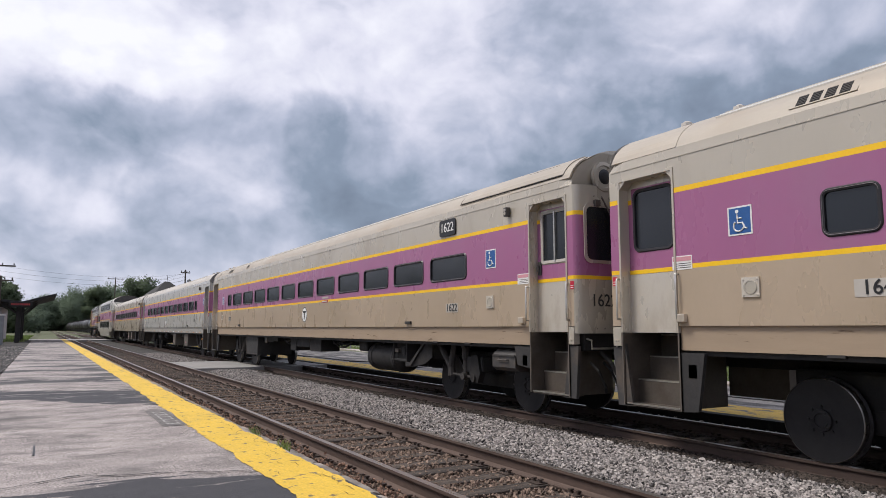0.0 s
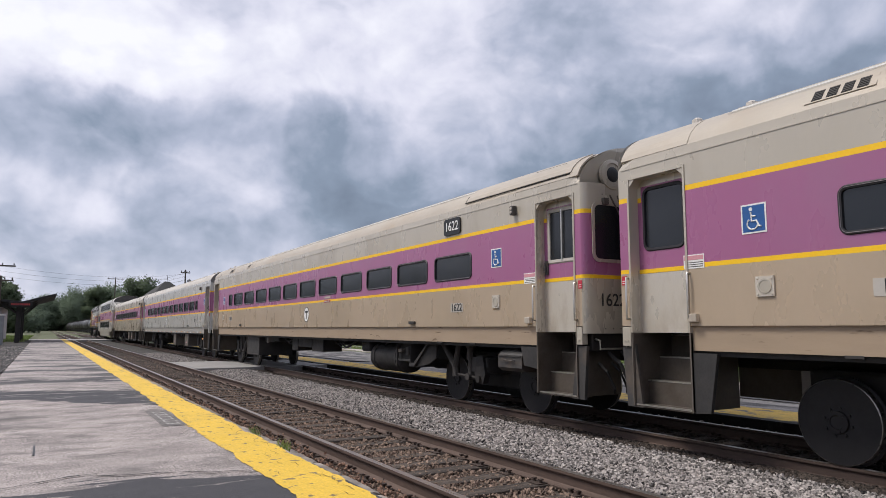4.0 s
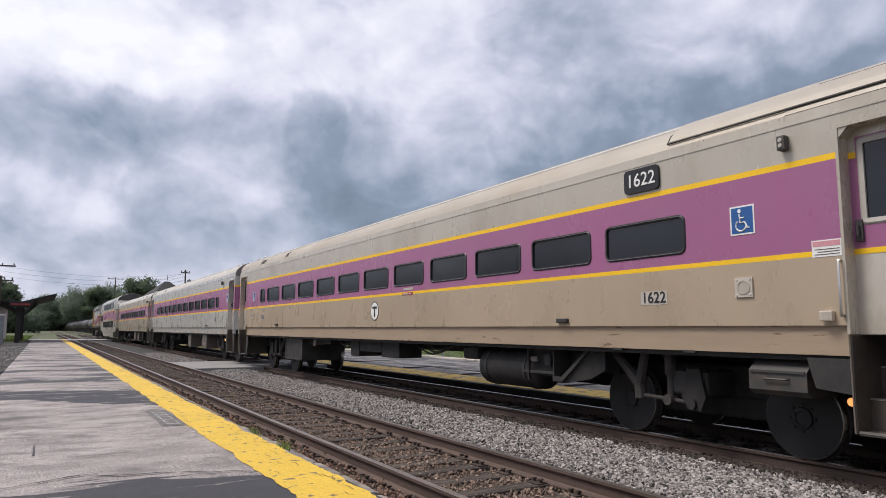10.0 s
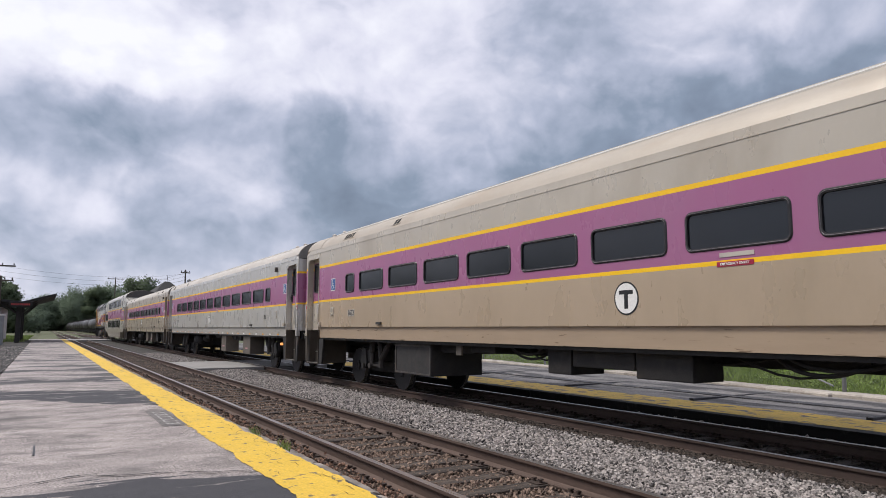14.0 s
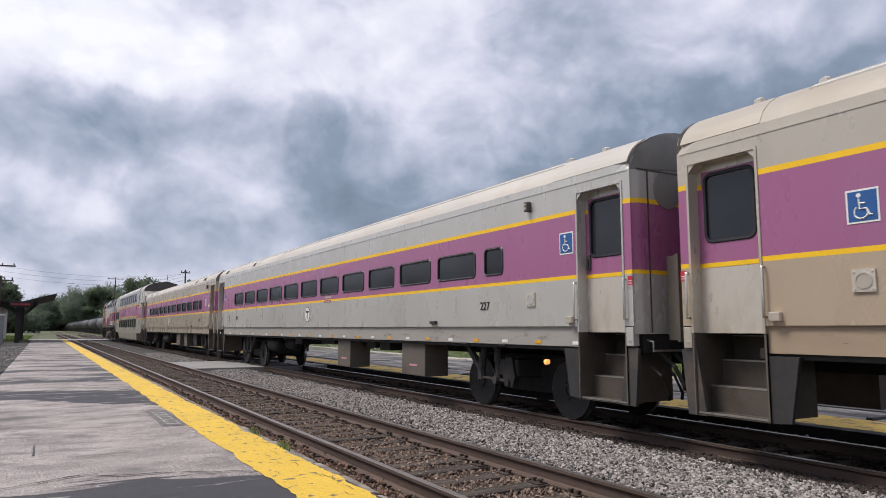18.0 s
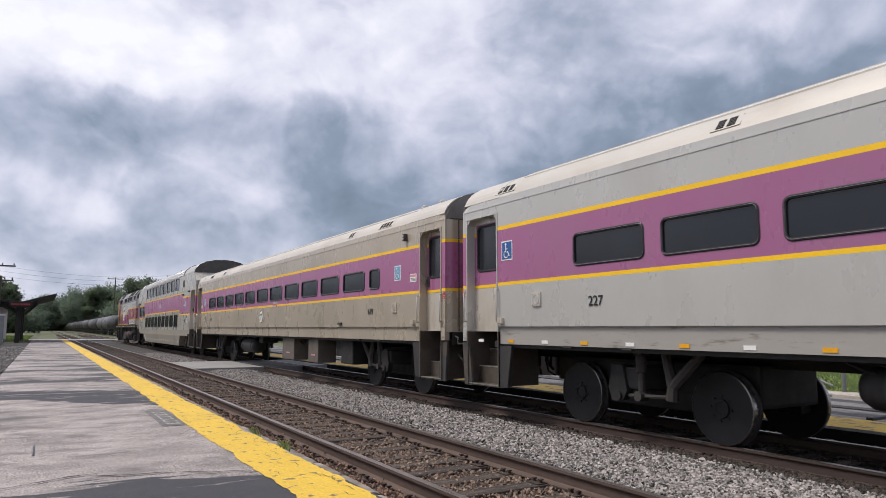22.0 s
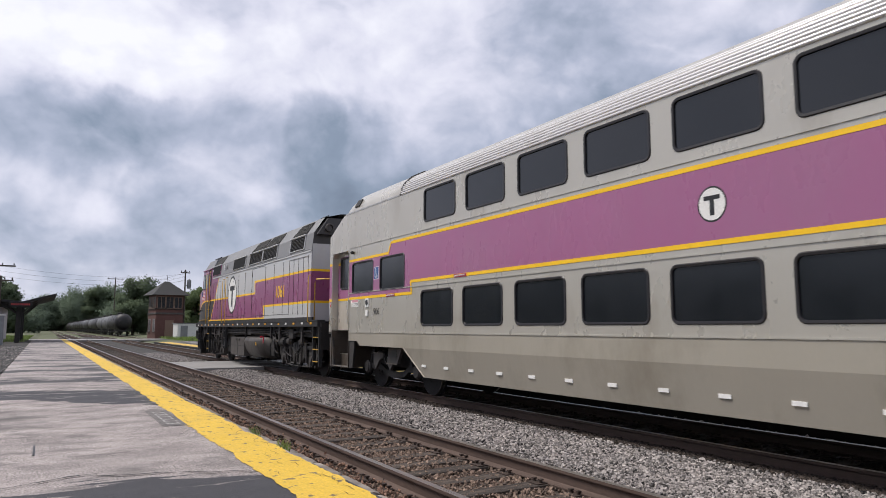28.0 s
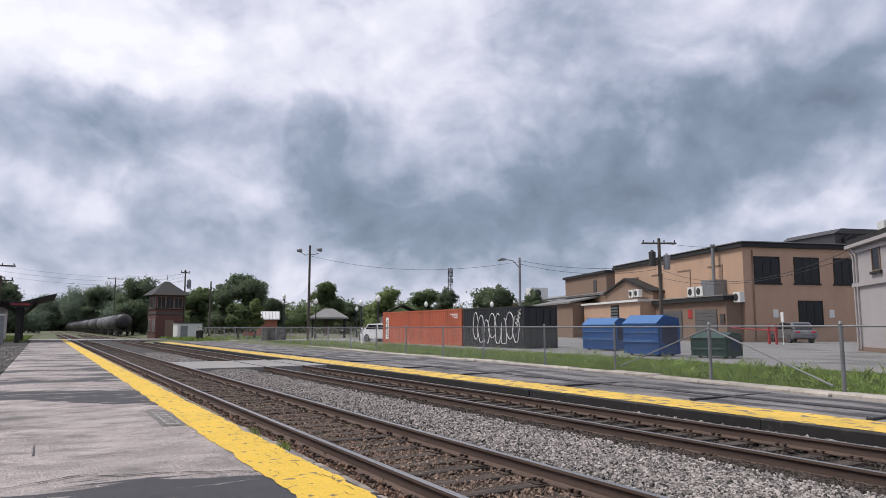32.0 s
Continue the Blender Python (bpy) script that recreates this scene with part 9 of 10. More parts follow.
# parked cars
def parked_car(label, x, y, rz, mat, z=0.27, tall=1.68, length=4.6):
    c = thing("parked_car", label, "car", (x, y, z), rz)
    w = 0.92
    prof = [(-length / 2, 0.45), (-length / 2 + 0.03, 0.85), (-length / 2 + 0.35, 1.02), (-0.6, 1.08), (0.35, 1.08), (length / 2 - 0.1, 1.04), (length / 2, 0.8), (length / 2 - 0.02, 0.42), (length / 2 - 0.4, 0.3), (-length / 2 + 0.4, 0.3)]
    bm = bm_new()
    prism(bm, prof, "x", -w, w)
    bmesh.ops.bevel(bm, geom=bm.edges[:], offset=0.06, segments=2, affect="EDGES")
    part("body", bm, mat, c)
    bm = bm_new()
    cab = [(-1.15, 1.05), (-0.45, tall - 0.06), (0.2, tall), (1.5, tall - 0.04), (2.05, 1.05)]
    lo = [bm.verts.new((s * 0.86, a, b)) for s in (-1,) for a, b in cab]
    prism(bm, cab, "x", -0.76, 0.76)
    bmesh.ops.bevel(bm, geom=[e for e in bm.edges], offset=0.05, segments=2, affect="EDGES")
    part("cabin", bm, mat, c)
    for s in (-1, 1):
        for pts in ([(-0.98, 1.1), (-0.42, tall - 0.14), (0.15, tall - 0.1), (0.15, 1.1)], [(0.24, 1.1), (0.24, tall - 0.1), (1.35, tall - 0.13), (1.72, 1.12)]):
            bm = bm_new()
            prism(bm, pts, "x", s * 0.755, s * 0.775)
            part("side_window", bm, M["glass"], c)
    for y0, z0, y1, z1 in ((-1.10, 1.10, -0.52, tall - 0.12), (1.98, 1.12, 1.60, tall - 0.14)):
        bm = bm_new()
        d = -0.03 if y0 < 0 else 0.03
        bm.faces.new([bm.verts.new((x_, a + d, b + 0.01)) for x_, a, b in ((-0.68, y0, z0), (0.68, y0, z0), (0.62, y1, z1), (-0.62, y1, z1))])
        part("windscreen", bm, M["glass"], c)
    for s in (-1, 1):
        for yy in (-1.45, 1.4):
            bm = bm_new()
            lathe(bm, [(s * 0.72, 0.2), (s * 0.72, 0.33), (s * 0.93, 0.34), (s * 0.94, 0.22)], "x", (0, yy, 0.34), 20)
            wh = part("wheel", bm, M["rubber"], c)
            bm = bm_new()
            lathe(bm, [(s * 0.93, 0.22), (s * 0.95, 0.2), (s * 0.93, 0.05)], "x", (0, yy, 0.34), 16)
            part("rim", bm, M["galv"], wh)
        bm = bm_new()
        box(bm, s * 0.6 - 0.16, s * 0.6 + 0.16, length / 2 - 0.04, length / 2 + 0.01, 0.78, 0.95, 0, 0.02)
        part("tail_lamp", bm, M["red"], c)
        bm = bm_new()
        box(bm, s * 0.62 - 0.16, s * 0.62 + 0.16, -length / 2 - 0.01, -length / 2 + 0.05, 0.7, 0.85, 0, 0.02)
        part("head_lamp", bm, M["lampglobe"], c)
    return c


parked_car("silver-grey sport utility car parked by the tan building", 53.1, 34.3, 148, M["cargrey"], 0.28)
parked_car("white car parked beside the orange container", 25.5, 53.6, 18, M["carwhite"], 0.25, 1.6)


# poles, lamps and wires
def utility_pole(x, y, top, label, arm=1.2, armrot=0.0, z=0.1, transformers=0, r=0.14, lean=0.0):
    p = thing("utility_pole", label, "utility pole", (x, y, z), armrot, group="wooden poles")
    bm = bm_new()
    lathe(bm, [(-0.1, r), (top * 0.5, r * 0.85), (top, r * 0.7)], "z", (0, 0, 0), 10)
    part("pole_shaft", bm, M["pole_wood"], p)
    if arm:
        bm = bm_new()
        box(bm, -arm, arm, -0.06, 0.06, top - 0.5, top - 0.36)
        part("crossarm", bm, M["pole_wood"], p)
        for k in range(4):
            bm = bm_new()
            lathe(bm, [(top - 0.36, 0.03), (top - 0.25, 0.06), (top - 0.16, 0.05)], "z", (-arm * 0.9 + arm * 0.6 * k, 0, 0), 8)
            part("insulator", bm, M["undergrey"], p)
    for k in range(transformers):
        bm = bm_new()
        s = -1 if k else 1
        lathe(bm, [(top - 2.7 + 0.3 * k, 0.28), (top - 1.5 + 0.3 * k, 0.3), (top - 1.45 + 0.3 * k, 0.2), (top - 1.3 + 0.3 * k, 0.05)], "z", (s * 0.62, 0, 0), 16)
        box(bm, min(0, s * 0.5), max(0, s * 0.5), -0.05, 0.05, top - 2.3, top - 2.2)
        part("transformer", bm, M["undergrey"] if k else M["galv"], p, "cylindrical pole transformer")
    return p


utility_pole(17.3, 103.5, 9.7, "wooden utility pole with a transformer beside the brick tower", 0.7, 20, 0.1, 1)
utility_pole(19.9, 98.5, 7.8, "short plain wooden pole", 0, 0, 0.1)
utility_pole(13.2, 166, 12.6, "far wooden utility pole with a crossarm", 1.6, 0, 0.0)
utility_pole(-4.3, 80, 8.0, "wooden utility pole with double crossarms", 1.6, 0, 0.0)
utility_pole(-3.6, 74, 6.2, "short wooden pole beside the platform shelter", 1.0, 0, 0.0)
utility_pole(45.6, 41.2, 8.9, "wooden utility pole carrying two transformers", 1.5, -30, 0.27, 2, 0.19)


def flood_pole(x, y, top):
    p = thing("floodlight_pole", "wooden pole with two floodlights on brackets", "lamp post", (x, y, 0.2))
    bm = bm_new()
    lathe(bm, [(-0.1, 0.14), (top, 0.10)], "z", (0, 0, 0), 10)
    part("pole_shaft", bm, M["pole_wood"], p)
    for s, dz in ((-1, -0.35), (1, 0.0)):
        bm = bm_new()
        tube(bm, [(0, 0, top - 0.9), (s * 0.5, 0, top - 0.85 + dz * 0.3), (s * 0.9, 0, top - 0.7)], 0.035, 8)
        br = part("bracket", bm, M["galv"], p)
        bm = bm_new()
        lathe(bm, [(-0.30, 0.10), (-0.12, 0.17), (0.16, 0.21), (0.2, 0.15)], "x", (s * 1.0, 0, top - 0.45 + 0.1 * s), 14)
        part("floodlight", bm, M["galv"], br)
    return p


flood_pole(21.9, 63.2, 9.2)


def cobra_pole(x, y, top):
    p = thing("street_lamp", "grey pole with a cobra-head street lamp", "lamp post", (x, y, 0.25))
    bm = bm_new()
    lathe(bm, [(-0.1, 0.12), (top, 0.09)], "z", (0, 0, 0), 10)
    part("pole_shaft", bm, M["galv"], p)
    bm = bm_new()
    tube(bm, [(0, 0, top - 0.9), (-0.5, 0.3, top - 0.25), (-1.0, 0.7, top - 0.15)], 0.04, 8)
    part("arm", bm, M["galv"], p)
    bm = bm_new()
    prism(bm, [(-1.0, top - 0.24), (-1.5, top - 0.3), (-1.7, top - 0.2), (-1.45, top - 0.06), (-1.0, top - 0.08)], "y", 0.6, 0.95)
    part("lamp_head", bm, M["galv"], p)


cobra_pole(34.9, 46.9, 7.2)


def globe_lamp(x, y, top):
    p = thing("street_lamp", "black post lamp with a milky acorn globe", "lamp post", (x, y, 0.25), group="black post lamps")
    bm = bm_new()
    lathe(bm, [(0, 0.16), (0.5, 0.14), (0.7, 0.08), (top - 0.75, 0.06), (top - 0.7, 0.13), (top - 0.6, 0.1)], "z", (0, 0, 0), 12)
    part("post", bm, M["black"], p)
    bm = bm_new()
    lathe(bm, [(top - 0.6, 0.1), (top - 0.45, 0.2), (top - 0.25, 0.21), (top - 0.1, 0.13), (top, 0.03), (top + 0.1, 0.01)], "z", (0, 0, 0), 14)
    part("globe", bm, M["lampglobe"], p, "milky glass globe")


for az, d, top in ((17.14, 76, 4.9), (19.7, 78, 4.5), (23.4, 66, 3.9), (24.8, 60, 4.1), (28.8, 80, 4.3), (34.3, 78, 4.2), (23.05, 90, 4.0)):
    globe_lamp(*polar(az, d), top)


def wire(points, r=0.012):
    ob = thing("overhead_wire", "thin dark overhead wire", "cable", (0, 0, 0), group="overhead wires")
    bm = bm_new()
    tube(bm, points, r, 4)
    part("wire_span", bm, M["black"], ob)


def sagging(a, b, sag, r=0.014, n=16):
    wire([(a[0] + (b[0] - a[0]) * k / n, a[1] + (b[1] - a[1]) * k / n, a[2] + (b[2] - a[2]) * k / n - 4 * sag * (k / n) * (1 - k / n)) for k in range(n + 1)], r)


sagging((21.9, 63.2, 8.4), (34.9, 46.9, 7.1), 1.0)
sagging((34.9, 46.9, 7.2), (45.4, 41.4, 6.9), 0.5)
sagging((34.9, 46.9, 6.9), (45.4, 41.4, 6.5), 0.6)
for dz, q in ((-2.4, 0.9), (-3.1, 0.5)):
    sagging((45.6, 41.2, 8.9 + dz), (37.5, 20.6, 7.0 + dz * 0.55), 0.5 + q, 0.016)
sagging((45.6, 41.2, 8.8), (51.6, 38.0, 8.4), 0.15)
for dz in (0.0, -0.5, -1.0):
    sagging((-4.3, 80, 7.6 + dz), (17.3, 103.5, 9.2 + dz), 0.8, 0.009)
    sagging((13.2, 166, 12.2 + dz), (17.3, 103.5, 9.4 + dz), 1.0, 0.012)
tower = thing("radio_mast", "distant lattice radio mast with antennas", "mast", (*polar(30.83, 240), 0))
bm = bm_new()
for a in range(3):
    tube(bm, [(1.2 * math.cos(a * 2.1), 1.2 * math.sin(a * 2.1), 0), (0.5 * math.cos(a * 2.1), 0.5 * math.sin(a * 2.1), 22.5)], 0.12, 5)
for k in range(14):
    r = 1.2 - 0.7 * k / 14
    tube(bm, [(r * math.cos(a * 2.1 + k), r * math.sin(a * 2.1 + k), 1.6 * k + (a % 2) * 0.8) for a in range(4)], 0.07, 4)
part("lattice", bm, M["undergrey"], tower)
for z in (18.0, 20.2, 21.6):
    for a in range(4):
        bm = bm_new()
        box(bm, 0.85 * math.cos(a * 1.57) - 0.13, 0.85 * math.cos(a * 1.57) + 0.13, 0.85 * math.sin(a * 1.57) - 0.13, 0.85 * math.sin(a * 1.57) + 0.13, z - 0.8, z + 0.8)
        part("antenna", bm, M["galv"], tower)


# ---- buildings ----
def flat_window(parent, axis, p, a0, a1, z0, z1, out, bars=1, sill=True, glass_mat=None, frame_mat=None, name="window"):
    """A window on a wall in the plane axis = p; out is the sign of the wall's outward side."""
    def bx(bm, d0, d1, u0, u1, w0, w1):
        lo, hi = sorted((p + out * d0, p + out * d1))
        if axis == "x":
            box(bm, lo, hi, u0, u1, w0, w1)
        else:
            box(bm, u0, u1, lo, hi, w0, w1)
    bm = bm_new()
    f = 0.08
    at = lambda d, u, v: (p + out * d, u, v) if axis == "x" else (u, p + out * d, v)
    outer, inner = ((a0 - f, z0 - f), (a1 + f, z0 - f), (a1 + f, z1 + f), (a0 - f, z1 + f)), ((a0, z0), (a1, z0), (a1, z1), (a0, z1))
    loops = [[bm.verts.new(at(d, *q)) for q in ring] for d, ring in ((0, outer), (0.05, outer), (0.05, inner), (0, inner))]
    for A, B in zip(loops, loops[1:]):
        for k in range(4):
            bm.faces.new((A[k], A[(k + 1) % 4], B[(k + 1) % 4], B[k]))
    bmesh.ops.recalc_face_normals(bm, faces=bm.faces[:])
    w = part(name, bm, frame_mat or M["darktrim"], parent)
    for k in range(bars):
        bm = bm_new()
        m = a0 + (a1 - a0) * (k + 1) / (bars + 1)
        bx(bm, 0.0, 0.045, m - 0.03, m + 0.03, z0, z1)
        part("glazing_bar", bm, frame_mat or M["darktrim"], w)
    bm = bm_new()
    bx(bm, 0.003, 0.02, a0, a1, z0, z1)
    part("pane", bm, glass_mat or M["winblack"], w)
    if sill:
        bm = bm_new()
        bx(bm, 0, 0.12, a0 - 0.2, a1 + 0.2, z0 - 0.2, z0 - f)
        part("sill", bm, M["darktrim"], w)
    return w


def air_unit(parent_at, rz, w, d, h, label="white outdoor air-conditioning unit", z=0.0):
    u = thing("air_conditioner", label, "air conditioner", parent_at, rz, group="outdoor air conditioners")
    bm = bm_new()
    box(bm, -w / 2, w / 2, -d / 2, d / 2, 0.06, h, 0, 0.02)
    part("casing", bm, M["acwhite"], u)
    bm = bm_new()
    lathe(bm, [(-d / 2 - 0.02, 0.34 * h), (-d / 2 - 0.02, 0.30 * h), (-d / 2, 0.3 * h)], "y", (-0.1 * w, 0, h * 0.52), 18)
    part("fan_grille", bm, M["undergrey"], u)
    bm = bm_new()
    box(bm, -w / 2, w / 2, -d / 2, -d / 2 + 0.06, 0, 0.07)
    box(bm, -w / 2, w / 2, d / 2 - 0.06, d / 2, 0, 0.07)
    part("foot_rail", bm, M["undergrey"], u)
    return u


# tan two-storey building; local x along its front, local y away from the corner
TC, TR = (51.8, 37.6), -18.4


def tan_at(x, y, z):
    m = pose(TC[0], TC[1], 0.27, 0, 0, TR) @ Vector((x, y, z))
    return (m.x, m.y, m.z)


tb = thing("tan_building", "tan stucco two-storey building with dark roof trim and windows", "building", (TC[0], TC[1], 0.27), TR)
bm = bm_new()
box(bm, 0, 24, 0, 24.5, -0.3, 8.25)
part("wall", bm, M["tan"], tb)
bm = bm_new()
box(bm, -0.25, 24.2, -0.25, 24.7, 8.15, 8.45)
box(bm, -0.12, 24.1, -0.12, 24.6, 8.45, 8.6)
part("roof_trim", bm, M["darktrim"], tb)
bm = bm_new()
box(bm, -0.22, 24.2, -0.22, 24.65, 8.6, 8.68)
part("roof", bm, M["greyroof"], tb)
for a in (1.12, 5.08, 9.1, 13.1):
    flat_window(tb, "y", 0, a, a + 2.4, 5.15, 7.3, -1, 2)
flat_window(tb, "y", 0, 5.3, 7.6, 1.5, 3.5, -1, 2)
for y in (3.0, 8.2, 13.4, 18.6):
    bm = bm_new()
    box(bm, -0.05, 0.0, y - 0.12, y, 3.9, 6.9)
    box(bm, -0.05, 0.0, y, y + 2.2, 6.78, 6.9)
    part("niche_trim", bm, M["brown"], tb)
for x_ in (2.7, 8.3, 11.5):
    bm = bm_new()
    box(bm, x_, x_ + 0.5, -0.06, 0.0, 2.1, 2.8)
    part("wall_sign", bm, M["acwhite"], tb)
bm = bm_new()
tube(bm, [(0.9, -0.08, 0), (0.9, -0.08, 7.9)], 0.06, 8)
part("downpipe", bm, M["brown"], tb)
bm = bm_new()
box(bm, 13.0, 22, 4, 11, 8.6, 10.25)
prism(bm, [(12.8, 10.25), (22.2, 10.25), (21.4, 10.75), (13.6, 10.75)], "y", 3.8, 11.2)
ph = part("roof_house", bm, M["loco_dark"], tb, "dark grey rooftop block with dormers")
for x_ in (13.8, 17.0):
    bm = bm_new()
    prism(bm, [(x_, 8.8), (x_ + 1.5, 8.8), (x_ + 1.5, 9.8), (x_ + 0.75, 10.15), (x_, 9.8)], "y", 3.5, 4.0)
    dm = part("dormer", bm, M["darktrim"], ph)
    bm = bm_new()
    box(bm, x_ + 0.3, x_ + 1.2, 3.45, 3.51, 8.9, 9.7)
    part("pane", bm, M["glass"], dm)
# garage annex and pale annex along the tracks' side
ga = thing("garage_annex", "low brown garage annex with grey roller doors", "building", (TC[0], TC[1], 0.27), TR)
bm = bm_new()
box(bm, -1.6, -0.02, 0.3, 12.2, -0.3, 3.55)
part("wall", bm, M["brown"], ga)
bm = bm_new()
box(bm, -1.95, 0.0, 0.1, 12.3, 3.55, 3.95)
part("roof_edge", bm, M["darktrim"], ga)
bm = bm_new()
box(bm, -2.0, 0.02, 0.05, 12.3, 3.95, 4.05)
part("roof", bm, M["greyroof"], ga)
for y in (1.6, 7.2):
    bm = bm_new()
    box(bm, -1.66, -1.6, y, y + 3.4, 0, 2.85)
    dr = part("roller_door", bm, M["greydoor"], ga)
    for k in range(9):
        bm = bm_new()
        box(bm, -1.685, -1.66, y + 0.04, y + 3.36, 0.05 + 0.31 * k, 0.30 + 0.31 * k)
        part("slat", bm, M["greydoor"], dr)
bm = bm_new()
box(bm, -1.66, -1.6, 5.5, 6.15, 2.1, 2.9)
part("red_sign", bm, M["redpaint"], ga, "small red wall sign")
bm = bm_new()
box(bm, -1.72, -1.6, 0.5, 1.1, 1.6, 2.4)
part("meter_box", bm, M["stepgrey"], ga)
pa = thing("pale_annex", "pale pink low annex with a barred window", "building", (TC[0], TC[1], 0.27), TR)
bm = bm_new()
box(bm, -3.2, -0.02, 12.4, 26.5, -0.3, 3.9)
part("wall", bm, M["tan"], pa)
bm = bm_new()
box(bm, -3.5, 0.0, 12.3, 26.7, 3.9, 4.12)
part("roof", bm, M["acwhite"], pa)
flat_window(pa, "x", -3.2, 17.2, 19.0, 1.6, 3.6, -1, 0)
for k in range(6):
    bm = bm_new()
    box(bm, -3.30, -3.25, 17.3, 18.9, 1.7 + 0.32 * k, 1.85 + 0.32 * k)
    part("shutter_slat", bm, M["galv"], pa)
for y in (13.4, 21.5, 25.2):
    bm = bm_new()
    box(bm, -3.3, -3.2, y, y + 0.35, 1.6, 2.4)
    part("wall_box", bm, M["stepgrey"], pa)
sg = thing("gabled_shed", "brown gabled workshop behind the annex", "building", (TC[0], TC[1], 0.27), TR)
bm = bm_new()
prism(bm, [(13.4, -0.3), (24.6, -0.3), (24.6, 5.2), (19.2, 6.6), (13.4, 5.0)], "x", -1.2, -0.02)
part("gable_wall", bm, M["brown"], sg)
bm = bm_new()
prism(bm, [(13.0, 4.9), (19.2, 6.6), (25.0, 5.1), (25.0, 5.28), (19.2, 6.8), (13.0, 5.08)], "x", -1.5, 0.0)
part("gable_roof", bm, M["darktrim"], sg)
ls = thing("long_workshop", "long tan workshop with stepped grey roofs", "building", (TC[0], TC[1], 0.27), TR)
bm = bm_new()
box(bm, -1.0, 12, 24.6, 70, -0.3, 5.2)
part("wall", bm, M["tan"], ls)
bm = bm_new()
prism(bm, [(-1.6, 5.2), (12.3, 7.2), (12.3, 7.4), (-1.7, 5.45)], "y", 24.4, 70.3)
part("roof", bm, M["greyroof"], ls)
bm = bm_new()
box(bm, 1.5, 9, 30, 44, 5.2, 8.3)
part("upper_wall", bm, M["brown"], ls)
bm = bm_new()
box(bm, 1.2, 9.3, 29.7, 44.3, 8.3, 8.65)
part("upper_roof", bm, M["darktrim"], ls)
bm = bm_new()
box(bm, 1.45, 1.5, 33, 34, 6.0, 7.6)
part("upper_door", bm, M["stepgrey"], ls)
bm = bm_new()
box(bm, -4.5, -1.0, 27, 40, -0.3, 4.3)
part("lean_to_wall", bm, M["brown"], ls)
bm = bm_new()
prism(bm, [(-4.9, 4.2), (-1.0, 5.0), (-1.0, 5.2), (-4.9, 4.42)], "y", 26.8, 40.3)
part("lean_to_roof", bm, M["greyroof"], ls)
for k, (x, y, z, w, h, rz) in enumerate(((-1.15, 4.6, 4.05, 1.1, 0.95, 0), (-1.15, 6.0, 4.05, 1.1, 0.95, 0), (-2.0, 15.0, 4.4, 1.0, 0.9, 0), (-2.0, 16.2, 4.4, 1.0, 0.9, 0))):
    air_unit(tan_at(x, y, z), TR + 90 * 3, w, 0.45, h, "white outdoor air-conditioning unit on the annex roof")
air_unit(tan_at(-0.75, -0.3, 3.3), TR + 270, 0.9, 0.45, 0.95, "white wall-mounted air-conditioning unit")
air_unit(tan_at(2.0, 58, 6.0), TR, 3.0, 2.4, 1.9, "grey rooftop air handler on the workshop")
vent = thing("vent_pipe", "tall grey metal vent stack on the annex roof", "pipe", tan_at(-0.6, 3.4, 4.0), TR)
bm = bm_new()
lathe(bm, [(0.0, 0.16), (4.6, 0.14), (4.6, 0.22), (4.75, 0.22)], "z", (0, 0, 0), 12)
part("stack", bm, M["galv"], vent)
bm = bm_new()
box(bm, -0.7, 0.7, -1.0, 1.0, 0.0, 1.5, 0, 0.03)
part("duct_box", bm, M["galv"], vent)

# pale corner building
wb = thing("corner_building", "pale grey two-storey building with cornice bands", "building", (37.0, 20.2, 0.2), 227)
bm = bm_new()
box(bm, 0, 14, 0, 9, -0.3, 5.45)
part("wall", bm, M["whitewall"], wb)
for z0, z1, o, m in ((5.15, 5.3, 0.10, "whitewall"), (5.45, 5.62, 0.32, "whitewall"), (5.62, 5.9, 0.22, "darktrim"), (3.4, 3.6, 0.12, "whitewall"), (0.0, 0.3, 0.05, "brown")):
    bm = bm_new()
    box(bm, -o, 14 + o, -o, 9 + o, z0, z1)
    part("cornice", bm, M[m], wb)
for a in (2.6, 5.4, 8.2):
    flat_window(wb, "y", 0, a, a + 0.9, 4.1, 5.2, -1, 0, True, None, M["brown"])
for x_ in (0.15, 0.55):
    bm = bm_new()
    tube(bm, [(x_, -0.08, 0.2), (x_, -0.08, 5.0), (x_ - 0.2, -0.2, 5.4)], 0.05, 8)
    part("downpipe", bm, M["whitewall"], wb)
for k in range(5):
    air_unit((37.6 - 0.8 * k, 18.6 - 0.9 * k, 6.1), 47, 0.9, 0.8, 0.9, "grey rooftop cooling unit")

# brick signal tower with a hipped roof
st = thing("signal_tower", "old dark brick railway signal tower with a hipped slate roof", "tower", (15.0, 104.4, 0.05), 8)
W = 1.85
bm = bm_new()
box(bm, -W, W, -W, W, -0.2, 3.3)
part("lower_wall", bm, M["brick"], st)
bm = bm_new()
box(bm, -W - 0.08, W + 0.08, -W - 0.08, W + 0.08, 3.3, 3.55)
part("belt_course", bm, M["stepgrey"], st)
bm = bm_new()
box(bm, -W, W, -W, W, 3.55, 6.05)
part("upper_wall", bm, M["brick"], st)
bm = bm_new()
vs = [bm.verts.new(p) for p in ((-W - 0.7, -W - 0.7, 6.0), (W + 0.7, -W - 0.7, 6.0), (W + 0.7, W + 0.7, 6.0), (-W - 0.7, W + 0.7, 6.0), (-0.35, 0, 8.0), (0.35, 0, 8.0))]
for q in ((0, 1, 5, 4), (1, 2, 5), (2, 3, 4, 5), (3, 0, 4), (3, 2, 1, 0)):
    bm.faces.new([vs[i] for i in q])
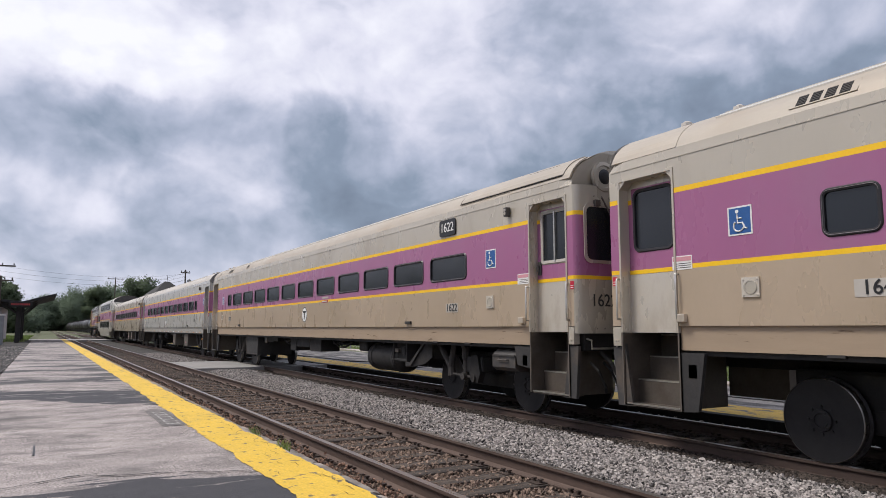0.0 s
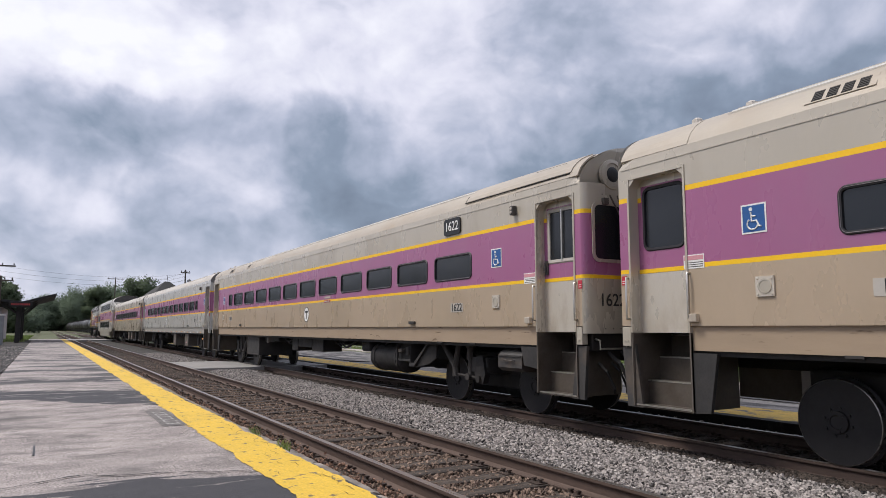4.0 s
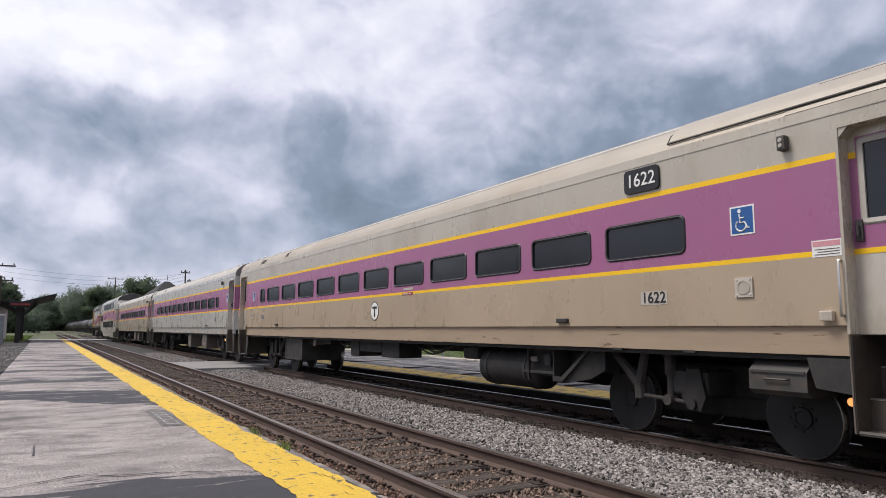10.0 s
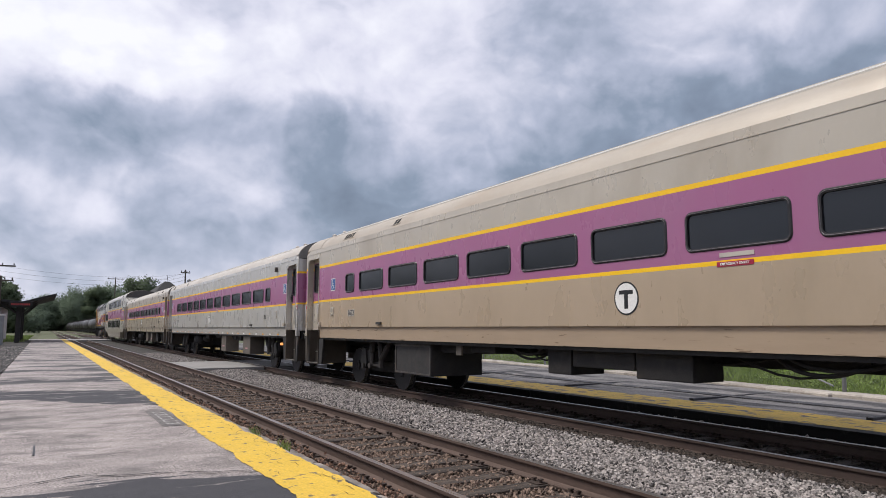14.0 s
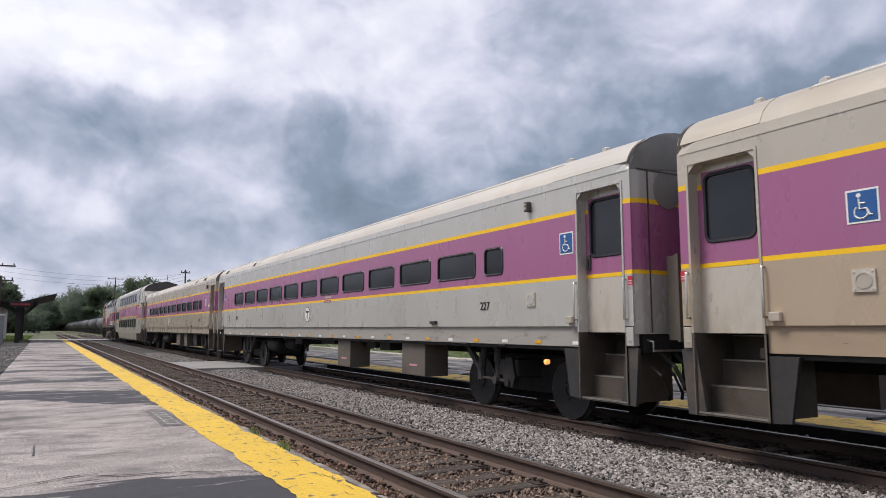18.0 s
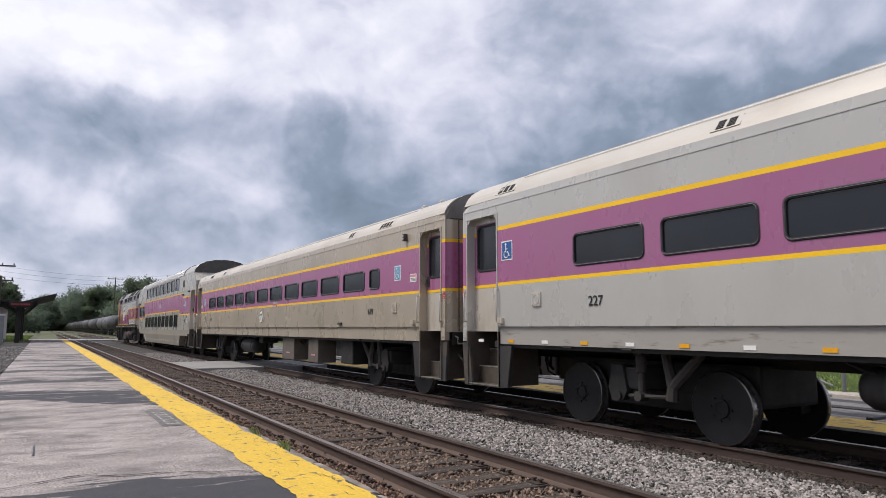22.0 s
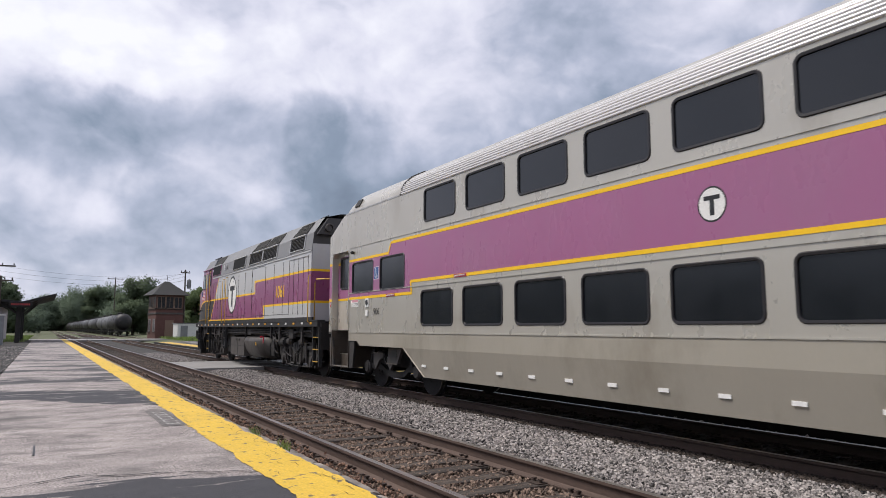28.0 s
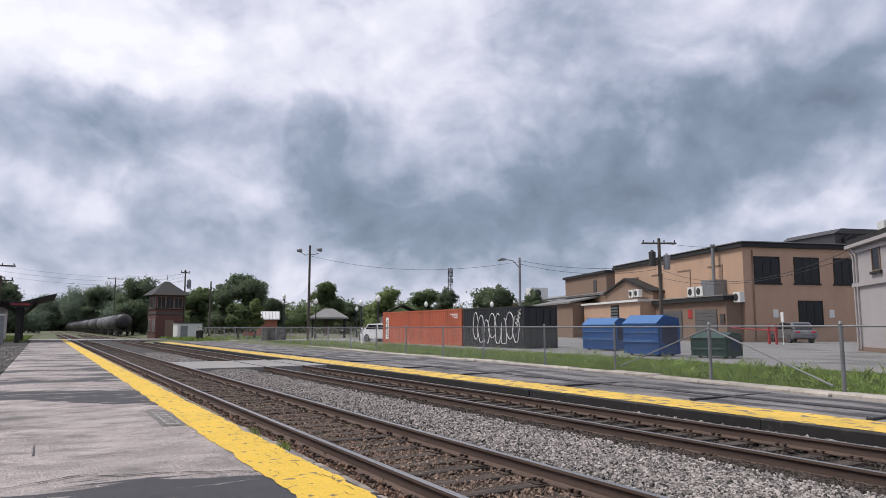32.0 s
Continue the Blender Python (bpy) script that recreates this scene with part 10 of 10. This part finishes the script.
bmesh.ops.recalc_face_normals(bm, faces=bm.faces[:])
part("roof", bm, M["slate"], st)
bm = bm_new()
tube(bm, [(0, 0, 8.0), (0, 0, 8.9)], 0.03, 6)
lathe(bm, [(8.3, 0.05), (8.4, 0.1), (8.5, 0.03)], "z", (0, 0, 0), 8)
part("finial", bm, M["black"], st)
for a in (-1.65, -0.5, 0.65):
    flat_window(st, "y", -W, a, a + 0.95, 4.2, 5.7, -1, 1, True, None, M["brown"])
    flat_window(st, "x", -W, a, a + 0.95, 4.2, 5.7, -1, 1, True, None, M["brown"])
for a in (-1.5, 0.6):
    flat_window(st, "x", -W, a, a + 0.8, 1.0, 2.6, -1, 1, True, None, M["whitewall"])
flat_window(st, "y", -W, -0.5, 0.5, 0.0, 2.4, -1, 0, False, M["brown"], M["brown"], "boarded_door")
ws = thing("equipment_shed", "low white railway equipment shed", "shed", (17.0, 98.3, 0.05), 5)
bm = bm_new()
box(bm, -1.6, 1.6, -1.2, 1.2, -0.1, 1.95)
part("wall", bm, M["acwhite"], ws)
bm = bm_new()
box(bm, -1.7, 1.7, -1.3, 1.3, 1.95, 2.08)
part("roof", bm, M["greyroof"], ws)
bm = bm_new()
box(bm, -1.2, -0.3, -1.24, -1.2, 0.1, 1.7)
part("shed_door", bm, M["galv"], ws)
tc_ = thing("trash_can", "black platform trash bin", "trash can", (15.4, 81.3, 0.05))
bm = bm_new()
lathe(bm, [(0, 0.36), (0.1, 0.4), (1.0, 0.42), (1.05, 0.45), (1.12, 0.4), (1.25, 0.2)], "z", (0, 0, 0), 14)
part("bin_body", bm, M["black"], tc_)
ub = thing("utility_cabinet", "dark grey utility cabinets behind the fence", "cabinet", (20.2, 68.5, 0.2), 15)
for k in range(2):
    bm = bm_new()
    box(bm, -1.1 + 1.12 * k, -0.02 + 1.12 * k, -0.5, 0.5, 0, 1.35, 0, 0.03)
    cb = part("cabinet_body", bm, M["stepgrey"], ub)
    bm = bm_new()
    box(bm, -1.0 + 1.12 * k, -0.12 + 1.12 * k, -0.53, -0.5, 0.1, 1.25)
    part("cabinet_door", bm, M["stepgrey"], cb)
bh = thing("brick_hut", "small red brick hut with a pale ribbed metal roof", "hut", (29.4, 107.4, 0.2), -14)
bm = bm_new()
box(bm, -2.5, 2.5, -2, 2, -0.2, 2.7)
part("wall", bm, M["brick_light"], bh)
bm = bm_new()
prism(bm, [(-2.4, 2.5), (0, 3.7), (2.4, 2.5), (2.4, 2.65), (0, 3.85), (-2.4, 2.65)], "x", -2.9, 2.9)
part("roof", bm, M["acwhite"], bh)
for k in range(12):
    bm = bm_new()
    prism(bm, [(-2.42, 2.66), (0, 3.86), (0, 3.92), (-2.42, 2.72)], "x", -2.85 + 0.51 * k, -2.79 + 0.51 * k)
    part("roof_rib", bm, M["galv"], bh)
flat_window(bh, "y", -2, -1.8, -0.8, 0.9, 2.1, -1, 1)
pv = thing("pavilion", "open park pavilion with a grey roof on posts", "pavilion", (*polar(20.75, 84), 0.25), -20)
bm = bm_new()
eave = [bm.verts.new((x_, y_, 2.45)) for x_, y_ in ((-2.3, -2.2), (2.3, -2.2), (2.3, 2.2), (-2.3, 2.2))]
under_ = [bm.verts.new((v.co.x, v.co.y, 2.28)) for v in eave]
ridge = [bm.verts.new((x_, 0, 3.55)) for x_ in (-0.5, 0.5)]
for q in ((eave[0], eave[1], ridge[1], ridge[0]), (eave[1], eave[2], ridge[1]), (eave[2], eave[3], ridge[0], ridge[1]), (eave[3], eave[0], ridge[0]), under_[::-1]):
    bm.faces.new(q)
for k in range(4):
    bm.faces.new((under_[k], under_[(k + 1) % 4], eave[(k + 1) % 4], eave[k]))
part("roof", bm, M["greyroof"], pv)
for x_ in (-1.9, 1.9):
    for y_ in (-1.7, 1.7):
        bm = bm_new()
        box(bm, x_ - 0.08, x_ + 0.08, y_ - 0.08, y_ + 0.08, 0, 2.5)
        part("post", bm, M["darktrim"], pv)
hs = thing("house", "distant low house with a grey gable roof", "house", (*polar(26.8, 108), 0.25), -25)
bm = bm_new()
box(bm, -3.4, 3.4, -4, 4, -0.2, 2.9)
part("wall", bm, M["whitewall"], hs)
bm = bm_new()
prism(bm, [(-3.9, 2.8), (0, 4.6), (3.9, 2.8), (3.9, 3.0), (0, 4.82), (-3.9, 3.0)], "y", -4.4, 4.4)
part("roof", bm, M["slate"], hs)
flat_window(hs, "y", -4, -2.8, -1.4, 1.0, 2.3, -1, 1)
ip = thing("info_post", "slim white information post", "sign", (20.6, 47.4, 0.25))
bm = bm_new()
box(bm, -0.06, 0.06, -0.12, 0.12, 0, 1.25)
part("post_panel", bm, M["white"], ip)
bm = bm_new()
box(bm, -0.065, -0.06, -0.10, 0.10, 0.75, 1.15)
part("sign_face", bm, M["bluebody"], ip)
gt = thing("red_gate", "red steel barrier gate in the car park", "gate", (45.8, 30.8, 0.28), 60)
bm = bm_new()
tube(bm, [(0, 0, 1.0), (7.5, 0, 1.2)], 0.05, 6)
part("arm", bm, M["redpaint"], gt)
for x_ in (0.0, 1.1):
    bm = bm_new()
    box(bm, x_ - 0.07, x_ + 0.07, -0.07, 0.07, 0, 1.45)
    part("gate_post", bm, M["redpaint"], gt)
bm = bm_new()
box(bm, -1.2, -0.8, -0.02, 0.02, 1.6, 2.3)
tube(bm, [(-1.0, 0, 0), (-1.0, 0, 1.7)], 0.03, 6)
part("notice", bm, M["acwhite"], gt)


# ---- tank cars on the siding, far engine ----
def tank_car(y, label, mat):
    c = thing("tank_car", label, "tank car", (12.6, y, 0.0), group="tank cars on the siding")
    bm = bm_new()
    lathe(bm, [(0.55, 0.3), (0.62, 0.8), (0.85, 1.2), (1.2, 1.42), (1.6, 1.5), (15.0, 1.5), (15.4, 1.42), (15.75, 1.2), (15.98, 0.8), (16.05, 0.3)], "y", (0, 0, 2.55), 28)
    t = part("tank", bm, mat, c, "", True)
    for y_ in (4.4, 8.3, 12.2):
        bm = bm_new()
        lathe(bm, [(y_ - 0.04, 1.505), (y_ - 0.04, 1.525), (y_ + 0.04, 1.525), (y_ + 0.04, 1.505)], "y", (0, 0, 2.55), 28)
        part("tank_band", bm, M["under"], t)
    bm = bm_new()
    lathe(bm, [(4.0, 0.45), (4.35, 0.45), (4.4, 0.3)], "z", (0, 8.3, 0), 16)
    for s in (-1, 1):
        tube(bm, [(s * 0.8, 7.2, 4.0), (s * 0.8, 7.2, 4.6), (s * 0.8, 9.4, 4.6), (s * 0.8, 9.4, 4.0)], 0.03, 6)
    part("dome_platform", bm, M["under"], c)
    bm = bm_new()
    box(bm, -1.4, 1.4, 0.1, 2.6, 0.95, 1.15)
    box(bm, -1.4, 1.4, 14.0, 16.5, 0.95, 1.15)
    box(bm, -0.3, 0.3, -0.4, 17.0, 0.8, 1.0)
    for s in (-1, 1):
        tube(bm, [(s * 1.35, 0.15, 0.4), (s * 1.35, 0.15, 2.2), (s * 1.35, 1.2, 2.2)], 0.03, 6)
    part("end_sill", bm, M["under"], c)
    for yc in (2.1, 14.5):
        bm = bm_new()
        for s in (-1, 1):
            box(bm, s * 1.0 - 0.08, s * 1.0 + 0.08, yc - 1.1, yc + 1.1, 0.35, 0.7, 0, 0.05)
            for d in (-0.88, 0.88):
                lathe(bm, [(s * 0.70, 0.43), (s * 0.82, 0.42)], "x", (0, yc + d, 0.43), 18)
        part("truck", bm, M["under"], c)
    return c


for k in range(22):
    tank_car(136 + 17.6 * k, "black railway tank car" if k % 3 else "dusty grey-black railway tank car", M["tankgrey"] if k in (1, 2, 4, 6, 12) else M["tankblack"])
fe = thing("freight_locomotive", "hazy distant blue freight locomotive", "locomotive", (-3.1, 262, 0.0))
bm = bm_new()
box(bm, -1.5, 1.5, 0, 3.2, 1.3, 4.5, 0, 0.25)
box(bm, -1.0, 1.0, 3.2, 16, 1.3, 4.0, 0, 0.1)
part("hood", bm, M["bluebody"], fe)
bm = bm_new()
box(bm, -1.5, 1.5, -0.5, 16.5, 0.35, 1.3)
part("frame", bm, M["under"], fe)
bm = bm_new()
box(bm, -1.2, 1.2, -0.04, 0.0, 3.3, 4.1)
part("windscreen", bm, M["glass"], fe)

# ---- platform shelter and clutter on the near side ----
cn = thing("platform_canopy", "dark steel butterfly canopy over the platform", "canopy", (-2.05, 80.0, 0.1))
bm = bm_new()
prism(bm, [(-2.0, 3.85), (0.2, 3.55), (3.0, 4.45), (3.0, 4.6), (0.2, 3.78), (-2.0, 4.05)], "y", -6, 9)
part("roof", bm, M["darktrim"], cn)
for y in (-4.5, 1.5, 7.5):
    bm = bm_new()
    box(bm, -0.20, 0.20, y - 0.2, y + 0.2, -0.1, 3.65)
    prism(bm, [(0.2, 2.7), (0.3, 2.7), (1.6, 4.05), (1.25, 4.0)], "y", y - 0.12, y + 0.12)
    prism(bm, [(-0.3, 2.7), (-0.2, 2.7), (-1.2, 3.8), (-1.6, 3.8)], "y", y - 0.12, y + 0.12)
    part("post", bm, M["under"], cn)
sg_ = thing("display_board", "red lettered platform display board under the canopy", "sign", (-1.88, 73.8, 3.36))
bm = bm_new()
box(bm, -0.92, 0.92, -0.12, 0.12, 0, 0.50, 0, 0.02)
part("casing", bm, M["darktrim"], sg_)
bm = bm_new()
box(bm, -0.84, 0.84, -0.135, -0.12, 0.06, 0.44)
face = part("display_face", bm, M["darktrim"], sg_)
for k in range(9):
    bm = bm_new()
    box(bm, -0.76 + 0.17 * k, -0.65 + 0.17 * k, -0.142, -0.135, 0.17, 0.33)
    part("text_bar", bm, M["redpaint"], face)
for s in (-1, 1):
    bm = bm_new()
    tube(bm, [(s * 0.7, 0, 0.4), (s * 0.7, 0, 0.62), (s * 0.7, 0.35, 0.66)], 0.03, 6)
    part("hanger", bm, M["darktrim"], sg_)
cb2 = thing("signal_cabinet", "grey steel relay cabinet beside the platform", "cabinet", (-3.2, 66, 0.05))
bm = bm_new()
box(bm, -0.45, 0.45, -0.4, 0.4, 0, 2.4, 0, 0.03)
part("cabinet_body", bm, M["galv"], cb2)
bm = bm_new()
box(bm, -0.5, 0.5, -0.45, 0.45, 2.4, 2.5)
part("cabinet_roof", bm, M["acwhite"], cb2)
sh = thing("depot_building", "grey station building beside the platform", "building", (-8.2, 84, 0.0))
bm = bm_new()
box(bm, -4, 4.4, 0, 14, -0.2, 3.6)
part("wall", bm, M["whitewall"], sh)
bm = bm_new()
prism(bm, [(-4.6, 3.5), (0.2, 5.2), (5.0, 3.5), (5.0, 3.7), (0.2, 5.45), (-4.6, 3.7)], "y", -0.5, 14.5)
part("roof", bm, M["slate"], sh)
flat_window(sh, "y", 0, 1.5, 2.6, 0.9, 2.3, -1, 1)
lf = thing("wire_fence", "low post fence beside the gravel", "fence", (0, 0, 0))
for k in range(9):
    bm = bm_new()
    tube(bm, [(-3.0 - 0.06 * k, 38 + 5.0 * k, 0), (-3.0 - 0.06 * k, 38 + 5.0 * k, 1.5)], 0.04, 8)
    part("post", bm, M["galv"], lf)
for z in (0.5, 1.0, 1.45):
    bm = bm_new()
    tube(bm, [(-3.0, 38, z), (-3.48, 78, z)], 0.012, 5)
    part("strand", bm, M["galv"], lf)

# ---- pieces of the setting: ties and kerb stones ----
def tie_mesh():
    bm = bm_new()
    box(bm, -1.3, 1.3, -0.115, 0.115, -0.40, -0.172, 0, 0.012)
    for s in (-1, 1):
        box(bm, s * RAIL - 0.17, s * RAIL + 0.17, -0.095, 0.095, -0.172, -0.160, 1)
        for dx in (-0.095, 0.095):
            for dy in (-0.055, 0.055):
                box(bm, s * RAIL + dx - 0.012, s * RAIL + dx + 0.012, dy - 0.012, dy + 0.012, -0.16, -0.128, 1)
                box(bm, s * RAIL + dx - 0.022, s * RAIL + dx + 0.022, dy - 0.02, dy + 0.02, -0.136, -0.122, 1)
    me = bpy.data.meshes.new("tie")
    bm.to_mesh(me)
    bm.free()
    me.materials.append(M["tie"])
    me.materials.append(M["plate"])
    return me


TIE = tie_mesh()
rng = random.Random(5)
for tr, y0 in ((track_near, 2.2), (track_far, 1.2)):
    for k in range(150):
        o = new("tie", TIE)
        o.parent = tr
        o.matrix_basis = pose(rng.uniform(-0.05, 0.05), y0 + 0.535 * k + rng.uniform(-0.03, 0.03), rng.uniform(-0.012, 0.004), 0, 0, rng.uniform(-1.2, 1.2))
    bm = bm_new()
    for k in range(150, 330):
        box(bm, -1.3, 1.3, y0 + 0.535 * k - 0.115, y0 + 0.535 * k + 0.115, -0.4, -0.172)
    tagged(part("far_ties", bm, M["tie"], tr), kind="stuff")


def kerb_mesh(name, x0, x1, z0, z1, length, bev, mat):
    bm = bm_new()
    box(bm, x0, x1, 0.004, length - 0.004, z0, z1, 0, bev)
    me = bpy.data.meshes.new(name)
    bm.to_mesh(me)
    bm.free()
    me.materials.append(mat)
    return me


def broken_kerb(seed):
    """A weathered kerb stone: chipped arris, uneven top, slightly bowed face."""
    bm = bm_new()
    sections = []
    n = 22
    for k in range(n + 1):
        y = 0.008 + (1.484) * k / n
        e = 0.018 if k in (0, n) else 0.0
        j = [noise.noise((y * 3.1, seed * 7.3, i * 2.7)) + 0.6 * noise.noise((y * 11, seed * 3.1, i * 5.1)) for i in range(4)]
        chip = max(0.0, noise.noise((y * 4.5, seed * 11.0, 3.0)) - 0.12) * 0.14
        top = 0.088 + 0.010 * j[0] - e
        sections.append([bm.verts.new(p) for p in ((2.402, y, -0.3), (2.402, y, top + 0.006), (2.46, y, top + 0.008 * j[1]), (2.535 - chip * 0.5 + 0.008 * j[2], y, top - chip * 0.3 - 0.004),
                                                   (2.585 - chip + 0.010 * j[3], y, top - 0.03 - chip), (2.60 - e, y, 0.0 - chip * 0.3), (2.605 - e, y, -0.3))])
    for a, b in zip(sections, sections[1:]):
        for i in range(6):
            bm.faces.new((a[i], a[i + 1], b[i + 1], b[i]))
    bm.faces.new(sections[0])
    bm.faces.new(sections[-1][::-1])
    bmesh.ops.recalc_face_normals(bm, faces=bm.faces[:])
    me = bpy.data.meshes.new("kerb_stone")
    bm.to_mesh(me)
    bm.free()
    me.materials.append(M["kerb"])
    return me


KERBS = [broken_kerb(k) for k in range(9)]
for k in range(66):
    o = new("kerb_stone", KERBS[rng.randrange(9)])
    o.parent = plat
    o.matrix_basis = pose(rng.uniform(-0.012, 0.012), -8 + 1.5 * k, rng.uniform(-0.02, 0.004), rng.uniform(-0.25, 0.25), 0, rng.uniform(-0.35, 0.35))
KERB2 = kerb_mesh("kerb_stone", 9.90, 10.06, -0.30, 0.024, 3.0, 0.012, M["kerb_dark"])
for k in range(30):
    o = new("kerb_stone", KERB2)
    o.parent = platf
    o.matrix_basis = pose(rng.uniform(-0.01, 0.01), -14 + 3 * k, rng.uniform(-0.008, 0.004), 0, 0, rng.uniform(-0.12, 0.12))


def motions():
    steps = [0.5 * k for k in range(65)]
    for car, offset in VEHICLES:
        walk(car, [(t, pose(X2, train_at(t) + offset, 0)) for t in steps])
    times, last = [0.0], train_at(0.0)
    for k in range(1, 961):
        t = k / 30
        nxt = train_at(min((k + 1) / 30, 32.0))
        if last - nxt > 0.52 or k == 960 or k == 90:
            times.append(t)
            last = train_at(t)
    for wheelset, y, r in WHEELSETS:
        walk(wheelset, [(t, pose(0, y, r, math.degrees((7.32 - train_at(t)) / r), 0, 0)) for t in times])


motions()
